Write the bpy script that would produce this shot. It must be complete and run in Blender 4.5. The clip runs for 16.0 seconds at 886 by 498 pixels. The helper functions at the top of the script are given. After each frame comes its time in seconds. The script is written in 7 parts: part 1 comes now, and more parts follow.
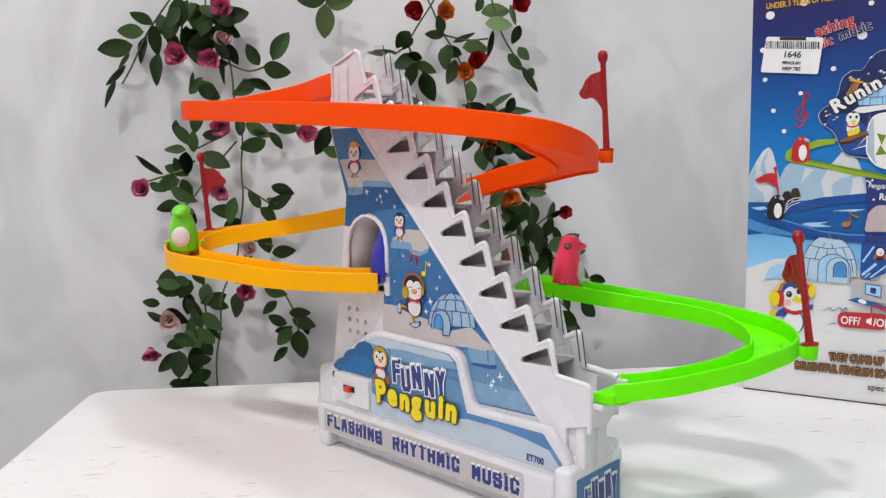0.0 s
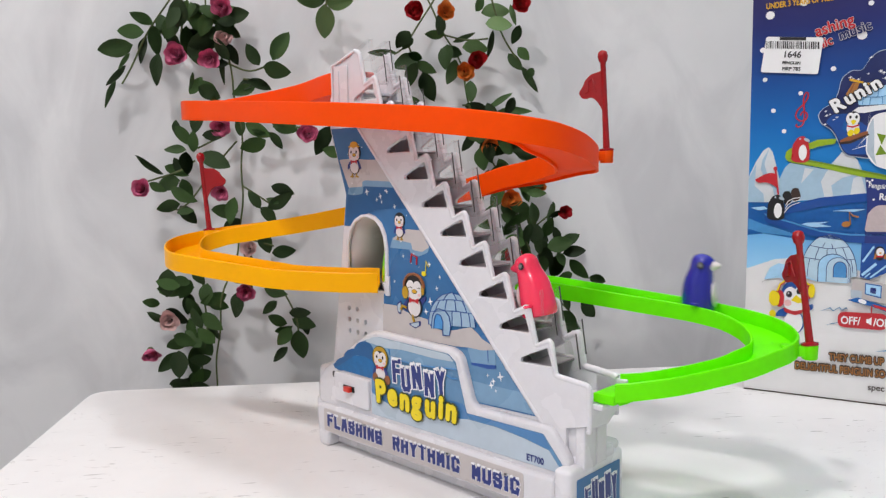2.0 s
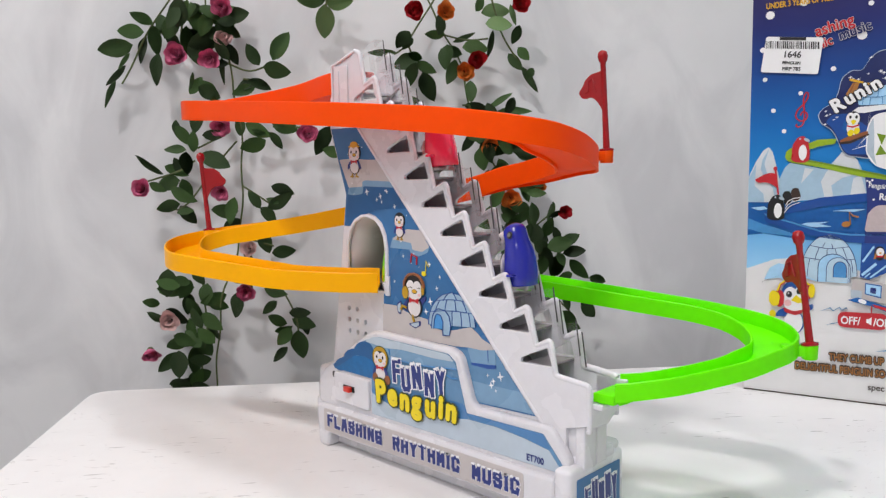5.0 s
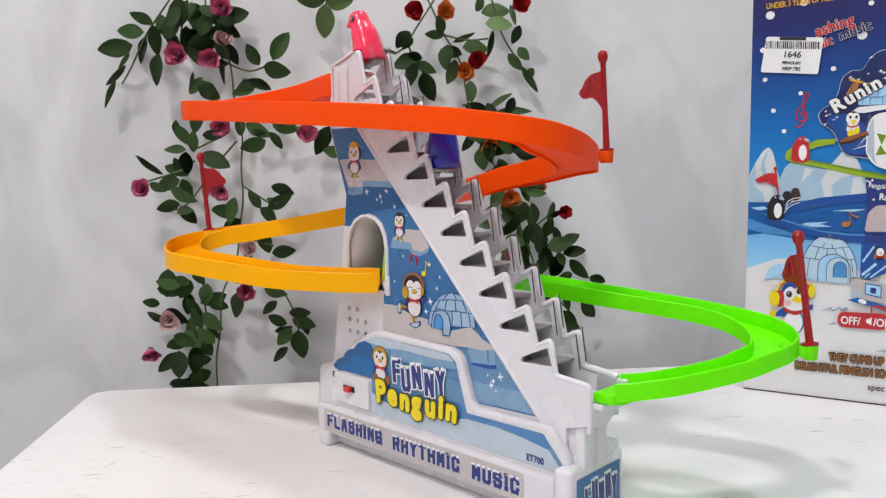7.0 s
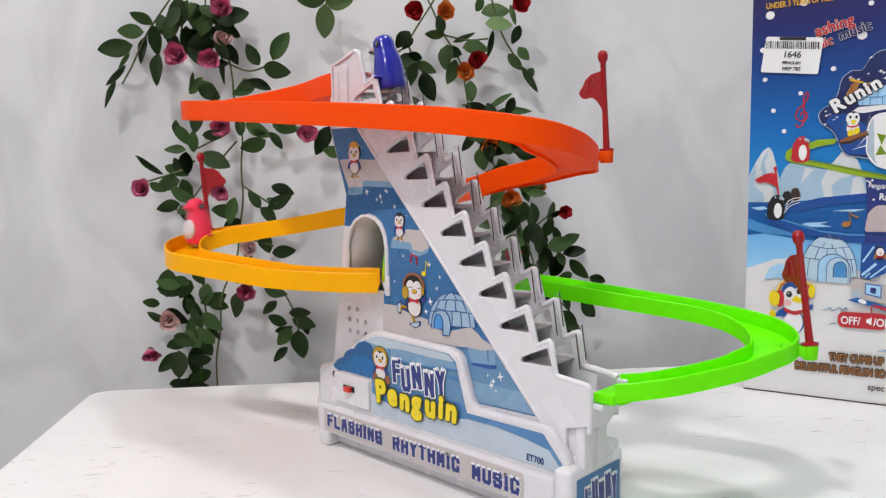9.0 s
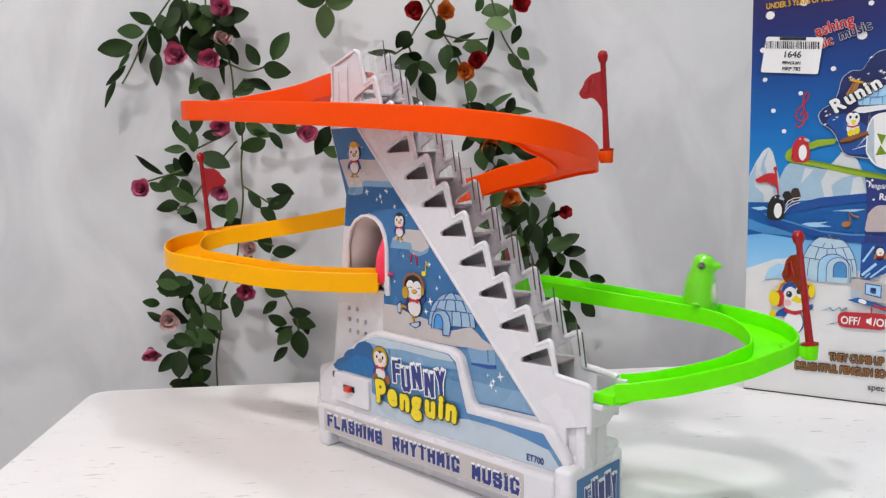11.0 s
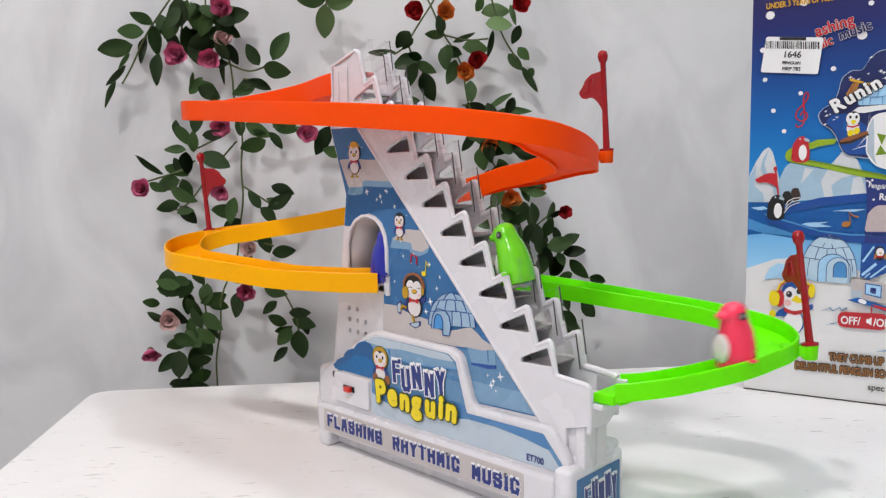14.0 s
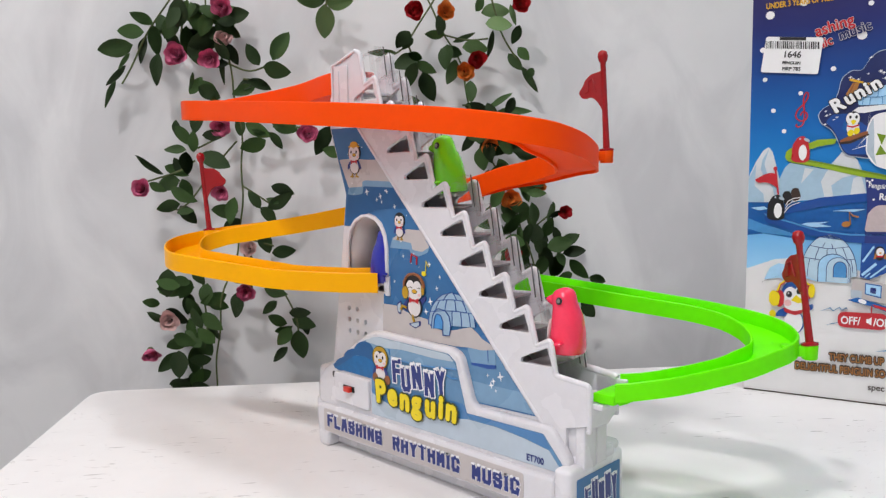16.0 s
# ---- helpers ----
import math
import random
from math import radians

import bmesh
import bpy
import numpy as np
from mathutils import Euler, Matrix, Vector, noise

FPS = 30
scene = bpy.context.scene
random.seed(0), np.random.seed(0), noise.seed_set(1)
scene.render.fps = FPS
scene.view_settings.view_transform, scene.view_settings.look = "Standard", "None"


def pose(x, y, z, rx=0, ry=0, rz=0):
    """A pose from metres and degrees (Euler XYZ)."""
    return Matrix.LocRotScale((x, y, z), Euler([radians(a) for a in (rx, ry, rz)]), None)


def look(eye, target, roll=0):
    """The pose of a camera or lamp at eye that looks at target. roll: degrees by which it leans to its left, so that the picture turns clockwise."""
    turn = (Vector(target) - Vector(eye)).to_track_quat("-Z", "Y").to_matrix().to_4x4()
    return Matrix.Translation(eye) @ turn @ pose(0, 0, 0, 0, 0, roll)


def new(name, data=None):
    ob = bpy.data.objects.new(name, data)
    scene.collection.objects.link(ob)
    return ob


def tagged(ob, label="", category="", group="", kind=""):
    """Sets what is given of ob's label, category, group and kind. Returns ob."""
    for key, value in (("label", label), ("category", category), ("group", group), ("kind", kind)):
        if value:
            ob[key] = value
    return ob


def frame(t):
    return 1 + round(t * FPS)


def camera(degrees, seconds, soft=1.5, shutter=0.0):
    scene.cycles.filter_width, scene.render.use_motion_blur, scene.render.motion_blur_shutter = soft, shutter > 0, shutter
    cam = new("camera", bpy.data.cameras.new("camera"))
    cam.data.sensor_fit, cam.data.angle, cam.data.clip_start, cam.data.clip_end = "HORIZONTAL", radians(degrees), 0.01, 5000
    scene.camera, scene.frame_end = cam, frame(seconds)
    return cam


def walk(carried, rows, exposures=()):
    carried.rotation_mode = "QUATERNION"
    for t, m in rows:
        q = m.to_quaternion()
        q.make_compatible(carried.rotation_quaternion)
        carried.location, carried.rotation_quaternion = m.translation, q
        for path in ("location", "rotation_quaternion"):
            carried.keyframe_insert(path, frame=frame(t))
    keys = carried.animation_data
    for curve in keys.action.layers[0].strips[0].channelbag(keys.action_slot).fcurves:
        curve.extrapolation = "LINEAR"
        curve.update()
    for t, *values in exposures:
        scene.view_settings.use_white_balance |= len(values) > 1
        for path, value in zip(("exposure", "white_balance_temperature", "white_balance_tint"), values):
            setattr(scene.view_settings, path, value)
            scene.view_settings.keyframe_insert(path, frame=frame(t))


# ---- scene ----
# ---- camera ----
EYE = (0.5043, -0.3795, 0.23)
cam = camera(58.71, 16.0, soft=1.3, shutter=0.3)
VIEW = look(EYE, (EYE[0] - 0.6935, EYE[1] + 0.7121, EYE[2] - 0.1099), -1.008)
walk(cam, [(0.0, VIEW), (16.0, VIEW)], exposures=[(0.0, -0.02), (16.0, -0.02)])

# ---- plan: the table's far edge and the wall behind it run along ALONG, AWAY points through the wall ----
TABLE_Z = 0.006
CORNER = Vector((-0.2931, -0.0714, 0.0))
ALONG = Vector((0.648, 0.7616, 0.0)).normalized()
AWAY = Vector((-ALONG.y, ALONG.x, 0.0))
FLOOR_Z = TABLE_Z - 0.75
ROOM = Matrix(((ALONG.x, AWAY.x, 0, CORNER.x), (ALONG.y, AWAY.y, 0, CORNER.y), (0, 0, 1, 0), (0, 0, 0, 1)))
WALL_D = 0.075
CEIL_Z = FLOOR_Z + 2.7

# ---- light: shop ceiling lamps, added fill lamps and weak room light ----
world = bpy.data.worlds.new("world")
scene.world = world
world.use_nodes = True
world.node_tree.nodes["Background"].inputs[0].default_value = (0.8, 0.9, 1.0, 1)
world.node_tree.nodes["Background"].inputs[1].default_value = 0.2


def ceiling_or_fill_light(x, y, z, size, watts, colour, target):
    data = bpy.data.lights.new("lamp_light", "AREA")
    data.shape, data.size, data.energy, data.color = "DISK", size, watts, colour
    ob = new("lamp_light", data)
    ob.matrix_basis = look((x, y, z), target)
    return ob


# The last two are added fill: one brightens upright fronts, one tints the left pink.
LAMPS = ((0.34, -0.95, 1.80, 0.20, 29.0, (1.0, 0.965, 0.96)), (0.42, 0.25, 1.80, 0.20, 12.0, (0.92, 0.97, 1.0)), (0.95, -1.70, 1.80, 0.50, 25.0, (1.0, 0.98, 1.0)), (-0.55, -1.0, 1.80, 0.16, 5.0, (1.0, 0.87, 0.86)))
for lx, ly, lz, ls, lw, lc in LAMPS:
    ceiling_or_fill_light(lx, ly, lz, ls, lw, lc, (lx * 0.6 + 0.05, ly * 0.6, 0.0))


# ---- materials ----
def material(name, colour, rough=0.5, metal=0.0, vary=0.06, scale=30.0, bump=0.0, bump_scale=200.0, coat=0.0, alpha=1.0, transmission=0.0, subsurface=0.0, island=0.0, ior=1.46, glow_through=0.0):
    """A plain surface with two scales of variation in tone, and a fine relief."""
    m = bpy.data.materials.new(name)
    m.use_nodes = True
    nt = m.node_tree
    b = nt.nodes["Principled BSDF"]
    tex = nt.nodes.new("ShaderNodeTexCoord")
    big, small = nt.nodes.new("ShaderNodeTexNoise"), nt.nodes.new("ShaderNodeTexNoise")
    big.inputs["Scale"].default_value, small.inputs["Scale"].default_value = scale, scale * 9
    big.inputs["Detail"].default_value = small.inputs["Detail"].default_value = 4
    for n in (big, small):
        nt.links.new(tex.outputs["Object"], n.inputs["Vector"])
    add = nt.nodes.new("ShaderNodeMath")
    add.operation = "ADD"
    nt.links.new(big.outputs["Fac"], add.inputs[0])
    nt.links.new(small.outputs["Fac"], add.inputs[1])
    ramp = nt.nodes.new("ShaderNodeMapRange")
    ramp.inputs["From Min"].default_value, ramp.inputs["From Max"].default_value = 0.6, 1.4
    ramp.inputs["To Min"].default_value, ramp.inputs["To Max"].default_value = 1 - vary, 1 + vary
    nt.links.new(add.outputs[0], ramp.inputs["Value"])
    hsv = nt.nodes.new("ShaderNodeHueSaturation")
    hsv.inputs["Color"].default_value = (*colour, 1)
    if island:
        info = nt.nodes.new("ShaderNodeObjectInfo")
        spread = nt.nodes.new("ShaderNodeMapRange")
        spread.inputs["To Min"].default_value, spread.inputs["To Max"].default_value = 1 - island, 1 + island
        nt.links.new(info.outputs["Random"], spread.inputs["Value"])
        mul = nt.nodes.new("ShaderNodeMath")
        mul.operation = "MULTIPLY"
        nt.links.new(ramp.outputs[0], mul.inputs[0])
        nt.links.new(spread.outputs[0], mul.inputs[1])
        nt.links.new(mul.outputs[0], hsv.inputs["Value"])
    else:
        nt.links.new(ramp.outputs[0], hsv.inputs["Value"])
    nt.links.new(hsv.outputs["Color"], b.inputs["Base Color"])
    rr = nt.nodes.new("ShaderNodeMapRange")
    rr.inputs["To Min"].default_value, rr.inputs["To Max"].default_value = max(0.02, rough - 0.06), min(1, rough + 0.06)
    nt.links.new(big.outputs["Fac"], rr.inputs["Value"])
    nt.links.new(rr.outputs[0], b.inputs["Roughness"])
    b.inputs["Metallic"].default_value = metal
    b.inputs["IOR"].default_value = ior
    b.inputs["Coat Weight"].default_value = coat
    b.inputs["Alpha"].default_value = alpha
    b.inputs["Transmission Weight"].default_value = transmission
    b.inputs["Subsurface Weight"].default_value = subsurface
    b.inputs["Subsurface Radius"].default_value = (0.004, 0.003, 0.002)
    if glow_through:
        thin, blend = nt.nodes.new("ShaderNodeBsdfTranslucent"), nt.nodes.new("ShaderNodeMixShader")
        nt.links.new(hsv.outputs["Color"], thin.inputs["Color"])
        blend.inputs[0].default_value = glow_through
        nt.links.new(b.outputs[0], blend.inputs[1])
        nt.links.new(thin.outputs[0], blend.inputs[2])
        nt.links.new(blend.outputs[0], nt.nodes["Material Output"].inputs["Surface"])
    if bump:
        bn, bt = nt.nodes.new("ShaderNodeBump"), nt.nodes.new("ShaderNodeTexNoise")
        bt.inputs["Scale"].default_value, bt.inputs["Detail"].default_value = bump_scale, 5
        bn.inputs["Strength"].default_value, bn.inputs["Distance"].default_value = bump, 0.001
        nt.links.new(tex.outputs["Object"], bt.inputs["Vector"])
        nt.links.new(bt.outputs["Fac"], bn.inputs["Height"])
        nt.links.new(bn.outputs["Normal"], b.inputs["Normal"])
    return m


def plaster_material():
    """White plaster, brushed with grey cloudy streaks that run down the wall."""
    m = material("painted_plaster", (0.68, 0.685, 0.70), 0.6, vary=0.03, scale=3.0, bump=0.15, bump_scale=60)
    nt = m.node_tree
    b = nt.nodes["Principled BSDF"]
    tex, mp, n = nt.nodes.new("ShaderNodeTexCoord"), nt.nodes.new("ShaderNodeMapping"), nt.nodes.new("ShaderNodeTexNoise")
    mp.inputs["Scale"].default_value = (9.0, 1.0, 5.0)
    mp.inputs["Rotation"].default_value = (0, 0.5, 0)
    n.inputs["Scale"].default_value, n.inputs["Detail"].default_value, n.inputs["Distortion"].default_value = 1.0, 6, 1.2
    nt.links.new(tex.outputs["Object"], mp.inputs["Vector"])
    nt.links.new(mp.outputs[0], n.inputs["Vector"])
    ramp = nt.nodes.new("ShaderNodeValToRGB")
    ramp.color_ramp.elements[0].position, ramp.color_ramp.elements[0].color = 0.34, (0.66, 0.66, 0.68, 1)
    ramp.color_ramp.elements[1].position, ramp.color_ramp.elements[1].color = 0.56, (1, 1, 1, 1)
    nt.links.new(n.outputs["Fac"], ramp.inputs["Fac"])
    mix = nt.nodes.new("ShaderNodeMix")
    mix.data_type, mix.blend_type = "RGBA", "MULTIPLY"
    mix.inputs["Factor"].default_value = 0.50
    src = b.inputs["Base Color"].links[0].from_socket
    nt.links.new(src, mix.inputs["A"])
    nt.links.new(ramp.outputs["Color"], mix.inputs["B"])
    nt.links.new(mix.outputs["Result"], b.inputs["Base Color"])
    return m


def whitewash_material():
    """White-painted wood: short dark grain dashes along the board, and a soft sheen."""
    m = material("whitewashed_wood", (0.80, 0.785, 0.785), 0.33, vary=0.03, scale=6.0, bump=0.05, bump_scale=90, coat=0.15)
    nt = m.node_tree
    b = nt.nodes["Principled BSDF"]
    tex = nt.nodes.new("ShaderNodeTexCoord")
    layers = []
    for scale, where, lo in (((34, 430, 1), 0.0, 0.690), ((75, 800, 1), 5.3, 0.705)):
        mp, n, r = nt.nodes.new("ShaderNodeMapping"), nt.nodes.new("ShaderNodeTexNoise"), nt.nodes.new("ShaderNodeMapRange")
        mp.inputs["Scale"].default_value, mp.inputs["Location"].default_value = scale, (where, where, 0)
        n.inputs["Scale"].default_value, n.inputs["Detail"].default_value, n.inputs["Roughness"].default_value = 1.0, 3, 0.55
        r.inputs["From Min"].default_value, r.inputs["From Max"].default_value = lo, lo + 0.02
        nt.links.new(tex.outputs["Object"], mp.inputs["Vector"])
        nt.links.new(mp.outputs[0], n.inputs["Vector"])
        nt.links.new(n.outputs["Fac"], r.inputs["Value"])
        layers.append(r)
    top = nt.nodes.new("ShaderNodeMath")
    top.operation = "MAXIMUM"
    nt.links.new(layers[0].outputs[0], top.inputs[0])
    nt.links.new(layers[1].outputs[0], top.inputs[1])
    patch, spot, only = nt.nodes.new("ShaderNodeTexNoise"), nt.nodes.new("ShaderNodeMapRange"), nt.nodes.new("ShaderNodeMath")
    patch.inputs["Scale"].default_value, patch.inputs["Detail"].default_value = 9.0, 2
    spot.inputs["From Min"].default_value, spot.inputs["From Max"].default_value = 0.47, 0.55
    only.operation = "MULTIPLY"
    nt.links.new(tex.outputs["Object"], patch.inputs["Vector"])
    nt.links.new(patch.outputs["Fac"], spot.inputs["Value"])
    nt.links.new(top.outputs[0], only.inputs[0])
    nt.links.new(spot.outputs[0], only.inputs[1])
    top = only
    mix = nt.nodes.new("ShaderNodeMix")
    mix.data_type = "RGBA"
    mix.inputs["B"].default_value = (0.11, 0.09, 0.08, 1)
    src = b.inputs["Base Color"].links[0].from_socket
    nt.links.new(top.outputs[0], mix.inputs["Factor"])
    nt.links.new(src, mix.inputs["A"])
    nt.links.new(mix.outputs["Result"], b.inputs["Base Color"])
    return m


def sky_print_material():
    """Printed card: night blue above, paling to a light blue below."""
    m = material("box_print", (0.1, 0.3, 0.7), 0.42, vary=0.04, scale=20, ior=1.35)
    nt = m.node_tree
    b = nt.nodes["Principled BSDF"]
    tex, sep, ramp = nt.nodes.new("ShaderNodeTexCoord"), nt.nodes.new("ShaderNodeSeparateXYZ"), nt.nodes.new("ShaderNodeValToRGB")
    nt.links.new(tex.outputs["Object"], sep.inputs[0])
    mr = nt.nodes.new("ShaderNodeMapRange")
    mr.inputs["From Min"].default_value, mr.inputs["From Max"].default_value = 0.12, 0.37
    nt.links.new(sep.outputs["Z"], mr.inputs["Value"])
    nt.links.new(mr.outputs[0], ramp.inputs["Fac"])
    cr = ramp.color_ramp
    cr.elements[0].position, cr.elements[0].color = 0.0, (0.30, 0.60, 0.88, 1)
    cr.elements[1].position, cr.elements[1].color = 1.0, (0.022, 0.018, 0.10, 1)
    for where, c in ((0.25, (0.02, 0.30, 0.74, 1)), (0.52, (0.006, 0.14, 0.46, 1)), (0.72, (0.008, 0.058, 0.26, 1)), (0.88, (0.014, 0.022, 0.14, 1))):
        e = cr.elements.new(where)
        e.color = c
    nt.links.new(ramp.outputs["Color"], b.inputs["Base Color"])
    return m


WALL_MAT = plaster_material()
TABLE_MAT = whitewash_material()
FLOOR_MAT = material("floor_tile", (0.45, 0.43, 0.41), 0.35, vary=0.1, scale=4)
CEIL_MAT = material("ceiling_paint", (0.8, 0.8, 0.79), 0.8, vary=0.03, scale=3)
WHITE = material("white_plastic", (0.67, 0.66, 0.695), 0.27, vary=0.03, scale=25, bump=0.03, bump_scale=300, subsurface=0.08)
# plastic inside the stairs, darkened in its colour for the recess's shade
INNER = material("mauve_grey_recess_shade", (0.27, 0.24, 0.255), 0.4, vary=0.05, scale=30)
ORANGE = material("orange_plastic", (1.0, 0.10, 0.0), 0.34, vary=0.04, scale=20, bump=0.02, bump_scale=200, ior=1.28, glow_through=0.30)
YELLOW = material("amber_plastic", (1.0, 0.47, 0.0), 0.34, vary=0.04, scale=20, bump=0.02, bump_scale=200, ior=1.28, glow_through=0.10)
GREEN = material("lime_plastic", (0.21, 0.97, 0.002), 0.34, vary=0.04, scale=20, bump=0.02, bump_scale=200, ior=1.28, glow_through=0.32)
RED = material("red_plastic", (0.30, 0.006, 0.010), 0.24, vary=0.05, scale=40)
CLEAR = material("clear_smoky_plastic", (0.55, 0.53, 0.54), 0.10, vary=0.04, scale=60, alpha=0.11)
CLEAR_EDGE = material("clear_plastic_edge", (0.07, 0.065, 0.065), 0.3, vary=0.1, scale=60)
STEEL = material("dull_steel", (0.45, 0.42, 0.41), 0.35, metal=0.8, vary=0.1, scale=80)
PINK_P = material("pink_plastic", (0.90, 0.035, 0.10), 0.22, vary=0.04, scale=60, coat=0.4, subsurface=0.1)
BLUE_P = material("blue_plastic", (0.012, 0.018, 0.33), 0.2, vary=0.05, scale=60, coat=0.4)
GREEN_P = material("green_plastic", (0.17, 0.68, 0.012), 0.22, vary=0.04, scale=60, coat=0.4, subsurface=0.1)
BELLY = material("belly_white", (0.72, 0.66, 0.66), 0.35, vary=0.04, scale=60)
EYE_W = material("eye_grey", (0.2, 0.2, 0.2), 0.3, vary=0.05, scale=200)
BLACK = material("black_paint", (0.012, 0.012, 0.015), 0.35, vary=0.1, scale=60)
S_BLUE = material("sticker_blue", (0.036, 0.145, 0.34), 0.28, vary=0.10, scale=12)
S_DEEP = material("sticker_deep_blue", (0.016, 0.10, 0.27), 0.28, vary=0.08, scale=15)
S_MID = material("sticker_mid_blue", (0.11, 0.24, 0.41), 0.28, vary=0.12, scale=15)
S_PALE = material("sticker_pale_blue", (0.18, 0.32, 0.48), 0.28, vary=0.08, scale=15)
S_WAVE = material("sticker_wave_blue", (0.07, 0.20, 0.42), 0.28, vary=0.10, scale=15)
S_SNOW = material("sticker_snow", (0.50, 0.46, 0.455), 0.28, vary=0.05, scale=15)
S_MIST = material("sticker_mist_blue", (0.44, 0.52, 0.60), 0.28, vary=0.06, scale=15)
S_WHITE = material("print_white", (0.82, 0.82, 0.84), 0.3, vary=0.02, scale=40)
S_NAVY = material("print_navy", (0.02, 0.035, 0.19), 0.3, vary=0.06, scale=60)
S_YELLOW = material("print_yellow", (0.78, 0.62, 0.008), 0.3, vary=0.05, scale=60)
S_OLIVE = material("print_olive", (0.055, 0.065, 0.012), 0.3, vary=0.05, scale=60)
S_GOLD = material("print_gold", (0.66, 0.36, 0.02), 0.3, vary=0.05, scale=60)
S_RED = material("print_red", (0.50, 0.02, 0.03), 0.3, vary=0.05, scale=60)
S_BROWN = material("print_brown", (0.045, 0.028, 0.022), 0.3, vary=0.05, scale=60)
S_LIME = material("print_lime", (0.28, 0.42, 0.02), 0.3, vary=0.12, scale=40)
S_SEA = material("print_sea_blue", (0.006, 0.10, 0.36), 0.3, vary=0.15, scale=30)
S_ICE = material("print_ice_blue", (0.36, 0.62, 0.86), 0.3, vary=0.1, scale=30)
S_MUSTARD = material("print_mustard", (0.46, 0.27, 0.012), 0.3, vary=0.12, scale=120)
S_RUST = material("print_rust", (0.26, 0.09, 0.03), 0.3, vary=0.08, scale=60)
S_FACE = material("print_face_white", (0.70, 0.66, 0.66), 0.3, vary=0.04, scale=60)
S_WATER = material("print_water_blue", (0.006, 0.13, 0.36), 0.3, vary=0.2, scale=25)
S_CARD = material("print_berg_white", (0.62, 0.66, 0.70), 0.3, vary=0.05, scale=40)
S_BERG = material("print_berg_shade", (0.36, 0.52, 0.66), 0.3, vary=0.06, scale=30)
S_TINT = material("print_igloo_tint", (0.30, 0.43, 0.56), 0.3, vary=0.10, scale=30)
S_IGLOO = material("print_igloo_blue", (0.46, 0.63, 0.76), 0.3, vary=0.10, scale=30)
S_SEA_PALE = material("print_sea_pale", (0.06, 0.25, 0.55), 0.3, vary=0.12, scale=30)
S_COBALT = material("print_cobalt", (0.010, 0.07, 0.31), 0.3, vary=0.10, scale=30)
S_NIGHT = material("print_night_blue", (0.012, 0.022, 0.11), 0.3, vary=0.12, scale=40)
S_LEAF = material("print_leaf_green", (0.16, 0.27, 0.012), 0.3, vary=0.08, scale=40)
S_AMBER = material("print_amber", (0.40, 0.17, 0.04), 0.3, vary=0.08, scale=60)
S_BLUSH = material("print_mauve", (0.50, 0.42, 0.43), 0.3, vary=0.08, scale=60)
S_SKIN = material("print_blush", (0.75, 0.45, 0.45), 0.3, vary=0.05, scale=60)
CARD = material("white_card", (0.78, 0.78, 0.79), 0.4, vary=0.03, scale=10)
SKY_PRINT = sky_print_material()
LEAF = material("silk_leaf", (0.034, 0.078, 0.016), 0.6, vary=0.25, scale=40, bump=0.3, bump_scale=400, island=0.55)
LEAF_PALE = material("silk_leaf_pale", (0.13, 0.22, 0.075), 0.5, vary=0.2, scale=40, bump=0.3, bump_scale=400, island=0.2)
STEM = material("vine_stem", (0.075, 0.10, 0.03), 0.55, vary=0.2, scale=60)
PETAL_PINK = material("petal_pink", (0.64, 0.15, 0.29), 0.6, vary=0.6, scale=60, island=0.2)
PETAL_BLUSH = material("petal_blush", (0.74, 0.52, 0.50), 0.6, vary=0.2, scale=60, island=0.15)
PETAL_RED = material("petal_red", (0.42, 0.006, 0.012), 0.6, vary=0.3, scale=60, island=0.2)
PETAL_ORANGE = material("petal_orange", (0.70, 0.20, 0.03), 0.6, vary=0.35, scale=60, island=0.2)
GLOW = bpy.data.materials.new("lamp_diffuser")
GLOW.use_nodes = True
GLOW.node_tree.nodes["Principled BSDF"].inputs["Emission Color"].default_value = (1, 0.96, 0.93, 1)
GLOW.node_tree.nodes["Principled BSDF"].inputs["Emission Strength"].default_value = 6.0

# ---- building tools ----
AT = {}


def thing(name, label, category, m=Matrix(), group=""):
    ob = new(name)
    ob.empty_display_size = 0.02
    ob.matrix_basis = m
    AT[ob] = m.copy()
    return tagged(ob, label, category, group)


def part(name, mesh, mat, parent, label="", m=None):
    """Links a mesh (or bmesh) whose points are in the world as one object under parent. With m, the mesh keeps its own space and m places it in the parent."""
    if isinstance(mesh, bmesh.types.BMesh):
        bm, mesh = mesh, bpy.data.meshes.new(name)
        bm.to_mesh(mesh)
        bm.free()
    if mat and not mesh.materials:
        mesh.materials.append(mat)
    ob = new(name, mesh)
    if parent:
        ob.parent = parent
        if m is None:
            mesh.transform(AT[parent].inverted())
            AT[ob] = AT[parent]
        else:
            ob.matrix_basis = m
            AT[ob] = AT[parent] @ m
    else:
        AT[ob] = Matrix()
    return tagged(ob, label)


def smooth(mesh, angle=40):
    for f in mesh.polygons:
        f.use_smooth = True
    mesh.set_sharp_from_angle(angle=radians(angle))
    return mesh


def curve_mesh(curve, m=Matrix()):
    ob = bpy.data.objects.new("shape", curve)
    scene.collection.objects.link(ob)
    mesh = bpy.data.meshes.new_from_object(ob.evaluated_get(bpy.context.evaluated_depsgraph_get()))
    bpy.data.objects.remove(ob)
    bpy.data.curves.remove(curve)
    mesh.transform(m)
    return mesh


UPRIGHT = Matrix(((1, 0, 0, 0), (0, 0, -1, 0), (0, 1, 0, 0), (0, 0, 0, 1)))


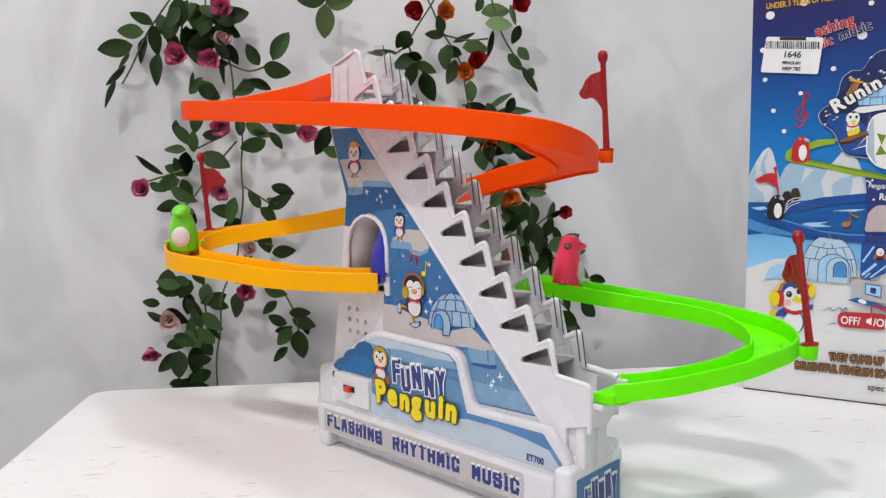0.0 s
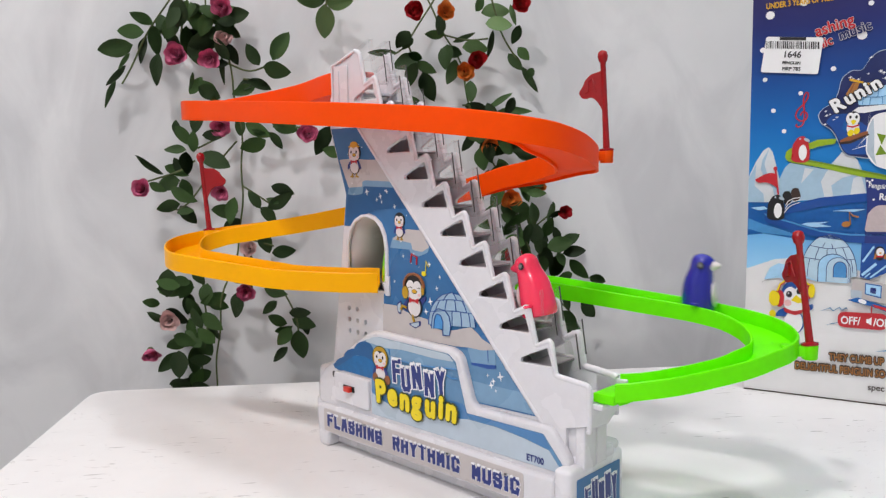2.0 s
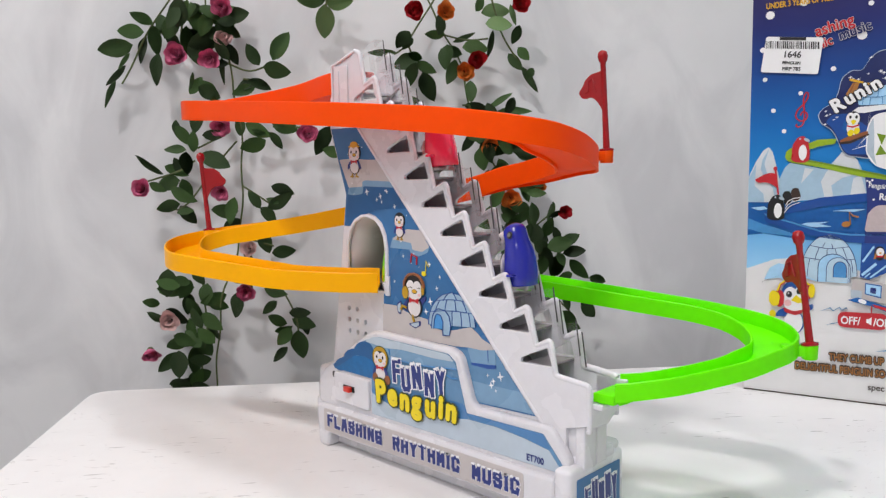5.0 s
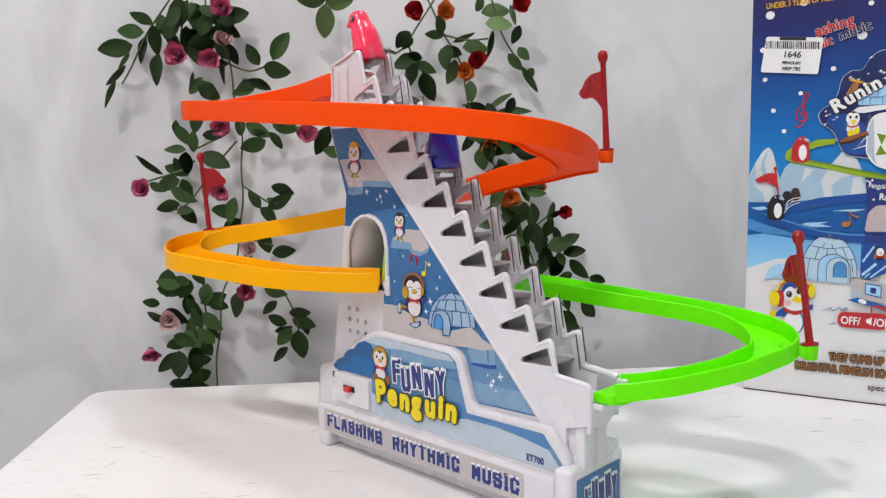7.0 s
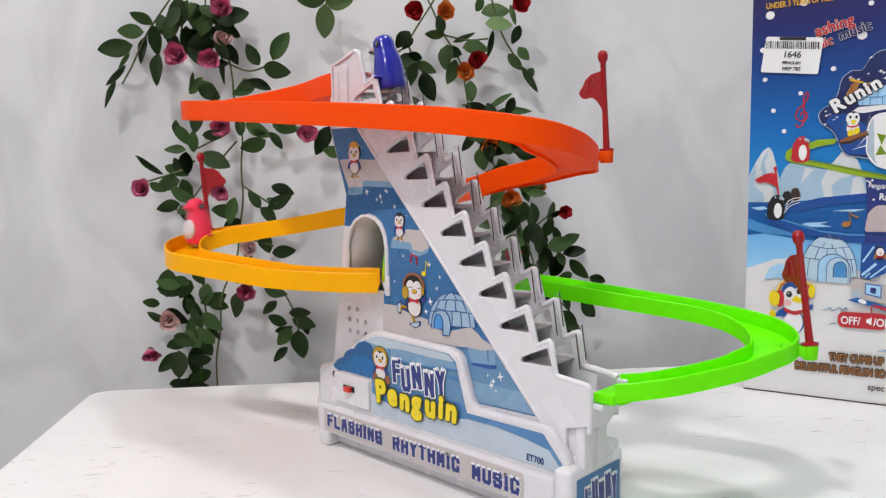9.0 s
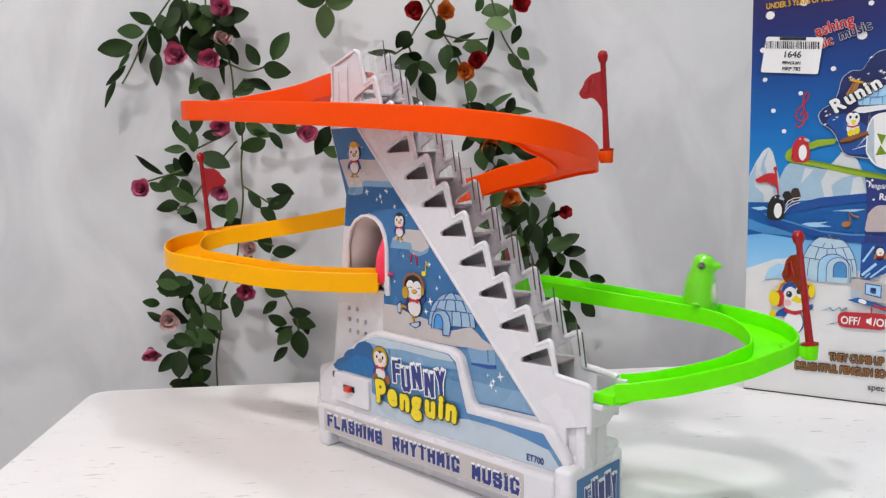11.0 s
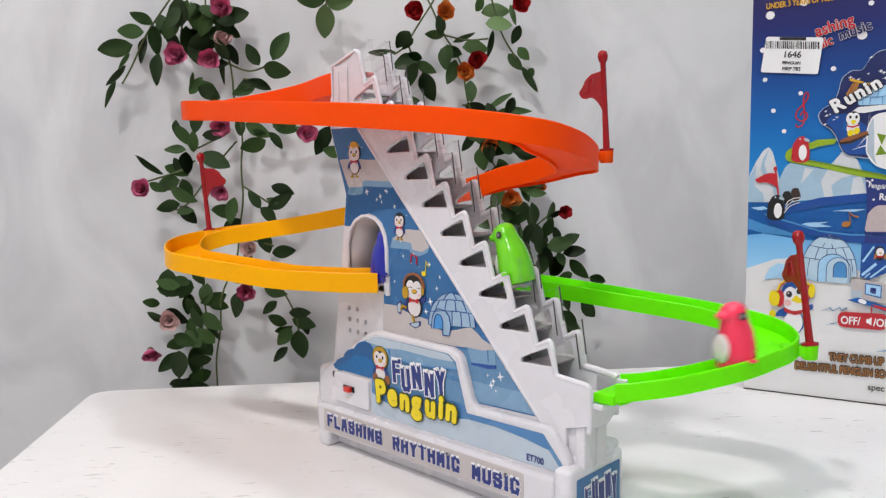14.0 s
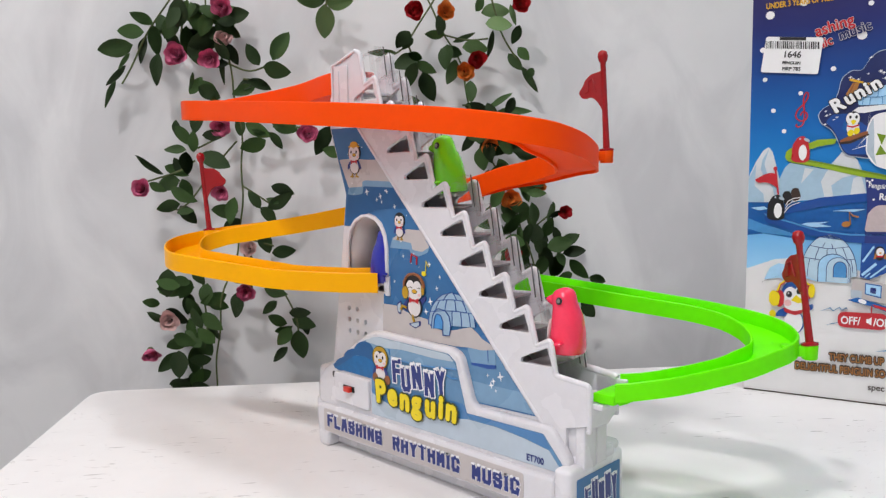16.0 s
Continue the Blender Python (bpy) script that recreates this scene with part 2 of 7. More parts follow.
def plate(loops, y, depth, bevel=0.0, m=UPRIGHT):
    """A flat piece from outlines in x, z (later outlines cut holes), its front face at y, as thick as depth."""
    c = bpy.data.curves.new("plate", "CURVE")
    c.dimensions, c.fill_mode = "2D", "BOTH"
    c.extrude, c.bevel_depth, c.bevel_resolution, c.offset = max(depth / 2 - bevel, 0.00001), bevel, 2, -bevel
    for loop in loops:
        s = c.splines.new("POLY")
        s.points.add(len(loop) - 1)
        for q, (x, z) in zip(s.points, loop):
            q.co = (x, z, 0, 1)
        s.use_cyclic_u = True
    return smooth(curve_mesh(c, Matrix.Translation((0, y + depth / 2, 0)) @ m), 35)


def rounded(loop, r, n=4):
    """The outline with its corners rounded off."""
    out = []
    for i, b in enumerate(loop):
        a, b, c = Vector(loop[i - 1]), Vector(b), Vector(loop[(i + 1) % len(loop)])
        k = min(r, (a - b).length * 0.45, (c - b).length * 0.45)
        p0, p1 = b + (a - b).normalized() * k, b + (c - b).normalized() * k
        for j in range(n + 1):
            t = j / n
            out.append(tuple(p0 * (1 - t) ** 2 + b * 2 * t * (1 - t) + p1 * t * t))
    return out


def oval(x, z, a, b, n=24, turn=0.0):
    c, s = math.cos(radians(turn)), math.sin(radians(turn))
    return [(x + a * math.cos(t) * c - b * math.sin(t) * s, z + a * math.cos(t) * s + b * math.sin(t) * c) for t in (2 * math.pi * i / n for i in range(n))]


def tube(points, r, closed=False, resolution=3):
    c = bpy.data.curves.new("tube", "CURVE")
    c.dimensions, c.bevel_depth, c.bevel_resolution, c.use_fill_caps = "3D", r, resolution, True
    s = c.splines.new("POLY")
    s.points.add(len(points) - 1)
    for q, v in zip(s.points, points):
        q.co = (*v, 1)
    s.use_cyclic_u = closed
    return smooth(curve_mesh(c), 50)


def box_mesh(x0, x1, y0, y1, z0, z1, bevel=0.0, segments=3):
    bm = bmesh.new()
    bmesh.ops.create_cube(bm, size=1)
    for v in bm.verts:
        v.co = ((x0 + x1) / 2 + v.co.x * (x1 - x0), (y0 + y1) / 2 + v.co.y * (y1 - y0), (z0 + z1) / 2 + v.co.z * (z1 - z0))
    if bevel:
        bmesh.ops.bevel(bm, geom=bm.edges[:], offset=bevel, segments=segments, affect="EDGES", profile=0.5)
    mesh = bpy.data.meshes.new("box")
    bm.to_mesh(mesh)
    bm.free()
    return smooth(mesh, 40) if bevel else mesh


def lathe(profile, n=28, squash=1.0):
    """A turned form from (radius, height) pairs."""
    bm = bmesh.new()
    rings = [[bm.verts.new((r * math.cos(2 * math.pi * i / n), r * squash * math.sin(2 * math.pi * i / n), z)) for i in range(n)] for r, z in profile]
    for a, b in zip(rings, rings[1:]):
        for i in range(n):
            bm.faces.new((a[i], a[(i + 1) % n], b[(i + 1) % n], b[i]))
    bm.faces.new(rings[0][::-1])
    bm.faces.new(rings[-1])
    mesh = bpy.data.meshes.new("lathe")
    bm.to_mesh(mesh)
    bm.free()
    return smooth(mesh, 50)


def words(text, size, depth=0.0002, bold=0.0, spacing=1.0, align="LEFT"):
    c = bpy.data.curves.new("words", "FONT")
    c.body, c.size, c.extrude, c.offset, c.space_character, c.align_x = text, size, depth, bold, spacing, align
    return curve_mesh(c)


def bold_words(text, size, bold=0.0, spacing=1.0, align="LEFT"):
    """Heavy letters: the same word laid in a ring of small shifts."""
    base = words(text, size, 0.0001, 0.0, spacing, align)
    if not bold:
        return base
    bm = bmesh.new()
    for i in range(9):
        copy = base.copy()
        r = bold if i < 8 else 0
        copy.transform(Matrix.Translation((r * math.cos(i * math.pi / 4), r * math.sin(i * math.pi / 4), 0.000012 * i)))
        bm.from_mesh(copy)
        bpy.data.meshes.remove(copy)
    mesh = bpy.data.meshes.new("bold_word")
    bm.to_mesh(mesh)
    bm.free()
    bpy.data.meshes.remove(base)
    return mesh


def spline(points, step=0.004):
    """A smooth line through the points, in even steps."""
    pts = [Vector(q) for q in points]
    pts = [pts[0] * 2 - pts[1], *pts, pts[-1] * 2 - pts[-2]]
    fine = []
    for a, b, c, d in zip(pts, pts[1:], pts[2:], pts[3:]):
        for i in range(40):
            t = i / 40
            fine.append(0.5 * (2 * b + (c - a) * t + (2 * a - 5 * b + 4 * c - d) * t * t + (3 * b - a - 3 * c + d) * t ** 3))
    fine.append(pts[-2])
    out, left = [fine[0]], step
    for a, b in zip(fine, fine[1:]):
        length = (b - a).length
        while left <= length:
            out.append(a.lerp(b, left / length))
            left += step
        left -= length
    return out


def channel(line, width, height, wall=0.0018, floor=0.0018, lip=0.0, bank=()):
    """A track: a floor and two side walls swept along the line, which runs on the floor's middle. bank: pairs of the share of the way and the rise of the outer side."""
    w, i = width / 2, width / 2 - wall
    cross = [(-w, -floor - lip), (-w, height - 0.0006), (-w + 0.0005, height), (-i - 0.0003, height), (-i, height - 0.0006), (-i, 0), (i, 0), (i, height - 0.0006), (i + 0.0003, height), (w - 0.0005, height), (w, height - 0.0006), (w, -floor - lip), (w - 0.0016, -floor - lip), (w - 0.0016, -floor), (-w + 0.0016, -floor), (-w + 0.0016, -floor - lip)]
    bm = bmesh.new()
    rings = []
    for k, q in enumerate(line):
        d = line[min(k + 1, len(line) - 1)] - line[max(k - 1, 0)]
        side = Vector((d.y, -d.x, 0)).normalized()
        rise, way = 0.0, k / (len(line) - 1)
        for (w0, r0), (w1, r1) in zip(bank, bank[1:]):
            if w0 <= way <= w1:
                rise = r0 + (r1 - r0) * (way - w0) / (w1 - w0)
        rings.append([bm.verts.new(q + side * s + Vector((0, 0, h - rise * s / width))) for s, h in cross])
    for a, b in zip(rings, rings[1:]):
        for j in range(len(cross)):
            bm.faces.new((a[j], b[j], b[(j + 1) % len(cross)], a[(j + 1) % len(cross)]))
    bm.faces.new(rings[0])
    bm.faces.new(rings[-1][::-1])
    bmesh.ops.recalc_face_normals(bm, faces=bm.faces[:])
    mesh = bpy.data.meshes.new("channel")
    bm.to_mesh(mesh)
    bm.free()
    return smooth(mesh, 35)


# ---- the room ----
def room_slab(name, u0, u1, n0, n1, z0, z1, mat, label):
    ob = new(name, box_mesh(u0, u1, n0, n1, z0, z1))
    ob.data.materials.append(mat)
    ob.matrix_basis = ROOM
    return tagged(ob, label, kind="structure")


room_slab("floor", -1.6, 2.6, -3.0, WALL_D + 0.1, FLOOR_Z - 0.1, FLOOR_Z, FLOOR_MAT, "plain grey tiled shop floor")
room_slab("wall_north", -1.5, 2.5, WALL_D, WALL_D + 0.1, FLOOR_Z, CEIL_Z, WALL_MAT, "white plaster wall with grey brushed clouds")
room_slab("wall_south", -1.5, 2.5, -3.0, -2.9, FLOOR_Z, CEIL_Z, CEIL_MAT, "plain white wall")
room_slab("wall_west", -1.6, -1.5, -3.0, WALL_D + 0.1, FLOOR_Z, CEIL_Z, CEIL_MAT, "plain white wall")
room_slab("wall_east", 2.5, 2.6, -3.0, WALL_D + 0.1, FLOOR_Z, CEIL_Z, CEIL_MAT, "plain white wall")
room_slab("ceiling", -1.6, 2.6, -3.0, WALL_D + 0.1, CEIL_Z, CEIL_Z + 0.1, CEIL_MAT, "plain white ceiling")


def ceiling_or_fill_lamp(x, y, z, size):
    lamp = thing("ceiling_or_fill_lamp", "round white lamp, lit, ceiling lamp or added fill", "lamp", pose(x, y, z), "ceiling lamps")
    h = CEIL_Z - z
    part("housing", lathe([(size * 0.52, h), (size * 0.54, 0.012), (size * 0.56, 0.008), (size * 0.56, 0.004)][::-1], 40), WHITE, lamp, m=Matrix())
    part("diffuser", lathe([(size * 0.50, 0.006), (size * 0.53, 0.0062), (size * 0.53, 0.008)], 40), GLOW, lamp, m=Matrix())


for lx, ly, lz, ls, lw, lc in LAMPS:
    ceiling_or_fill_lamp(lx, ly, lz, ls)


def build_table():
    table = thing("display_table", "white-painted wooden table with dark grain marks", "table", ROOM @ pose(0, 0, FLOOR_Z))
    outline = rounded([(0, 0), (1.25, 0), (1.25, -0.95), (0, -0.95)], 0.022, 6)
    top = plate([outline], 0, 0.024, 0.0025, Matrix())
    top.transform(Matrix.Translation((0, -0.012, TABLE_Z - FLOOR_Z - 0.012)))
    part("tabletop", top, TABLE_MAT, table, m=Matrix())
    z = TABLE_Z - FLOOR_Z - 0.024
    leg = box_mesh(-0.025, 0.025, -0.025, 0.025, 0, z - 0.001, 0.003)
    for u, n in ((0.07, -0.07), (1.18, -0.07), (0.07, -0.88), (1.18, -0.88)):
        part("leg", leg, WHITE, table, m=pose(u, n, 0))
    for u0, u1, n0, n1 in ((0.1, 1.15, -0.08, -0.06), (0.1, 1.15, -0.89, -0.87), (0.06, 0.08, -0.85, -0.1), (1.17, 1.19, -0.85, -0.1)):
        part("apron", box_mesh(u0, u1, n0, n1, z - 0.09, z - 0.001, 0.002), WHITE, table, m=Matrix())


build_table()


# ---- the climbing toy ----
STEP_X, STEP_Z, TOP_X, TOP_Z = 0.01714, -0.01886, 0.0712, 0.2911
RAIL_Y, BACK_Y = 0.0, 0.0275
TRACK_W = 0.0295
ORANGE_LINE = spline([(0.0480, 0.0165, 0.2885), (0.0120, 0.0175, 0.2866), (-0.0284, 0.0245, 0.2837), (-0.0594, 0.0230, 0.2810), (-0.0993, 0.0200, 0.2784), (-0.1416, 0.0101, 0.2761), (-0.1459, -0.0203, 0.2749), (-0.1095, -0.0215, 0.2724), (-0.0533, -0.0234, 0.2686), (0.0343, -0.0268, 0.2621), (0.0989, -0.0200, 0.2570), (0.1481, -0.0170, 0.2526), (0.1818, -0.0076, 0.2480), (0.1996, 0.0069, 0.2433), (0.2037, 0.0240, 0.2389), (0.1986, 0.0535, 0.2330), (0.1876, 0.0806, 0.2253), (0.1662, 0.0942, 0.2222), (0.1346, 0.0989, 0.2160), (0.1092, 0.0981, 0.2120), (0.0817, 0.0882, 0.2040), (0.0600, 0.0790, 0.1985)])
YELLOW_LINE = spline([(0.0600, 0.0790, 0.1981), (0.0180, 0.0660, 0.1895), (-0.0228, 0.0532, 0.1820), (-0.0563, 0.0409, 0.1758), (-0.0827, 0.0290, 0.1712), (-0.1116, 0.0151, 0.1665), (-0.1345, -0.0127, 0.1619), (-0.1330, -0.0440, 0.1565), (-0.1000, -0.0647, 0.1507), (-0.0631, -0.0607, 0.1475), (-0.0330, -0.0546, 0.1456), (-0.0073, -0.0474, 0.1435), (0.0125, -0.0395, 0.1418), (0.0454, -0.0146, 0.1397), (0.0581, -0.0049, 0.1397), (0.0677, 0.0044, 0.1390)])
TUNNEL_LINE = spline([(0.0677, 0.0044, 0.1390), (0.0800, 0.0200, 0.1382), (0.1000, 0.0440, 0.1385), (0.1240, 0.0660, 0.1380)])
GREEN_LINE = spline([(0.1240, 0.0660, 0.1380), (0.1519, 0.0808, 0.1352), (0.1888, 0.0955, 0.1308), (0.2278, 0.1095, 0.1261), (0.2622, 0.1220, 0.1216), (0.2886, 0.1250, 0.1172), (0.3085, 0.1155, 0.1136), (0.3200, 0.0965, 0.1094), (0.3140, 0.0750, 0.1046), (0.3050, 0.0590, 0.1008), (0.2860, 0.0332, 0.0962), (0.2670, 0.0200, 0.0925), (0.2550, 0.0150, 0.0912), (0.2440, 0.0140, 0.0900)])


def zigzag(first, last):
    """The steps' outline, from the top down: each tread falls a little towards the riser below which it starts."""
    out = []
    for k in range(first, last + 1):
        x, z = TOP_X + STEP_X * k, TOP_Z + STEP_Z * k
        out += [(x - 0.0112, z - 0.0048), (x - 0.0014, z), (x, z - 0.0016)]
    return out


def step_hole(k):
    x, z = TOP_X + STEP_X * k, TOP_Z + STEP_Z * k
    return rounded([(x - 0.0024, z - 0.0042), (x + 0.0012, z - 0.0158), (x - 0.0230, z - 0.0164), (x - 0.0227, z - 0.0135)], 0.0012, 2)


def back_hole(k):
    x, z = TOP_X + STEP_X * k, TOP_Z + STEP_Z * k
    return rounded([(x - 0.0060, z - 0.0054), (x - 0.0030, z - 0.0150), (x - 0.0190, z - 0.0156), (x - 0.0187, z - 0.0125)], 0.0012, 2)


def stringer_loops():
    edge = [(0.0475, 0.3120), (0.0540, 0.3100), (0.0590, 0.2880), *zigzag(0, 9), (0.2286, 0.1006), (0.2520, 0.0993), (0.2535, 0.0975), (0.2535, 0.0746), (0.2370, 0.0700), (0.2370, 0.0560)]
    return edge


toy = thing("climbing_race_toy", "white plastic stair tower toy with orange, yellow and green slides", "toy", pose(0, 0, TABLE_Z))


def build_tower():
    # body, with an arched tunnel and a recessed tray window at the top
    arch = [(0.0335, 0.136), (0.0340, 0.1700), (0.0375, 0.1800), (0.0435, 0.1868), (0.0510, 0.1905), (0.0588, 0.1914), (0.0665, 0.1893), (0.0725, 0.1845), (0.0765, 0.1770), (0.0780, 0.1682), (0.0773, 0.136)]
    outline = [(0.0209, 0.3034), (0.0481, 0.3122), (0.0530, 0.3060), (0.0530, 0.2500), (0.2260, 0.0700), (0.2260, 0.0420), (0.0060, 0.0420), (0.0090, 0.0660), (0.0202, 0.1289), (0.0324, 0.2064), (0.0156, 0.2570), (0.0205, 0.2680)]
    speaker = [oval(0.0323 + 0.0094 * i, 0.1190 - 0.0090 * j, 0.00155, 0.00175, 10) for i in range(3) for j in range(3) if (i, j) != (2, 0)]
    body = part("tower_wall", plate([outline, arch, *speaker], 0.0, 0.003, 0.0006), WHITE, toy)
    part("back_wall", plate([[q for q in outline if q[1] < 0.262] + [(0.0205, 0.262)]], 0.031, 0.003, 0.0004), WHITE, toy)
    # the core's dark colour carries the shade behind the step openings
    part("core", plate([[(0.0360, 0.2050), (0.0440, 0.2500), (0.2180, 0.0680), (0.2180, 0.046), (0.012, 0.046), (0.0150, 0.1000), (0.0240, 0.1300), (0.0800, 0.1310), (0.0830, 0.1950)]], 0.0042, 0.0256), INNER, toy, "inner core, its mauve-grey darkened for the shade inside the step openings")
    for x0, x1, z0, z1 in ((0.0170, 0.0200, 0.2560, 0.2800),):
        part("side_wall", box_mesh(x0, x1, 0.0, 0.034, z0, z1, 0.0006), WHITE, toy)
    # slanted left side
    for (xa, za), (xb, zb) in (((0.0324, 0.2064), (0.0156, 0.2570)), ((0.0202, 0.1289), (0.0324, 0.2064)), ((0.0090, 0.0660), (0.0202, 0.1289))):
        part("side_wall", plate([[(xa, za), (xb, zb), (xb + 0.003, zb), (xa + 0.003, za)]], 0.0030, 0.0280), WHITE, toy)
    part("arch_frame", tube([(x, -0.0004, z) for x, z in arch], 0.0016), WHITE, toy)
    lining = [(x, 0.0, z) for x, z in arch]
    bm = bmesh.new()
    a = [bm.verts.new(q) for q in lining]
    b = [bm.verts.new((q[0] + 0.012, 0.030, q[2])) for q in lining]
    for i in range(len(a) - 1):
        bm.faces.new((a[i], a[i + 1], b[i + 1], b[i]))
    mesh = bpy.data.meshes.new("tunnel")
    bm.to_mesh(mesh)
    bm.free()
    tunnel = part("tunnel", smooth(mesh, 60), WHITE, toy)
    sol = tunnel.modifiers.new("thickness", "SOLIDIFY")
    sol.thickness, sol.offset = 0.0012, 1
    part("track_stop", box_mesh(0.0768, 0.0812, -0.0022, 0.0, 0.1335, 0.1480, 0.0006), WHITE, toy)
    # tray at the top, where the racers leave the stairs
    part("top_plate", plate([[(0.0236, 0.3032), (0.0397, 0.3024), (0.0390, 0.2690), (0.0226, 0.2700)]], -0.0012, 0.0014, 0.0004), WHITE, toy)
    part("tray_rib", box_mesh(0.0290, 0.0302, -0.0019, 0.0, 0.2710, 0.2990, 0.0003), WHITE, toy)
    part("top_rim", tube([(0.0212, -0.0004, 0.2700), (0.0212, -0.0004, 0.3030), (0.0478, -0.0004, 0.3118), (0.0535, -0.0004, 0.3105)], 0.0013), WHITE, toy)
    back_top = rounded([(0.0400, 0.2620), (0.0345, 0.2990), (0.0495, 0.3138), (0.0532, 0.3120), (0.0595, 0.2760), (0.0600, 0.2620)], 0.002, 3)
    part("back_guard", plate([back_top], BACK_Y + 0.0036, 0.002, 0.0005), WHITE, toy)
    part("top_floor", box_mesh(0.0200, 0.0560, 0.0030, 0.0290, 0.2800, 0.2820, 0.0004), WHITE, toy)
    part("pusher", box_mesh(0.0385, 0.0505, 0.0090, 0.0165, 0.2938, 0.2976, 0.0012), material("coral_plastic", (0.85, 0.30, 0.28), 0.35), toy, "coral pink pusher tip")


def build_stairs():
    lower = [(0.2310, 0.0560), (0.0505, 0.2570), (0.0475, 0.2620)]
    front = [*stringer_loops(), *lower]
    holes = [step_hole(k) for k in range(0, 10)]
    part("front_stringer", plate([front, *holes], RAIL_Y - 0.0022, 0.0030, 0.0005), WHITE, toy)
    part("back_stringer", plate([[*stringer_loops(), (0.2200, 0.0560), (0.0505, 0.2420), (0.0505, 0.2900)], *[back_hole(k) for k in range(0, 10)]], BACK_Y, 0.0028, 0.0005), WHITE, toy)
    rail = rounded([(0.0475, 0.3120), (0.0540, 0.3100), (0.0590, 0.2880), *zigzag(0, 9), (0.2286, 0.1006), (0.2525, 0.0985), (0.2530, 0.0700)], 0.0022, 3)
    part("front_rail", tube([(x, RAIL_Y - 0.0008, z) for x, z in rail], 0.0018), WHITE, toy)
    part("back_rail", tube([(x, BACK_Y + 0.0014, z) for x, z in rail[5:-5]], 0.0023), WHITE, toy)
    part("lower_edge", tube([(0.2300, -0.0010, 0.0572), (0.0490, -0.0010, 0.2590)], 0.0019), WHITE, toy)
    # the foot of the stairs
    collar = rounded([(-0.0005, 0.0870), (-0.0005, 0.0735), (0.0165, 0.0718), (0.0205, 0.0745), (0.0295, 0.0800), (0.0295, 0.0870)], 0.0015, 3)
    part("foot_collar", plate([collar], -0.0125, 0.0250, 0.0008, Matrix(((0, 0, 1, 0.2420), (1, 0, 0, 0), (0, 1, 0, 0), (0, 0, 0, 1)))), WHITE, toy)
    part("foot_pillar", box_mesh(0.2425, 0.2492, -0.0006, 0.0120, 0.0460, 0.0742, 0.0010), WHITE, toy)
    part("foot_pillar", box_mesh(0.2330, 0.2490, 0.0122, 0.0242, 0.0460, 0.0735, 0.0014), WHITE, toy)
    part("foot_block", box_mesh(0.2300, 0.2424, 0.0008, 0.0120, 0.0460, 0.0745, 0.0008), WHITE, toy)
    part("foot_flare", box_mesh(0.2330, 0.2482, 0.0100, 0.0345, 0.0450, 0.0535, 0.0022), WHITE, toy)
    part("landing", box_mesh(0.2280, 0.2600, 0.0010, 0.0275, 0.0845, 0.0878, 0.0006), WHITE, toy)
    part("landing_guard", box_mesh(0.2380, 0.2600, 0.0275, 0.0300, 0.0850, 0.0975, 0.0008), WHITE, toy)
    for k in range(10):
        x, z = TOP_X + STEP_X * k, TOP_Z + STEP_Z * k
        # inner treads share the darkened colour, as shade at each opening's bottom
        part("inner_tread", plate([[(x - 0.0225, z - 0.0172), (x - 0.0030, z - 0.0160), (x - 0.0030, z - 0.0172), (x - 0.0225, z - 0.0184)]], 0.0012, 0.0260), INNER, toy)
        part("tread", plate([[(x - 0.0112, z - 0.0068), (x - 0.002, z - 0.0022), (x - 0.002, z - 0.0032), (x - 0.0112, z - 0.0078)]], 0.0012, 0.0040), WHITE, toy)


def folded_sheet(y0, y1):
    """A clear sheet folded into steps."""
    pts = []
    for k in range(-1, 10):
        x, z = TOP_X + STEP_X * k, TOP_Z + STEP_Z * k
        pts += [(x - 0.0085, z - 0.0040), (x + 0.0045, z + 0.0016), (x + 0.0075, z - 0.0205)]
    bm = bmesh.new()
    a, b = [bm.verts.new((x, y0, z)) for x, z in pts], [bm.verts.new((x, y1, z)) for x, z in pts]
    for i in range(len(pts) - 1):
        bm.faces.new((a[i], a[i + 1], b[i + 1], b[i]))
    bmesh.ops.solidify(bm, geom=bm.faces[:], thickness=0.0007)
    mesh = bpy.data.meshes.new("sheet")
    bm.to_mesh(mesh)
    bm.free()
    return mesh


def build_lifters():
    made = []
    for name, spans in (("inner_lifter", ((0.0095, 0.0185),)), ("outer_lifter", ((0.0035, 0.0085), (0.0195, 0.0250)))):
        lifter = new(name)
        lifter.parent = toy
        AT[lifter] = AT[toy]
        for y0, y1 in spans:
            sheet = part("step_sheet", folded_sheet(y0, y1), CLEAR, lifter, "clear smoky plastic sheet folded into steps")
            for k in range(-1, 10):
                x, z = TOP_X + STEP_X * k, TOP_Z + STEP_Z * k
                for y in (y1,) if y0 > 0.005 else ():
                    part("sheet_edge", tube([(x + 0.0043, y, z + 0.0018), (x + 0.0075, y, z - 0.0200)], 0.00045, resolution=1), CLEAR_EDGE, lifter)
        made.append(lifter)
    return made


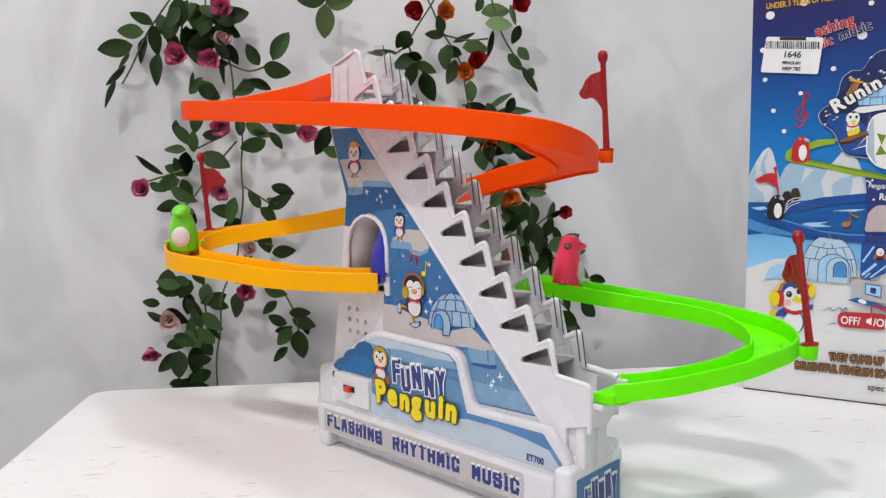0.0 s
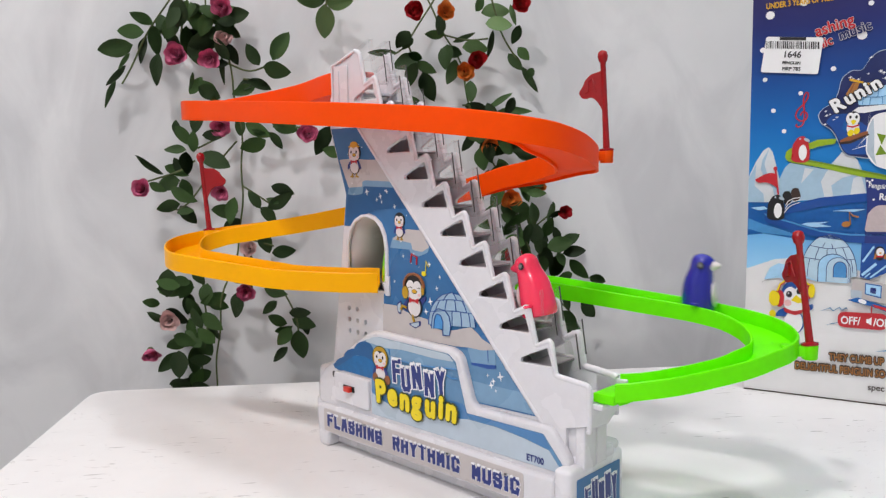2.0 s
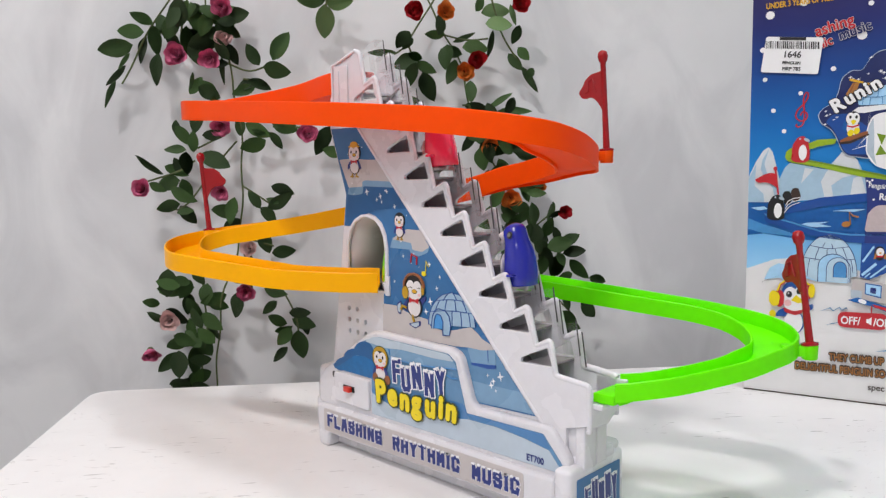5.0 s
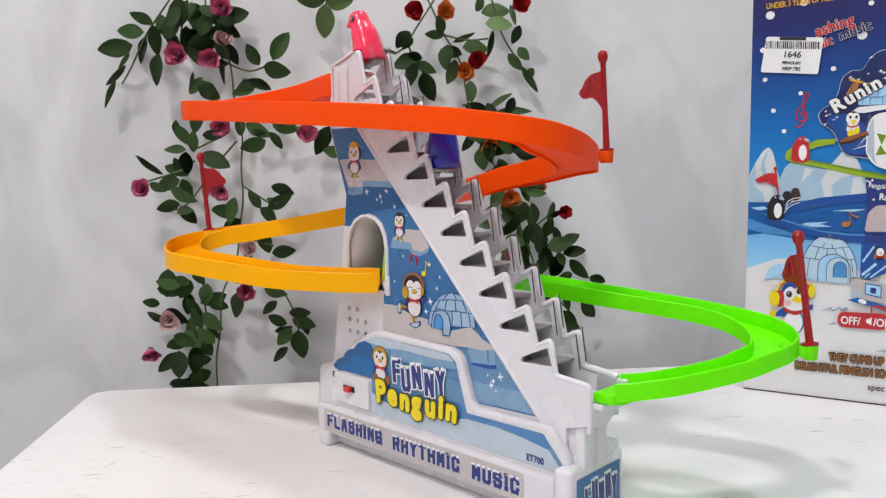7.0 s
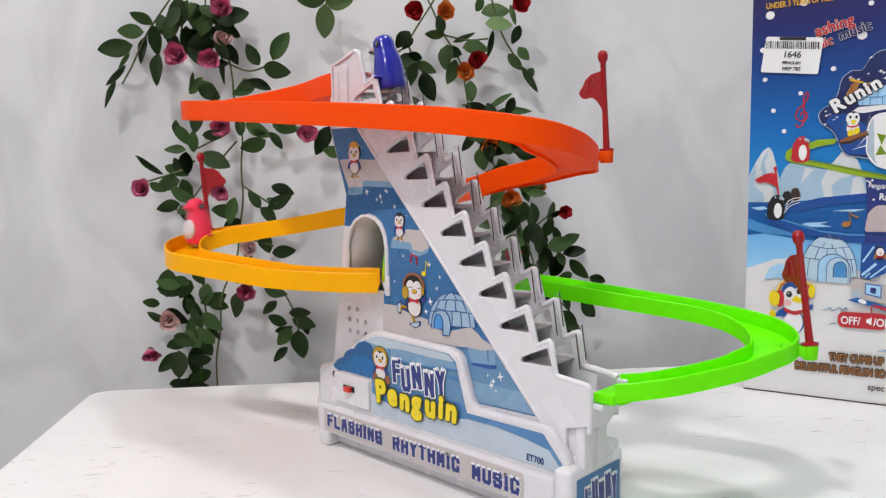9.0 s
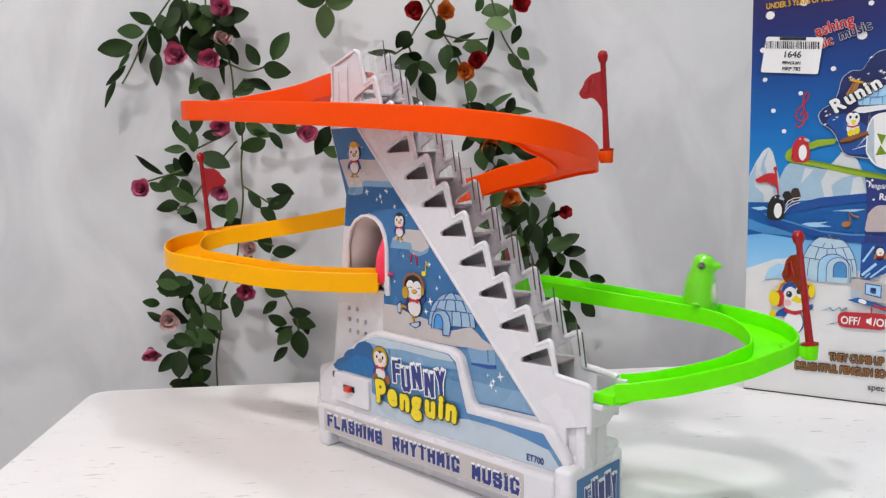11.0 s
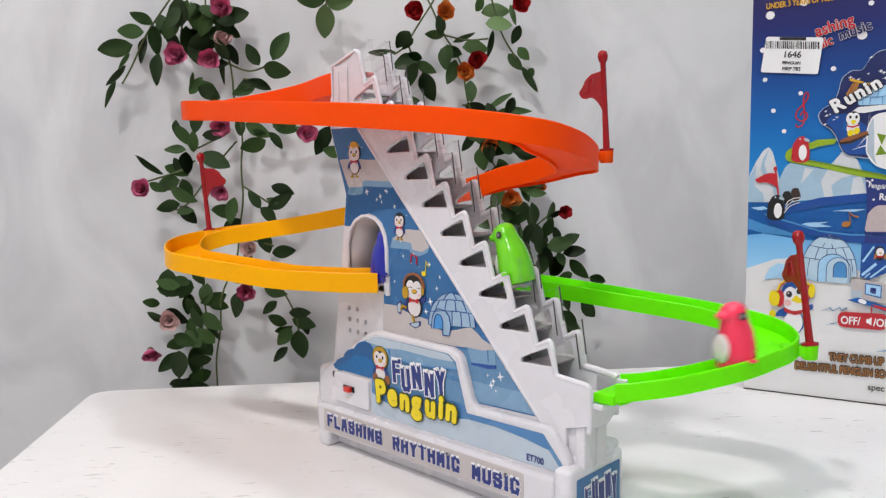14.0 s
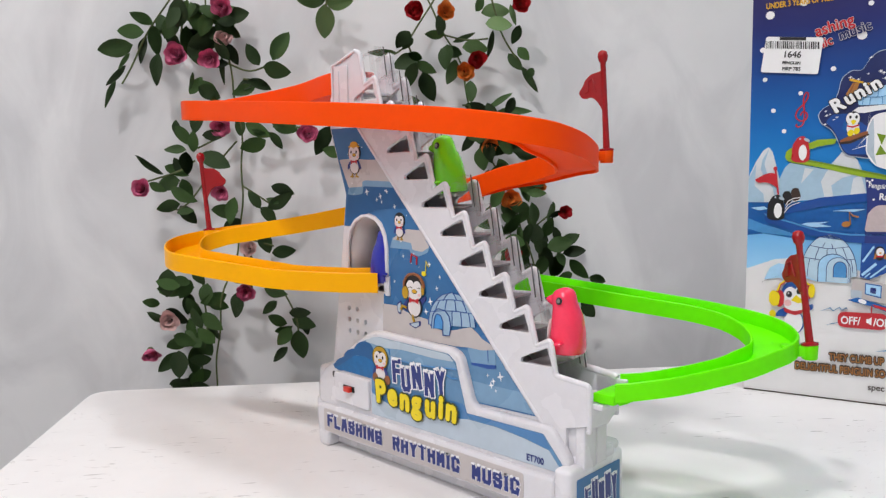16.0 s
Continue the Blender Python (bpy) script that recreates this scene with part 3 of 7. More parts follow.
def build_base():
    hump = [(0.0067, 0.0689), (0.0253, 0.0802), (0.0432, 0.0928), (0.0602, 0.1040), (0.0699, 0.1070), (0.1474, 0.1055), (0.1550, 0.1013), (0.1650, 0.0694), (0.2287, 0.0698), (0.2423, 0.0518), (0.2420, 0.0380), (-0.0023, 0.0380), (-0.002, 0.060)]
    part("front_panel", plate([rounded(hump, 0.006, 4)], -0.0060, 0.0070, 0.0022), WHITE, toy)
    inner = [(0.0655, 0.0990), (0.0730, 0.1022), (0.1440, 0.1010), (0.1515, 0.0965), (0.1612, 0.0645), (0.2255, 0.0648), (0.2380, 0.0480), (0.2380, 0.0425), (0.0625, 0.0425)]
    strip = rounded([(0.0000, 0.0400), (0.2340, 0.0400), (0.2345, 0.0100), (0.2230, 0.0060), (0.2220, 0.0175), (0.0150, 0.0175), (0.0140, 0.0060), (0.0020, 0.0060)], 0.0035, 4)
    part("base_strip", plate([strip], -0.0105, 0.0560, 0.0022), WHITE, toy)
    part("base_back", box_mesh(-0.0120, 0.2460, 0.0000, 0.0440, 0.0060, 0.0540, 0.003), WHITE, toy)
    part("base_end", box_mesh(0.2362, 0.2485, -0.0145, 0.0440, 0.0060, 0.0490, 0.0030), WHITE, toy)
    part("base_shoulder", box_mesh(-0.0040, 0.0220, -0.0055, 0.0400, 0.0420, 0.0700, 0.005), WHITE, toy)
    part("base_cheek", box_mesh(-0.0065, 0.0010, -0.0060, 0.0400, 0.0180, 0.0440, 0.003), WHITE, toy)
    # no hole is cut: a dark disc stands for the shade inside it
    part("screw_hole", plate([oval(0.0185, 0.0655, 0.0020, 0.0026, 16)], -0.0062, 0.0010), CLEAR_EDGE, toy, "dark disc painted for the shade in a screw hole")
    switch_box = part("switch_box", plate([rounded([(0.0212, 0.0690), (0.0624, 0.0685), (0.0626, 0.0445), (0.0212, 0.0455)], 0.003, 3)], -0.0088, 0.0060, 0.0012), WHITE, toy)
    part("switch", box_mesh(0.0335, 0.0465, -0.0096, -0.0085, 0.0560, 0.0605, 0.0004), BLACK, switch_box, "dark switch slot")
    part("switch_knob", box_mesh(0.0370, 0.0440, -0.0125, -0.0090, 0.0562, 0.0603, 0.0006), material("switch_red", (0.62, 0.03, 0.015), 0.35), switch_box, "red slide switch")


def sticker(name, loop, y, mat, parent, label="", thick=0.0004):
    return part(name, plate([loop] if isinstance(loop[0][0], float) else loop, y, thick), mat, parent, label)


def lettering(name, text, size, x, y, z, mat, parent, bold=0.0, turn=0.0, sx=1.0, shear=0.0, depth=0.0002, spacing=1.0, align="LEFT"):
    mesh = bold_words(text, size, bold, spacing, align)
    mesh.transform(Matrix.Translation((x, y, z)) @ Matrix.Rotation(radians(-turn), 4, "Y") @ UPRIGHT @ Matrix(((sx, shear, 0, 0), (0, 1, 0, 0), (0, 0, 1, 0), (0, 0, 0, 1))))
    return part(name, mesh, mat, parent)


STROKES = {
    "F": (((0, 0), (0, 1), (1, 1)), ((0, 0.5), (0.8, 0.5))), "L": (((0, 1), (0, 0), (1, 0)),), "A": (((0, 0), (0.3, 1), (0.7, 1), (1, 0)), ((0.2, 0.34), (0.8, 0.34))),
    "S": (((1, 0.78), (0.85, 1), (0.15, 1), (0, 0.82), (0, 0.6), (1, 0.4), (1, 0.18), (0.85, 0), (0.15, 0), (0, 0.22)),), "H": (((0, 0), (0, 1)), ((1, 0), (1, 1)), ((0, 0.5), (1, 0.5))),
    "I": (((0.5, 0), (0.5, 1)), ((0.2, 0), (0.8, 0)), ((0.2, 1), (0.8, 1))), "N": (((0, 0), (0, 1), (1, 0), (1, 1)),), "G": (((1, 0.8), (0.85, 1), (0.15, 1), (0, 0.82), (0, 0.18), (0.15, 0), (1, 0), (1, 0.45), (0.6, 0.45)),),
    "R": (((0, 0), (0, 1), (0.85, 1), (1, 0.85), (1, 0.62), (0.85, 0.5), (0, 0.5)), ((0.6, 0.5), (1, 0))), "Y": (((0, 1), (0.5, 0.45), (1, 1)), ((0.5, 0.45), (0.5, 0))), "T": (((0.5, 0), (0.5, 1)), ((0, 1), (1, 1))),
    "M": (((0, 0), (0, 1), (0.5, 0.35), (1, 1), (1, 0)),), "U": (((0, 1), (0, 0.15), (0.2, 0), (0.8, 0), (1, 0.15), (1, 1)),), "C": (((1, 0.75), (0.85, 1), (0.15, 1), (0, 0.82), (0, 0.18), (0.15, 0), (0.85, 0), (1, 0.25)),)}


def block_letter(ch, x, z, w, h, y, parent, stroke, rim, turn=0.0, m=Matrix()):
    """A heavy printed capital: navy strokes on a white rim, with snow lying on its top and dripping down."""
    place = m @ Matrix.Translation((x, y, z)) @ Matrix.Rotation(radians(-turn), 4, "Y")
    half = stroke / 2
    for layer, mat, grow in ((0, S_WHITE, rim / 2), (1, S_NAVY, 0.0)):
        bm = bmesh.new()
        count = 0
        for way in STROKES[ch]:
            pts = [Vector((half + a * (w - stroke), half + b * (h - stroke))) for a, b in way]
            for p, q in zip(pts, pts[1:]):
                d = (q - p).normalized() * (half + grow)
                n = Vector((-d.y, d.x))
                top = -0.0002 * layer - 0.00001 * count
                count += 1
                front = [bm.verts.new((v.x, top, v.y)) for v in (p - d - n, q + d - n, q + d + n, p - d + n)]
                back = [bm.verts.new((v.co.x, 0.0002 - 0.0002 * layer, v.co.z)) for v in front]
                bm.faces.new(front)
                bm.faces.new(back[::-1])
                for i in range(4):
                    bm.faces.new((front[i], back[i], back[(i + 1) % 4], front[(i + 1) % 4]))
        bmesh.ops.recalc_face_normals(bm, faces=bm.faces[:])
        mesh = bpy.data.meshes.new("letter")
        bm.to_mesh(mesh)
        bm.free()
        mesh.transform(place)
        part("printed_letter", mesh, mat, parent)
    for a in (0.0, 1.0) if ch in "HNUYMTC" else (0.1, 0.65):
        cx = half + a * (w - stroke)
        cap = plate([rounded([(cx - half * 1.15, h - half * 0.45), (cx - half * 0.9, h + half * 0.35), (cx + half * 0.8, h + half * 0.4), (cx + half * 1.2, h - half * 0.3), (cx + half * 0.7, h - half * 0.5), (cx + half * 0.45, h - half * 1.1), (cx, h - half * 0.4), (cx - half * 0.5, h - half * 0.8)], 0.0004, 2)], -0.0007, 0.0003)
        cap.transform(place)
        part("print_snow_cap", cap, S_WHITE, parent)


def printed_bird(x, z, h, y, parent, hat=None, muffs=False, hood=False, feet=True):
    """A small printed bird: dark outline and cap, pale face and belly, gold beak, in flat shapes."""
    r = h * 0.5
    wide = 1.3
    bird = sticker("printed_bird", oval(x, z + r * 0.38, r * wide * 0.42, r * 0.54), y, BLACK, parent, "small printed cartoon bird in flat shapes", 0.0003)
    sticker("print_back", oval(x, z - r * 0.38, r * wide * 0.33, r * 0.45), y, BLACK, bird, "", 0.0003)
    if hood:
        sticker("print_hood", oval(x, z + r * 0.38, r * wide * 0.46, r * 0.60), y - 0.00015, S_OLIVE, bird, "", 0.0003)
        sticker("print_hood", oval(x, z + r * 0.38, r * wide * 0.43, r * 0.56), y - 0.00025, S_MUSTARD, bird, "", 0.0003)
        sticker("print_face", oval(x, z + r * 0.30, r * wide * 0.34, r * 0.42), y - 0.0003, BLACK, bird, "", 0.0003)
    for s in (-1, 1):
        sticker("print_face", oval(x + s * r * wide * 0.15, z + r * 0.36, r * wide * 0.19, r * 0.32, 20), y - 0.00045 - 0.00003 * s, S_FACE, bird, "", 0.0003)
    sticker("print_face", oval(x, z + r * 0.16, r * wide * 0.33, r * 0.28), y - 0.00052, S_FACE, bird, "", 0.0003)
    sticker("print_belly", oval(x, z - r * 0.40, r * wide * 0.27, r * 0.38), y - 0.0003, S_FACE, bird, "", 0.0003)
    sticker("print_beak", oval(x + r * 0.04, z + r * 0.24, r * wide * 0.12, r * 0.10, 12), y - 0.0006, S_OLIVE, bird, "", 0.0003)
    sticker("print_beak", oval(x + r * 0.04, z + r * 0.25, r * wide * 0.10, r * 0.075, 12), y - 0.0007, S_GOLD, bird, "", 0.0003)
    for s in (-1, 1):
        if not muffs:
            sticker("print_eye", oval(x + s * r * wide * 0.17, z + r * 0.40, r * 0.06, r * 0.09, 10), y - 0.0006, BLACK, bird, "", 0.0003)
        else:
            part("print_eye", tube([(x + r * (s * 0.24 + 0.05 + 0.09 * k), y - 0.0006, z + r * (0.38 + 0.04 * (1 - k * k))) for k in (-1, 0, 1)], r * 0.014, resolution=1), BLACK, bird)
        sticker("print_cheek", oval(x + s * r * wide * 0.24, z + r * 0.12, r * 0.08, r * 0.06, 10), y - 0.0006, S_SKIN, bird, "", 0.0003)
        if feet:
            part("print_leg", tube([(x + s * r * 0.16, y - 0.0003, z - r * 0.78), (x + s * r * 0.20, y - 0.0003, z - r * 0.92)], r * 0.035, resolution=1), S_MUSTARD, bird)
            for k in (-1, 0, 1):
                part("print_toe", tube([(x + s * r * 0.20, y - 0.0003, z - r * 0.90), (x + r * (s * 0.22 + 0.13 * k), y - 0.0003, z - r * (1.0 - 0.03 * k * k))], r * 0.03, resolution=1), S_MUSTARD, bird)
            sticker("print_wing", oval(x + s * r * wide * 0.33, z - r * 0.32, r * 0.09, r * 0.26, 14, s * 28), y - 0.0004, S_NAVY, bird, "", 0.0003)
        sticker("print_bow", [(x, z - r * 0.12), (x + s * r * 0.27, z - r * 0.01), (x + s * r * 0.25, z - r * 0.26)], y - 0.0007 - 0.00004 * s, S_RED, bird, "", 0.0003)
        if muffs:
            sticker("print_muff", oval(x + s * r * wide * (0.38 if s < 0 else 0.40), z + r * 0.26 + s * r * 0.10, r * (0.21 if s < 0 else 0.10), r * (0.28 if s < 0 else 0.24), 18), y - 0.0006, S_OLIVE, bird, "", 0.0003)
            sticker("print_muff", oval(x + s * r * wide * (0.38 if s < 0 else 0.40), z + r * 0.26 + s * r * 0.10, r * (0.18 if s < 0 else 0.08), r * (0.25 if s < 0 else 0.21), 18), y - 0.0007, S_MUSTARD, bird, "", 0.0003)
    sticker("print_knot", oval(x, z - r * 0.13, r * 0.06, r * 0.06, 10), y - 0.0009, S_RED, bird, "", 0.0003)
    if muffs:
        part("print_band", tube([(x + r * 0.58 * math.cos(a * math.pi / 8), y - 0.0004, z + r * (0.42 + 0.54 * math.sin(a * math.pi / 8))) for a in range(9)], r * 0.06, resolution=1), S_RUST, bird)
    if hat:
        sticker("print_hat", oval(x, z + r * 0.82, r * wide * 0.24, r * 0.16, 14), y - 0.0003, S_GOLD, bird, "", 0.0003)
        sticker("print_brim", oval(x, z + r * 0.70, r * wide * 0.38, r * 0.07, 14), y - 0.0004, S_GOLD, bird, "", 0.0003)
    return bird


def twinkle(x, z, r, y, parent):
    """A small printed star with four thin points."""
    loop = []
    for k in range(8):
        d = r if k % 2 == 0 else r * 0.28
        loop.append((x + d * math.cos(k * math.pi / 4 + 0.2), z + d * math.sin(k * math.pi / 4 + 0.2)))
    sticker("print_star", loop, y, S_WHITE, parent, "", 0.0003)


def build_stickers():
    # tower sticker
    sky = [(0.0175, 0.2565), (0.0475, 0.2565), (0.2205, 0.0720), (0.1500, 0.0700), (0.0724, 0.0900), (0.0735, 0.1345), (0.0795, 0.1345), (0.0800, 0.1690), (0.0780, 0.1790), (0.0735, 0.1868), (0.0665, 0.1915), (0.0588, 0.1935), (0.0500, 0.1923), (0.0425, 0.1880), (0.0375, 0.1828), (0.0300, 0.1828), (0.0335, 0.2065)]
    s = sticker("tower_sticker", sky, -0.0004, S_BLUE, toy, "blue winter scene sticker")
    sticker("print_night", [(0.0363, 0.2065), (0.0315, 0.1840), (0.0385, 0.1823), (0.0555, 0.1922), (0.0700, 0.1960), (0.0850, 0.1975), (0.1010, 0.1975), (0.0874, 0.2124), (0.0543, 0.2131)], -0.0006, S_DEEP, s, "", 0.0003)
    sticker("print_snow", rounded([(0.0268, 0.2330), (0.0420, 0.2335), (0.0600, 0.2325), (0.0690, 0.2325), (0.0835, 0.2166), (0.0566, 0.2175), (0.0531, 0.2166), (0.0532, 0.2128), (0.0370, 0.2118)], 0.0012), -0.0007, S_SNOW, s, "", 0.0003)
    sticker("print_ice", rounded([(0.0370, 0.2118), (0.0358, 0.2068), (0.0430, 0.2062), (0.0529, 0.2075), (0.0543, 0.2131), (0.0868, 0.2124), (0.0835, 0.2167), (0.0566, 0.2175), (0.0531, 0.2166), (0.0532, 0.2128)], 0.001), -0.0008, S_PALE, s, "", 0.0003)
    sticker("print_ice", rounded([(0.0820, 0.1690), (0.0848, 0.1769), (0.1053, 0.1745), (0.1051, 0.1690), (0.1150, 0.1681), (0.1224, 0.1721), (0.1206, 0.1680), (0.1121, 0.1649), (0.1036, 0.1659), (0.1023, 0.1690)], 0.001), -0.0006, S_PALE, s, "", 0.0003)
    sticker("print_snow", rounded([(0.0847, 0.1752), (0.0899, 0.1790), (0.0998, 0.1833), (0.1196, 0.1830), (0.1181, 0.1767), (0.1224, 0.1721), (0.1150, 0.1681), (0.1051, 0.1690), (0.1044, 0.1739)], 0.0016), -0.0007, S_SNOW, s, "", 0.0003)
    cliff = sticker("print_cliff", rounded([(0.1560, 0.1085), (0.1806, 0.1092), (0.1813, 0.0979), (0.1764, 0.0960), (0.1600, 0.0973)], 0.0015), -0.00085, S_PALE, s, "", 0.0003)
    sticker("print_shadow", rounded([(0.1600, 0.0974), (0.1765, 0.0984), (0.1815, 0.0990), (0.1811, 0.0966), (0.1745, 0.0955), (0.1600, 0.0958)], 0.0006), -0.0010, S_COBALT, cliff, "", 0.0003)
    part("print_line", tube([(0.1745, -0.0010, 0.1080), (0.1748, -0.0010, 0.1000)], 0.00025, resolution=1), S_COBALT, cliff)
    sticker("print_snow", rounded([(0.0726, 0.1272), (0.0873, 0.1273), (0.0987, 0.1236), (0.1099, 0.1221), (0.1197, 0.1212), (0.1211, 0.1170), (0.1353, 0.1150), (0.1457, 0.1173), (0.1600, 0.1212), (0.1663, 0.1175), (0.1690, 0.1148), (0.1794, 0.1112), (0.1809, 0.1090), (0.1700, 0.1070), (0.1575, 0.1071), (0.1435, 0.1060), (0.0724, 0.1060)], 0.002), -0.0009, S_SNOW, s, "", 0.0003)
    sticker("print_haze", [(0.1480, 0.1050), (0.1790, 0.1050), (0.1830, 0.1085), (0.2185, 0.0730), (0.1500, 0.0710)], -0.00065, S_MID, s, "", 0.0003)
    sticker("print_haze", [(0.1480, 0.0850), (0.2075, 0.0850), (0.2185, 0.0730), (0.1500, 0.0710)], -0.00075, S_PALE, s, "", 0.0003)
    for x, z, r in ((0.1850, 0.0920, 0.0032), (0.1790, 0.0880, 0.0022), (0.1772, 0.0850, 0.0024), (0.1900, 0.0985, 0.0014), (0.1810, 0.0820, 0.0012), (0.1740, 0.0910, 0.0012), (0.1225, 0.1340, 0.0030), (0.1180, 0.1265, 0.0022), (0.1290, 0.1440, 0.0016), (0.0580, 0.2090, 0.0026), (0.0800, 0.2095, 0.0018), (0.0730, 0.2060, 0.0022), (0.0690, 0.2035, 0.0014), (0.0740, 0.2020, 0.0012), (0.0880, 0.1990, 0.0018), (0.0960, 0.1640, 0.0016), (0.1220, 0.1600, 0.0020), (0.1320, 0.1520, 0.0014), (0.0860, 0.1450, 0.0012)):
        twinkle(x, z, r, -0.0010, s)

    def on_dome(a, h):
        """A point on the igloo: a runs along its foot from 0 to 1, h up to its crown."""
        k = math.cos(math.asin(min(h, 1.0)))
        return 0.1432 + (0.0436 * a - 0.0225) * k, 0.1197 + 0.0035 * (a - 0.5) * k + 0.0228 * h

    rim = [on_dome(0, i / 14) for i in range(15)] + [on_dome(1, 1 - i / 14) for i in range(15)]
    igloo = sticker("print_igloo", rim, -0.0012, S_TINT, s, "", 0.0003)
    ways = [rim] + [[on_dome(i / 10, h + 0.05 * math.sin(math.pi * i / 10)) for i in range(11)] for h in (0.40, 0.74)]
    for a, h0, h1 in ((0.12, 0.38, 0.72), (0.35, 0.45, 0.78), (0.62, 0.46, 0.78), (0.86, 0.43, 0.76), (0.52, 0.0, 0.43), (0.72, 0.0, 0.42), (0.90, 0.0, 0.40), (0.25, 0.76, 0.95), (0.68, 0.78, 0.97)):
        ways.append([on_dome(a, h0), on_dome(a, (h0 + h1) / 2), on_dome(a, h1)])
    for pts in ways:
        part("print_line", tube([(x, -0.0014, z) for x, z in pts], 0.00028, resolution=1), S_COBALT, igloo)
    porch = [(0.1240, 0.1156), (0.1250, 0.1240), (0.1275, 0.1285), (0.1312, 0.1303), (0.1378, 0.1294), (0.1410, 0.1260), (0.1424, 0.1200), (0.1412, 0.1131), (0.1349, 0.1122), (0.1351, 0.1171)]
    sticker("print_porch", porch, -0.0015, S_TINT, igloo, "", 0.0003)
    part("print_line", tube([(x, -0.0019, z) for x, z in porch[:9]], 0.0003, resolution=1), S_COBALT, igloo)
    arch = [(0.1262, 0.1159), (0.1270, 0.1222), (0.1283, 0.1255), (0.1303, 0.1266), (0.1332, 0.1255), (0.1352, 0.1215), (0.1351, 0.1168)]
    sticker("print_door", arch, -0.0017, S_SEA_PALE, igloo, "", 0.0003)
    part("print_line", tube([(x, -0.0019, z) for x, z in [*arch[:-1], (0.1349, 0.1122)]], 0.0003, resolution=1), S_COBALT, igloo)
    printed_bird(0.0450, 0.2330, 0.0270, -0.0010, s, hat=True)
    printed_bird(0.0930, 0.1855, 0.0205, -0.0010, s)
    skater = printed_bird(0.1070, 0.1355, 0.0350, -0.0014, s, muffs=True, feet=False)
    sticker("print_wing", rounded([(0.0991, 0.1335), (0.0955, 0.1295), (0.0962, 0.1249), (0.0999, 0.1250), (0.1030, 0.1300)], 0.001, 2), -0.0012, S_NAVY, skater, "", 0.0003)
    sticker("print_wing", rounded([(0.1110, 0.1330), (0.1180, 0.1378), (0.1190, 0.1352), (0.1130, 0.1295)], 0.001, 2), -0.0012, S_NAVY, skater, "", 0.0003)
    part("print_leg", tube([(0.1058, -0.0015, 0.1228), (0.1052, -0.0015, 0.1205), (0.1065, -0.0015, 0.1178)], 0.0009, resolution=1), S_MUSTARD, skater)
    part("print_leg", tube([(0.0990, -0.0015, 0.1272), (0.0945, -0.0015, 0.1282), (0.0930, -0.0015, 0.1255)], 0.0009, resolution=1), S_MUSTARD, skater)
    for skate in (((0.1008, 0.1159), (0.1125, 0.1193), (0.1128, 0.1160), (0.1074, 0.1133), (0.1019, 0.1148)), ((0.0884, 0.1287), (0.0928, 0.1320), (0.0932, 0.1270), (0.0925, 0.1213), (0.0893, 0.1224))):
        sticker("print_skate", rounded(list(skate), 0.001, 2), -0.0013, S_NAVY, skater, "", 0.0003)
        cx, cz = sum(q[0] for q in skate) / 5, sum(q[1] for q in skate) / 5
        sticker("print_skate", rounded([(cx + (a - cx) * 0.72, cz + (b - cz) * 0.72) for a, b in skate], 0.0006, 2), -0.0014, S_MIST, skater, "", 0.0003)
    sticker("print_note", oval(0.1165, 0.1530, 0.0022, 0.0018, 12), -0.0010, S_YELLOW, s, "", 0.0003)
    part("print_note", tube([(0.1183, -0.0010, 0.1530), (0.1190, -0.0010, 0.1620), (0.1215, -0.0010, 0.1580)], 0.0004, resolution=1), S_YELLOW, s)
    part("print_note", tube([(0.1035, -0.0010, 0.1600), (0.1045, -0.0010, 0.1660), (0.1100, -0.0010, 0.1640), (0.1095, -0.0010, 0.1590)], 0.0006, resolution=1), S_RED, s)
    rng = random.Random(4)
    for i in range(16):
        z = rng.uniform(0.14, 0.252)
        lo, hi = 0.02 + max(0, (0.257 - z)) * 0.25 + (0.05 if z < 0.195 else 0), 0.044 + (0.2565 - z) * 0.9
        r = rng.uniform(0.0003, 0.0006)
        sticker("print_star", oval(rng.uniform(lo + 0.002, hi), z, r, r, 8), -0.0009, S_WHITE, s, "", 0.0003)
    # lower sticker on the front panel
    low = [(0.0180, 0.0735), (0.0258, 0.0775), (0.0400, 0.0865), (0.0560, 0.0975), (0.0680, 0.1020), (0.0730, 0.1030), (0.1440, 0.1015), (0.1505, 0.0970), (0.1600, 0.0640), (0.2230, 0.0645), (0.2375, 0.0480), (0.2375, 0.0430), (0.0640, 0.0430), (0.0640, 0.0700), (0.0200, 0.0705)]
    t = sticker("panel_sticker", low, -0.0064, S_MID, toy, "pale blue ice sticker with printed words")
    sticker("print_wave", rounded([(0.0640, 0.0640), (0.0900, 0.0690), (0.1300, 0.0690), (0.1580, 0.0700), (0.1600, 0.0642), (0.1622, 0.0600), (0.1249, 0.0548), (0.0900, 0.0530), (0.0640, 0.0590)], 0.003), -0.00655, S_WAVE, t, "", 0.0003)
    sticker("print_snow", [(0.0640, 0.0598), (0.0727, 0.0563), (0.0900, 0.0530), (0.1249, 0.0551), (0.1622, 0.0601), (0.1866, 0.0603), (0.2095, 0.0582), (0.2277, 0.0552), (0.2375, 0.0440), (0.2375, 0.0432), (0.0640, 0.0432)], -0.0066, S_MIST, t, "", 0.0003)
    sticker("print_wave", rounded([(0.1602, 0.0640), (0.1771, 0.0642), (0.2225, 0.0644), (0.2290, 0.0560), (0.2230, 0.0562), (0.2095, 0.0588), (0.1866, 0.0610), (0.1640, 0.0606)], 0.001), -0.0067, S_WAVE, t, "", 0.0003)
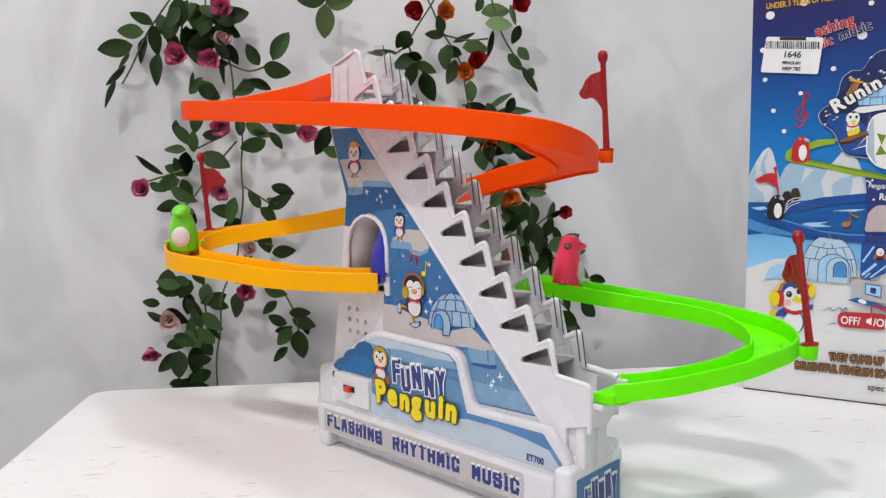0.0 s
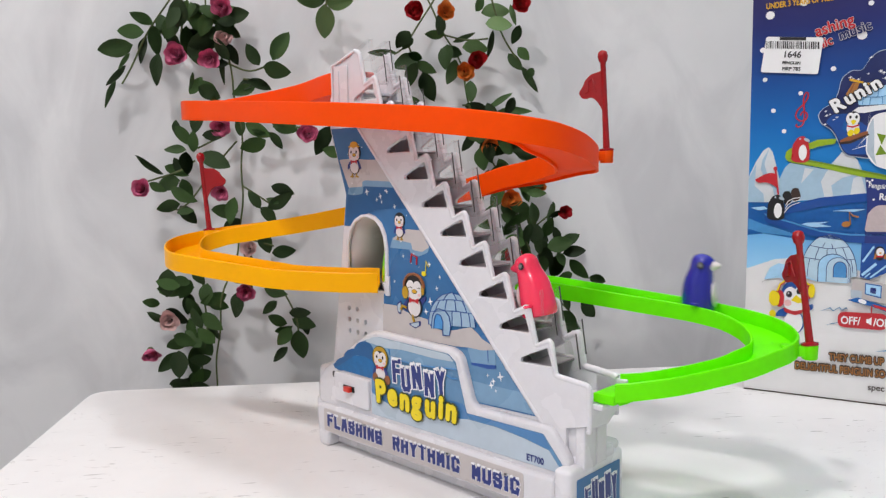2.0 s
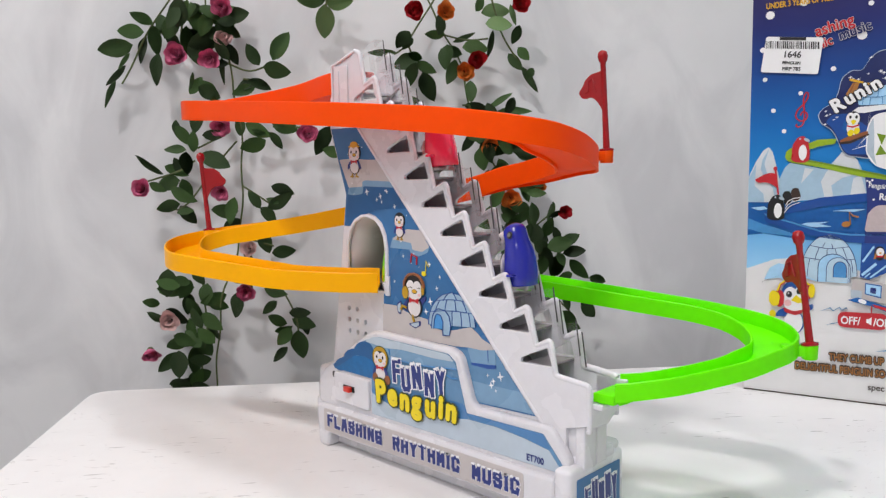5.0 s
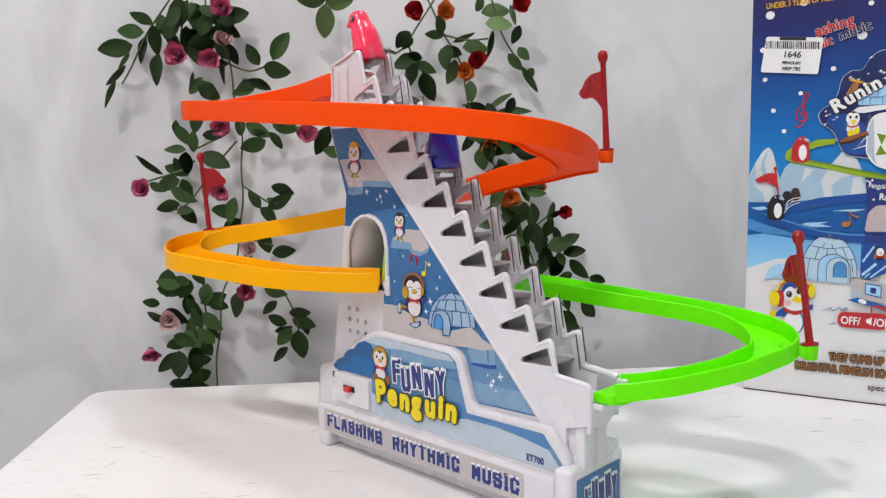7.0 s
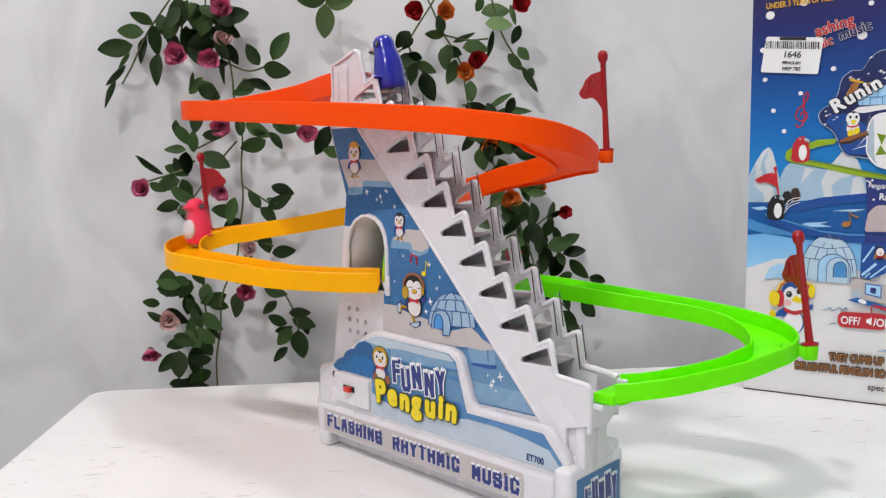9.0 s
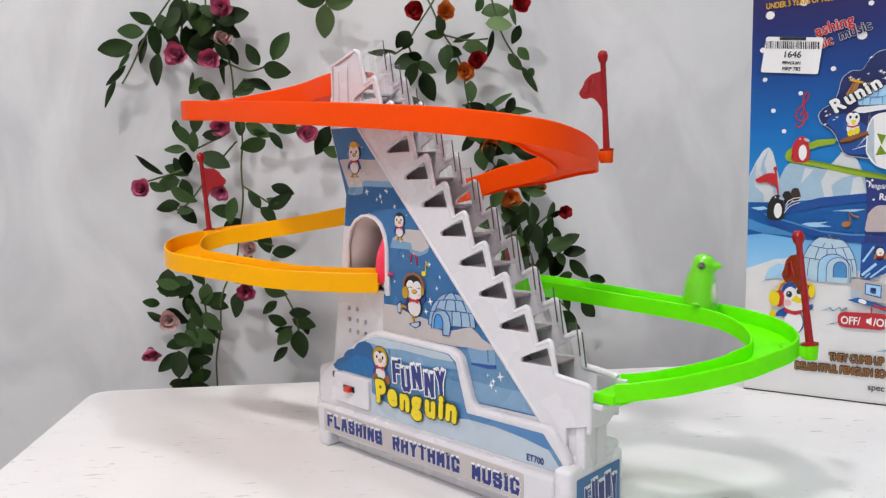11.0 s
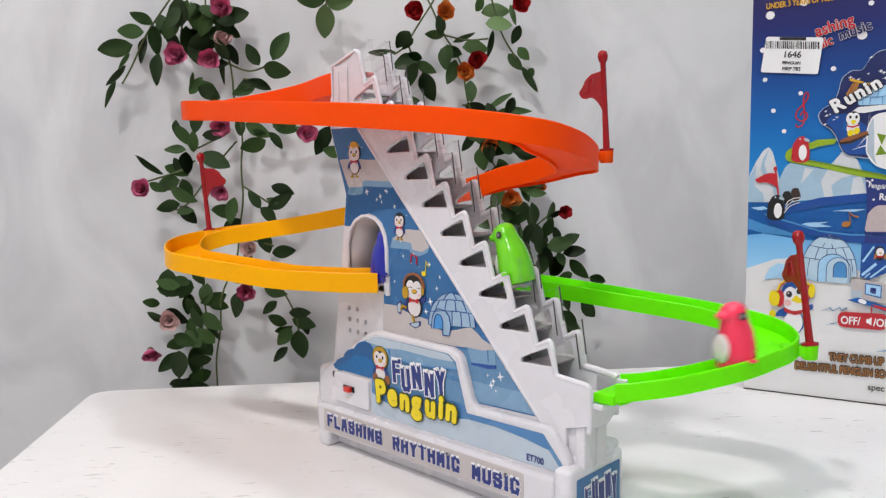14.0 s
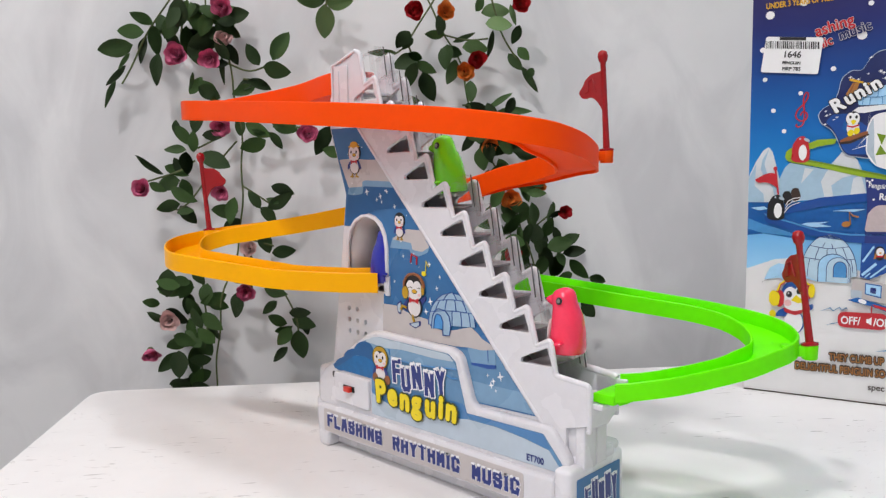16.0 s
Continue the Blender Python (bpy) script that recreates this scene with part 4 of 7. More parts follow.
    sticker("print_rock", rounded([(0.0185, 0.0734), (0.0258, 0.0775), (0.0350, 0.0840), (0.0440, 0.0890), (0.0560, 0.0900), (0.0680, 0.0900), (0.0690, 0.0790), (0.0690, 0.0706), (0.0210, 0.0708)], 0.003), -0.0067, S_DEEP, t, "", 0.0003)
    for i, (x, z, a, b) in enumerate(((0.0300, 0.0755, 0.0095, 0.0050), (0.0425, 0.0825, 0.0110, 0.0068), (0.0560, 0.0890, 0.0120, 0.0080))):
        sticker("print_scallop", oval(x, z, a, b, 24, 20), -0.0068 - 0.0001 * i, S_DEEP, t, "", 0.0003)
    sticker("print_rock", rounded([(0.0195, 0.0712), (0.0280, 0.0745), (0.0375, 0.0800), (0.0460, 0.0850), (0.0560, 0.0862), (0.0660, 0.0845), (0.0690, 0.0800), (0.0690, 0.0706)], 0.002), -0.0072, S_WATER, t, "", 0.0003)
    ice = sticker("print_ice", rounded([(0.0500, 0.0915), (0.0583, 0.0970), (0.0673, 0.1020), (0.0735, 0.1028), (0.1440, 0.1012), (0.1500, 0.0965), (0.1525, 0.0925), (0.1317, 0.0904), (0.1123, 0.0887), (0.0872, 0.0895), (0.0679, 0.0880)], 0.002), -0.0068, S_PALE, t, "", 0.0003)
    sticker("print_ice", rounded([(0.0583, 0.0978), (0.0673, 0.1022), (0.0735, 0.1030), (0.1440, 0.1014), (0.1500, 0.0972), (0.1300, 0.0965), (0.1000, 0.0975), (0.0800, 0.0960)], 0.002), -0.0070, S_MIST, ice, "", 0.0003)
    for pts in (((0.0865, 0.0900), (0.1123, 0.0888), (0.1317, 0.0905), (0.1520, 0.0926)), ((0.1430, 0.0870), (0.1480, 0.0855), (0.1530, 0.0860)), ((0.0850, 0.0960), (0.0858, 0.0915))):
        part("print_line", tube([(x, -0.0072, z) for x, z in pts], 0.0004, resolution=1), S_SEA_PALE, ice)
    printed_bird(0.0757, 0.0826, 0.0292, -0.0074, t, hood=True)
    for dx in (-0.0062, 0.0072):
        sticker("print_mitten", oval(0.0762 + dx, 0.0725, 0.0030, 0.0036, 14), -0.0079, S_RUST, t, "", 0.0003)
    # printed words: navy letters with white snow caps, yellow letters with an olive rim
    for i, (ch, x, z, tilt) in enumerate((("F", 0.0892, 0.0722, 3), ("U", 0.0990, 0.0678, 5), ("N", 0.1104, 0.0716, 6), ("N", 0.1222, 0.0690, 1), ("Y", 0.1338, 0.0722, 4))):
        block_letter(ch, x, z, 0.0092, 0.0178, -0.0074 - 0.0001 * i, t, 0.0033, 0.0018, tilt)
    x = 0.0716
    for ch, w, up, tilt in (("P", 0.0130, 0.0, 4), ("e", 0.0125, 0.0006, 2), ("n", 0.0129, -0.0002, -2), ("g", 0.0129, 0.0004, 0), ("u", 0.0129, 0.0006, -2), ("i", 0.0068, 0.0018, -4), ("n", 0.0129, 0.0022, -6)):
        lettering("printed_letter", ch, 0.0225 if ch == "P" else 0.0218, x, -0.0083, 0.0552 + up, S_OLIVE, t, bold=0.0025, turn=tilt, sx=0.92)
        lettering("printed_letter", ch, 0.0225 if ch == "P" else 0.0218, x, -0.0087, 0.0552 + up, S_YELLOW, t, bold=0.0013, turn=tilt, sx=0.92)
        x += w
    lettering("model_code", "ET700", 0.0060, 0.2105, -0.0069, 0.0452, S_NAVY, t, bold=0.0001, sx=0.86)
    # strip
    u = sticker("strip_sticker", rounded([(0.0100, 0.0375), (0.2110, 0.0375), (0.2110, 0.0195), (0.0100, 0.0195)], 0.002), -0.0109, S_SNOW, toy, "cream sticker with navy capital letters")
    for text, x0, x1, base in (("FLASHING", 0.0142, 0.0806, 0.0237), ("RHYTHMIC", 0.0909, 0.1587, 0.0233), ("MUSIC", 0.1681, 0.2096, 0.0226)):
        step = (x1 - x0) / (len(text) - (0.45 if "I" in text else 0))
        x = x0
        for ch in text:
            w = step * (0.55 if ch == "I" else 1.0)
            block_letter(ch, x + 0.0005, base, w - 0.0016, 0.0112, -0.0112, u, 0.0027, 0.0006)
            x += w
    # end sticker
    side = Matrix(((0, 0, 1, 0.2488), (1, 0, 0, 0), (0, 1, 0, 0), (0, 0, 0, 1)))
    e = part("end_sticker", plate([rounded([(-0.0080, 0.0425), (0.0385, 0.0425), (0.0385, 0.0120), (-0.0080, 0.0120)], 0.001)], 0, 0.0004, 0, side), S_BLUE, toy, "blue sticker with white-capped letters")
    for i, ch in enumerate("FUNNY"):
        block_letter(ch, 0.0010 + 0.0072 * i, 0.0185 + 0.0030 * (i % 2), 0.0058, 0.0170, 0.0, e, 0.0026, 0.0014, 3, Matrix(((0, -1, 0, 0.24905), (1, 0, 0, 0), (0, 0, 1, 0), (0, 0, 0, 1))))


def flag(x, y, z, lean_x, lean_y, turn, socket_mat, arm_turn, reach):
    """A red pennant on a pole in a socket that is part of the track. Its cloth points away from turn, its socket's arm along arm_turn."""
    m = Matrix.Translation((x, y, z))
    tilt = m @ pose(0, 0, 0, lean_x, lean_y) @ pose(0, 0, 0, 0, 0, turn) @ Matrix.Diagonal((1, 1, 1.05, 1))
    holder = lathe([(0.0040, -0.0080), (0.0046, -0.0075), (0.0048, 0.0005), (0.0044, 0.0010)], 24)
    holder.transform(m)
    flag_part = part("flag_socket", holder, socket_mat, toy)
    arm = box_mesh(0.002, reach, -0.0038, 0.0038, -0.0062, 0.0002, 0.0008)
    arm.transform(m @ pose(0, 0, 0, 0, 0, arm_turn))
    part("socket_arm", arm, socket_mat, flag_part)
    pole = lathe([(0.0050, 0.0005), (0.0050, 0.0018), (0.0024, 0.0026), (0.0020, 0.0250), (0.0019, 0.0585), (0.0030, 0.0600), (0.0037, 0.0628), (0.0030, 0.0656), (0.0012, 0.0668)], 20)
    pole.transform(tilt)
    part("flag_pole", pole, RED, flag_part, "glossy dark red plastic pole with a ball tip")
    cloth = [(0.0, 0.0545), (-0.0035, 0.0530), (-0.0095, 0.0525), (-0.0150, 0.0490), (-0.0170, 0.0445), (-0.0205, 0.0415), (-0.0190, 0.0380), (-0.0155, 0.0362), (-0.0105, 0.0372), (-0.0062, 0.0345), (-0.0030, 0.0300), (0.0, 0.0230)]
    pennant = plate([rounded(cloth, 0.002, 2)], -0.0008, 0.0016, 0.0003)
    pennant.transform(tilt)
    part("pennant", pennant, RED, flag_part, "curved red plastic pennant")
    mark = tube([(-0.0060, -0.0010, 0.0400), (-0.0085, -0.0010, 0.0490), (-0.0120, -0.0010, 0.0480), (-0.0120, -0.0010, 0.0410), (-0.0145, -0.0010, 0.0405)], 0.0007, resolution=2)
    mark.transform(tilt)
    part("raised_mark", mark, RED, flag_part)


def build_tracks():
    part("orange_slide", channel(ORANGE_LINE[7:], TRACK_W, 0.0125, lip=0.0022), ORANGE, toy, "glossy orange channel slide that loops round the tower")
    part("yellow_slide", channel(YELLOW_LINE, TRACK_W, 0.0115, lip=0.0012), YELLOW, toy, "amber yellow channel slide")
    part("tunnel_slide", channel(TUNNEL_LINE, 0.026, 0.0050), WHITE, toy, "white tunnel floor")
    part("green_slide", channel(GREEN_LINE[:-4], 0.0280, 0.0092, bank=((0.0, 0.0), (0.5, 0.0), (0.68, 0.0042), (0.85, 0.0042), (1.0, 0.0010))), GREEN, toy, "bright green channel slide")
    part("green_tongue", box_mesh(0.2525, 0.2665, 0.0030, 0.0255, 0.0885, 0.0940, 0.0006), GREEN, toy)
    part("green_bracket", plate([[(0.2580, 0.0905), (0.2760, 0.0930), (0.2700, 0.0885), (0.2650, 0.0862), (0.2610, 0.0880)]], 0.0120, 0.0100, 0.0005), GREEN, toy)
    flag(0.1985, 0.1010, 0.2352, 0, -3, 2, ORANGE, 235, 0.013)
    flag(0.3375, 0.1072, 0.1158, -1, -8, -36, GREEN, 205, 0.016)
    flag(-0.1330, -0.0230, 0.1725, 0, -8, 224, YELLOW, 40, 0.008)


build_tower()
build_stairs()
INNER_LIFTER, OUTER_LIFTER = build_lifters()
build_base()
build_stickers()
build_tracks()


# ---- racers ----
def racer(colour, label):
    """A small plastic bird on rollers; it faces +x, its wheels stand at z = 0."""
    bird = thing("toy_penguin", label, "toy penguin", group="racing penguins")
    bm = bmesh.new()
    n, rings = 28, []
    profile = [(0.0002, 0.0106, 0.0114, -0.0004), (0.0011, 0.0112, 0.0122, -0.0004), (0.0055, 0.0111, 0.0123, -0.0005), (0.0120, 0.0108, 0.0120, -0.0006), (0.0184, 0.0101, 0.0111, -0.0005), (0.0235, 0.0093, 0.0101, -0.0001), (0.0267, 0.0085, 0.0091, 0.0005), (0.0294, 0.0080, 0.0084, 0.0012), (0.0322, 0.0079, 0.0082, 0.0019), (0.0350, 0.0076, 0.0077, 0.0021), (0.0373, 0.0064, 0.0065, 0.0018), (0.0388, 0.0046, 0.0048, 0.0014), (0.0397, 0.0022, 0.0024, 0.0012), (0.0400, 0.0004, 0.0004, 0.0012)]
    for z, a, b, dx in profile:
        rings.append([bm.verts.new((dx + a * math.cos(2 * math.pi * i / n), b * math.sin(2 * math.pi * i / n), z + 0.0034)) for i in range(n)])
    for p, q in zip(rings, rings[1:]):
        for i in range(n):
            bm.faces.new((p[i], p[(i + 1) % n], q[(i + 1) % n], q[i]))
    bm.faces.new(rings[0][::-1])
    bm.faces.new(rings[-1])
    mesh = bpy.data.meshes.new("body")
    bm.to_mesh(mesh)
    bm.free()
    part("body", smooth(mesh, 50), colour, bird, m=Matrix())
    belly = lathe([(0.0001, 0.0), (0.0062, 0.0003), (0.0068, 0.0010), (0.0062, 0.0018), (0.0030, 0.0022), (0.0001, 0.0023)], 24)
    belly.transform(Matrix.Translation((0.0086, 0, 0.0158)) @ pose(0, 0, 0, 0, 87, 0) @ Matrix.Diagonal((1.30, 1.12, 1.15, 1)))
    part("belly", belly, BELLY, bird, "pale oval belly patch", m=Matrix())
    beak = lathe([(0.0056, -0.0020), (0.0052, 0.0006), (0.0040, 0.0030), (0.0027, 0.0050), (0.0015, 0.0062), (0.0004, 0.0067)], 18)
    beak.transform(Matrix.Translation((0.0072, 0, 0.0352)) @ pose(0, 0, 0, 0, 87, 0) @ Matrix.Diagonal((0.75, 1, 1, 1)))
    part("beak", beak, BELLY if colour is BLUE_P else colour, bird, m=Matrix())
    ball = lathe([(0.0001, 0.0), (0.0022, 0.0002), (0.0024, 0.0006), (0.0014, 0.0010), (0.0001, 0.0011)], 18)
    for s in (-1, 1):
        eye_m = Matrix.Translation((0.0018, s * 0.0079, 0.0360)) @ pose(0, 0, 0, -s * 78, 0, -s * 16)
        eye = part("eye", ball.copy(), BLACK, bird, "round printed eye", m=eye_m)
        part("pupil", lathe([(0.0001, 0.0009), (0.0013, 0.0010), (0.0012, 0.0013), (0.0001, 0.0014)], 14), EYE_W, eye, m=Matrix())
        wing = box_mesh(-0.0022, 0.0022, 0.0, 0.0080, -0.0009, 0.0009, 0.0008)
        wing.transform(Matrix.Translation((-0.0005, s * 0.0095, 0.0105)) @ pose(0, 0, 0, 6, 0, 0 if s > 0 else 180))
        part("wing", wing, colour, bird, m=Matrix())
    carriage = box_mesh(-0.0075, 0.0075, -0.0050, 0.0050, 0.0008, 0.0034, 0.0005)
    part("carriage", carriage, STEEL, bird, "dull metal roller carriage", m=Matrix())
    for x in (-0.0055, 0.0055):
        wheel = lathe([(0.0012, -0.0055), (0.0016, -0.0052), (0.0016, 0.0052), (0.0012, 0.0055)], 14)
        part("wheel", wheel, STEEL, bird, m=pose(x, 0, 0.0016, 90, 0, 0))
    return bird


PINK = racer(PINK_P, "glossy pink plastic penguin racer with a pale belly")
BLUE = racer(BLUE_P, "glossy dark blue plastic penguin racer with a pale belly")
LIME = racer(GREEN_P, "glossy lime green plastic penguin racer with a pale belly")


# ---- the toy's carton, standing behind it ----
BOX_M = Matrix(((0.97072, -0.24020, 0, 0.1915), (0.24020, 0.97072, 0, 0.3562), (0, 0, 1, TABLE_Z), (0, 0, 0, 1)))


def build_carton():
    box = thing("toy_carton", "printed blue and white cardboard carton of the toy", "box", BOX_M)
    W, H, D = 0.300, 0.385, 0.075

    def flat(name, loop, layer, mat, label="", parent=None):
        return part(name, plate([loop], -0.0003 * layer - 0.0003, 0.0003), mat, parent or box, label, m=Matrix())

    def text(body, size, x, z, layer, mat, bold=0.0, turn=0.0, sx=1.0, parent=None, name="printed_word"):
        mesh = bold_words(body, size, bold)
        mesh.transform(Matrix.Translation((x, -0.0003 * layer - 0.0004, z)) @ Matrix.Rotation(radians(-turn), 4, "Y") @ UPRIGHT @ Matrix.Diagonal((sx, 1, 1, 1)))
        return part(name, mesh, mat, parent or box, m=Matrix())

    part("carton_body", box_mesh(0, W, 0, D, 0, H, 0.0012, 2), CARD, box, m=Matrix())
    flat("sky_print", [(0.0005, 0.118), (0.025, 0.128), (0.05, 0.131), (0.10, 0.120), (W - 0.001, 0.115), (W - 0.001, H - 0.001), (0.0005, H - 0.001)], 0, SKY_PRINT, "blue printed sky")
    # icebergs and sea
    flat("sea_print", [(0.0005, 0.1500), (0.0005, 0.1810), (0.0460, 0.1815), (0.0995, 0.1895), (0.115, 0.1900), (0.115, 0.145), (0.05, 0.147), (0.015, 0.152)], 1, S_SEA, "printed dark blue sea")
    flat("iceberg", rounded([(0.0005, 0.1812), (0.0005, 0.2049), (0.0065, 0.2190), (0.0128, 0.2294), (0.0176, 0.2324), (0.0210, 0.2274), (0.0237, 0.2170), (0.0273, 0.2031), (0.0263, 0.1812)], 0.001, 2), 2, S_CARD)
    flat("iceberg", [(0.0005, 0.1812), (0.0005, 0.2030), (0.0068, 0.2170), (0.0060, 0.1990), (0.0062, 0.1961), (0.0138, 0.1891), (0.0148, 0.1812)], 3, S_BERG)
    flat("iceberg", [(0.0148, 0.1812), (0.0247, 0.1812), (0.0219, 0.1944), (0.0151, 0.2031), (0.0108, 0.2119), (0.0122, 0.2206), (0.0177, 0.2310), (0.0140, 0.2170), (0.0170, 0.2060), (0.0255, 0.1960), (0.0262, 0.1812)], 3.3, S_BERG)
    flat("iceberg", rounded([(0.0271, 0.1812), (0.0273, 0.2031), (0.0319, 0.2134), (0.0358, 0.2177), (0.0657, 0.2113), (0.0744, 0.2213), (0.0802, 0.2295), (0.0909, 0.2194), (0.0973, 0.2044), (0.1001, 0.1880)], 0.001, 2), 3, S_BERG)
    flat("iceberg", [(0.0622, 0.2004), (0.0658, 0.2080), (0.0744, 0.2213), (0.0802, 0.2290), (0.0905, 0.2194), (0.0940, 0.2080), (0.0796, 0.2037), (0.0707, 0.1970), (0.0726, 0.1860), (0.0657, 0.1855)], 4, S_CARD)
    flat("iceberg", [(0.0458, 0.1987), (0.0486, 0.2130), (0.0560, 0.2115)], 4, S_CARD)
    flat("iceberg", [(0.0860, 0.1880), (0.0880, 0.2030), (0.0940, 0.2060), (0.0990, 0.1885)], 4.4, S_CARD)
    flat("sea_glint", [(0.0030, 0.1760), (0.0150, 0.1775), (0.0180, 0.1750), (0.0100, 0.1735)], 4, S_ICE)
    flat("sea_glint", rounded([(0.0400, 0.1590), (0.0520, 0.1630), (0.0700, 0.1640), (0.0620, 0.1620), (0.0720, 0.1600), (0.0600, 0.1590)], 0.0006, 2), 4, S_ICE)
    flat("sea_glint", [(0.0720, 0.1740), (0.0830, 0.1755), (0.0990, 0.1760), (0.0900, 0.1735)], 4, S_ICE)
    flat("sea_glint", [(0.0010, 0.1560), (0.0010, 0.1660), (0.0160, 0.1600), (0.0300, 0.1560), (0.0480, 0.1500), (0.0150, 0.1520)], 2, S_SEA_PALE)
    # printed slides, two racers, barrels and a flag
    upper = flat("printed_slide", rounded([(0.0316, 0.2229), (0.0326, 0.2280), (0.0370, 0.2314), (0.0511, 0.2350), (0.0587, 0.2380), (0.0739, 0.2385), (0.0725, 0.2339), (0.0600, 0.2320), (0.0450, 0.2270), (0.0396, 0.2228), (0.0608, 0.2182), (0.1180, 0.2050), (0.1180, 0.1985), (0.0610, 0.2131), (0.0374, 0.2177), (0.0328, 0.2203)], 0.001, 2), 6, S_LIME)
    flat("print_lip", [(0.0345, 0.2215), (0.0396, 0.2228), (0.0608, 0.2182), (0.1180, 0.2050), (0.1180, 0.2030), (0.0608, 0.2165), (0.0396, 0.2208)], 7, S_LEAF, parent=upper)
    flat("printed_slide", rounded([(0.0320, 0.1700), (0.0322, 0.1735), (0.0401, 0.1797), (0.0619, 0.1859), (0.1000, 0.1903), (0.1003, 0.1832), (0.0652, 0.1783), (0.0387, 0.1718)], 0.001, 2), 5, S_COBALT)
    lower = flat("printed_slide", rounded([(0.0151, 0.1705), (0.0167, 0.1732), (0.0193, 0.1697), (0.0389, 0.1640), (0.0628, 0.1568), (0.0873, 0.1541), (0.1180, 0.1550), (0.1180, 0.1458), (0.0935, 0.1459), (0.0630, 0.1499), (0.0310, 0.1577), (0.0161, 0.1635)], 0.001, 2), 6, S_COBALT)
    flat("print_lip", [(0.0153, 0.1712), (0.0195, 0.1690), (0.0389, 0.1636), (0.0628, 0.1564), (0.0873, 0.1537), (0.1180, 0.1546), (0.1180, 0.1530), (0.0873, 0.1522), (0.0628, 0.1549), (0.0389, 0.1621), (0.0160, 0.1690)], 7, S_SEA_PALE, parent=lower)
    for x, z, mat in ((0.0445, 0.2285, S_RED), (0.0250, 0.1755, BLACK)):
        b = flat("printed_racer", rounded([(x - 0.0075, z - 0.0085), (x - 0.0068, z + 0.0045), (x - 0.0030, z + 0.0115), (x + 0.0020, z + 0.0135), (x + 0.0060, z + 0.0095), (x + 0.0078, z - 0.0005), (x + 0.0076, z - 0.0090), (x + 0.0030, z - 0.0110), (x - 0.0040, z - 0.0105)], 0.0028), 8, mat, "printed toy bird in flat shapes")
        flat("print_belly", oval(x + 0.0020, z - 0.0018, 0.0034, 0.0070), 9, S_WHITE, parent=b)
        flat("print_beak", oval(x + 0.0050, z + 0.0095, 0.0026, 0.0014, 12, -25), 9, S_MIST, parent=b)
        flat("print_eye", oval(x - 0.0005, z + 0.0105, 0.0008, 0.0008, 10), 9, S_MIST, parent=b)
    for x, z, mat, layer in ((0.0348, 0.1850, BLACK, 7.3), (0.0418, 0.1878, S_BROWN, 7)):
        barrel = flat("print_barrel", rounded([(x - 0.0045, z + 0.0030), (x - 0.0025, z + 0.0068), (x + 0.0020, z + 0.0068), (x + 0.0045, z - 0.0010), (x + 0.0010, z - 0.0062), (x - 0.0025, z - 0.0050)], 0.0018), layer, mat, "printed dark barrel")
    for k in range(3):
        part("print_rib", tube([(0.0325 + 0.0005 * k, -0.0030, 0.1715 + 0.0035 * k), (0.0355, -0.0030, 0.1765 + 0.0030 * k), (0.0400, -0.0030, 0.1795 + 0.0028 * k), (0.0455, -0.0030, 0.1815 + 0.0022 * k)], 0.00035, resolution=1), S_WHITE, barrel, m=Matrix())
    flag_print = flat("printed_flag", [(0.0231, 0.2115), (0.0246, 0.2115), (0.0277, 0.1885), (0.0262, 0.1885)], 8, S_RED)
    flat("printed_pennant", rounded([(0.0255, 0.2075), (0.0200, 0.2085), (0.0150, 0.2075), (0.0100, 0.2045), (0.0060, 0.2023), (0.0094, 0.1993), (0.0150, 0.2000), (0.0200, 0.1985), (0.0265, 0.1944)], 0.001, 2), 8.3, S_RED, parent=flag_print)
    flat("print_ball", oval(0.0238, 0.2125, 0.0017, 0.0019, 12), 8.6, S_RED, parent=flag_print)
    # clef and notes
    clef = spline([(0.0432, 0.0, 0.2600), (0.0455, 0.0, 0.2635), (0.0488, 0.0, 0.2612), (0.0482, 0.0, 0.2568), (0.0438, 0.0, 0.2552), (0.0396, 0.0, 0.2590), (0.0410, 0.0, 0.2650), (0.0460, 0.0, 0.2705), (0.0492, 0.0, 0.2765), (0.0484, 0.0, 0.2806), (0.0462, 0.0, 0.2780), (0.0456, 0.0, 0.2720), (0.0466, 0.0, 0.2620), (0.0460, 0.0, 0.2530), (0.0425, 0.0, 0.2498), (0.0400, 0.0, 0.2512), (0.0412, 0.0, 0.2526)], 0.0006)
    part("printed_clef", tube([(q.x, -0.0006, q.z) for q in clef], 0.0007, resolution=1), S_RED, box, m=Matrix())
    note = flat("printed_note", oval(0.0840, 0.1625, 0.0038, 0.0026, 16, 10), 8, S_AMBER)
    part("note_stem", tube([(0.0872, -0.003, 0.1630), (0.0860, -0.003, 0.1735), (0.0890, -0.003, 0.1700), (0.0935, -0.003, 0.1690)], 0.0008, resolution=1), S_AMBER, note, m=Matrix())
    # snow specks
    for x, z, r in ((0.0155, 0.3515, 0.0038), (0.0435, 0.3600, 0.0034), (0.0965, 0.3535, 0.0022), (0.0905, 0.3270, 0.0040), (0.0690, 0.3000, 0.0022), (0.0125, 0.2940, 0.0021), (0.0430, 0.2800, 0.0020), (0.0205, 0.2655, 0.0021), (0.0300, 0.2465, 0.0020), (0.0100, 0.3210, 0.0025)):
        flat("snow_speck", oval(x, z, r, r * 0.95, 16), 2, S_WHITE)
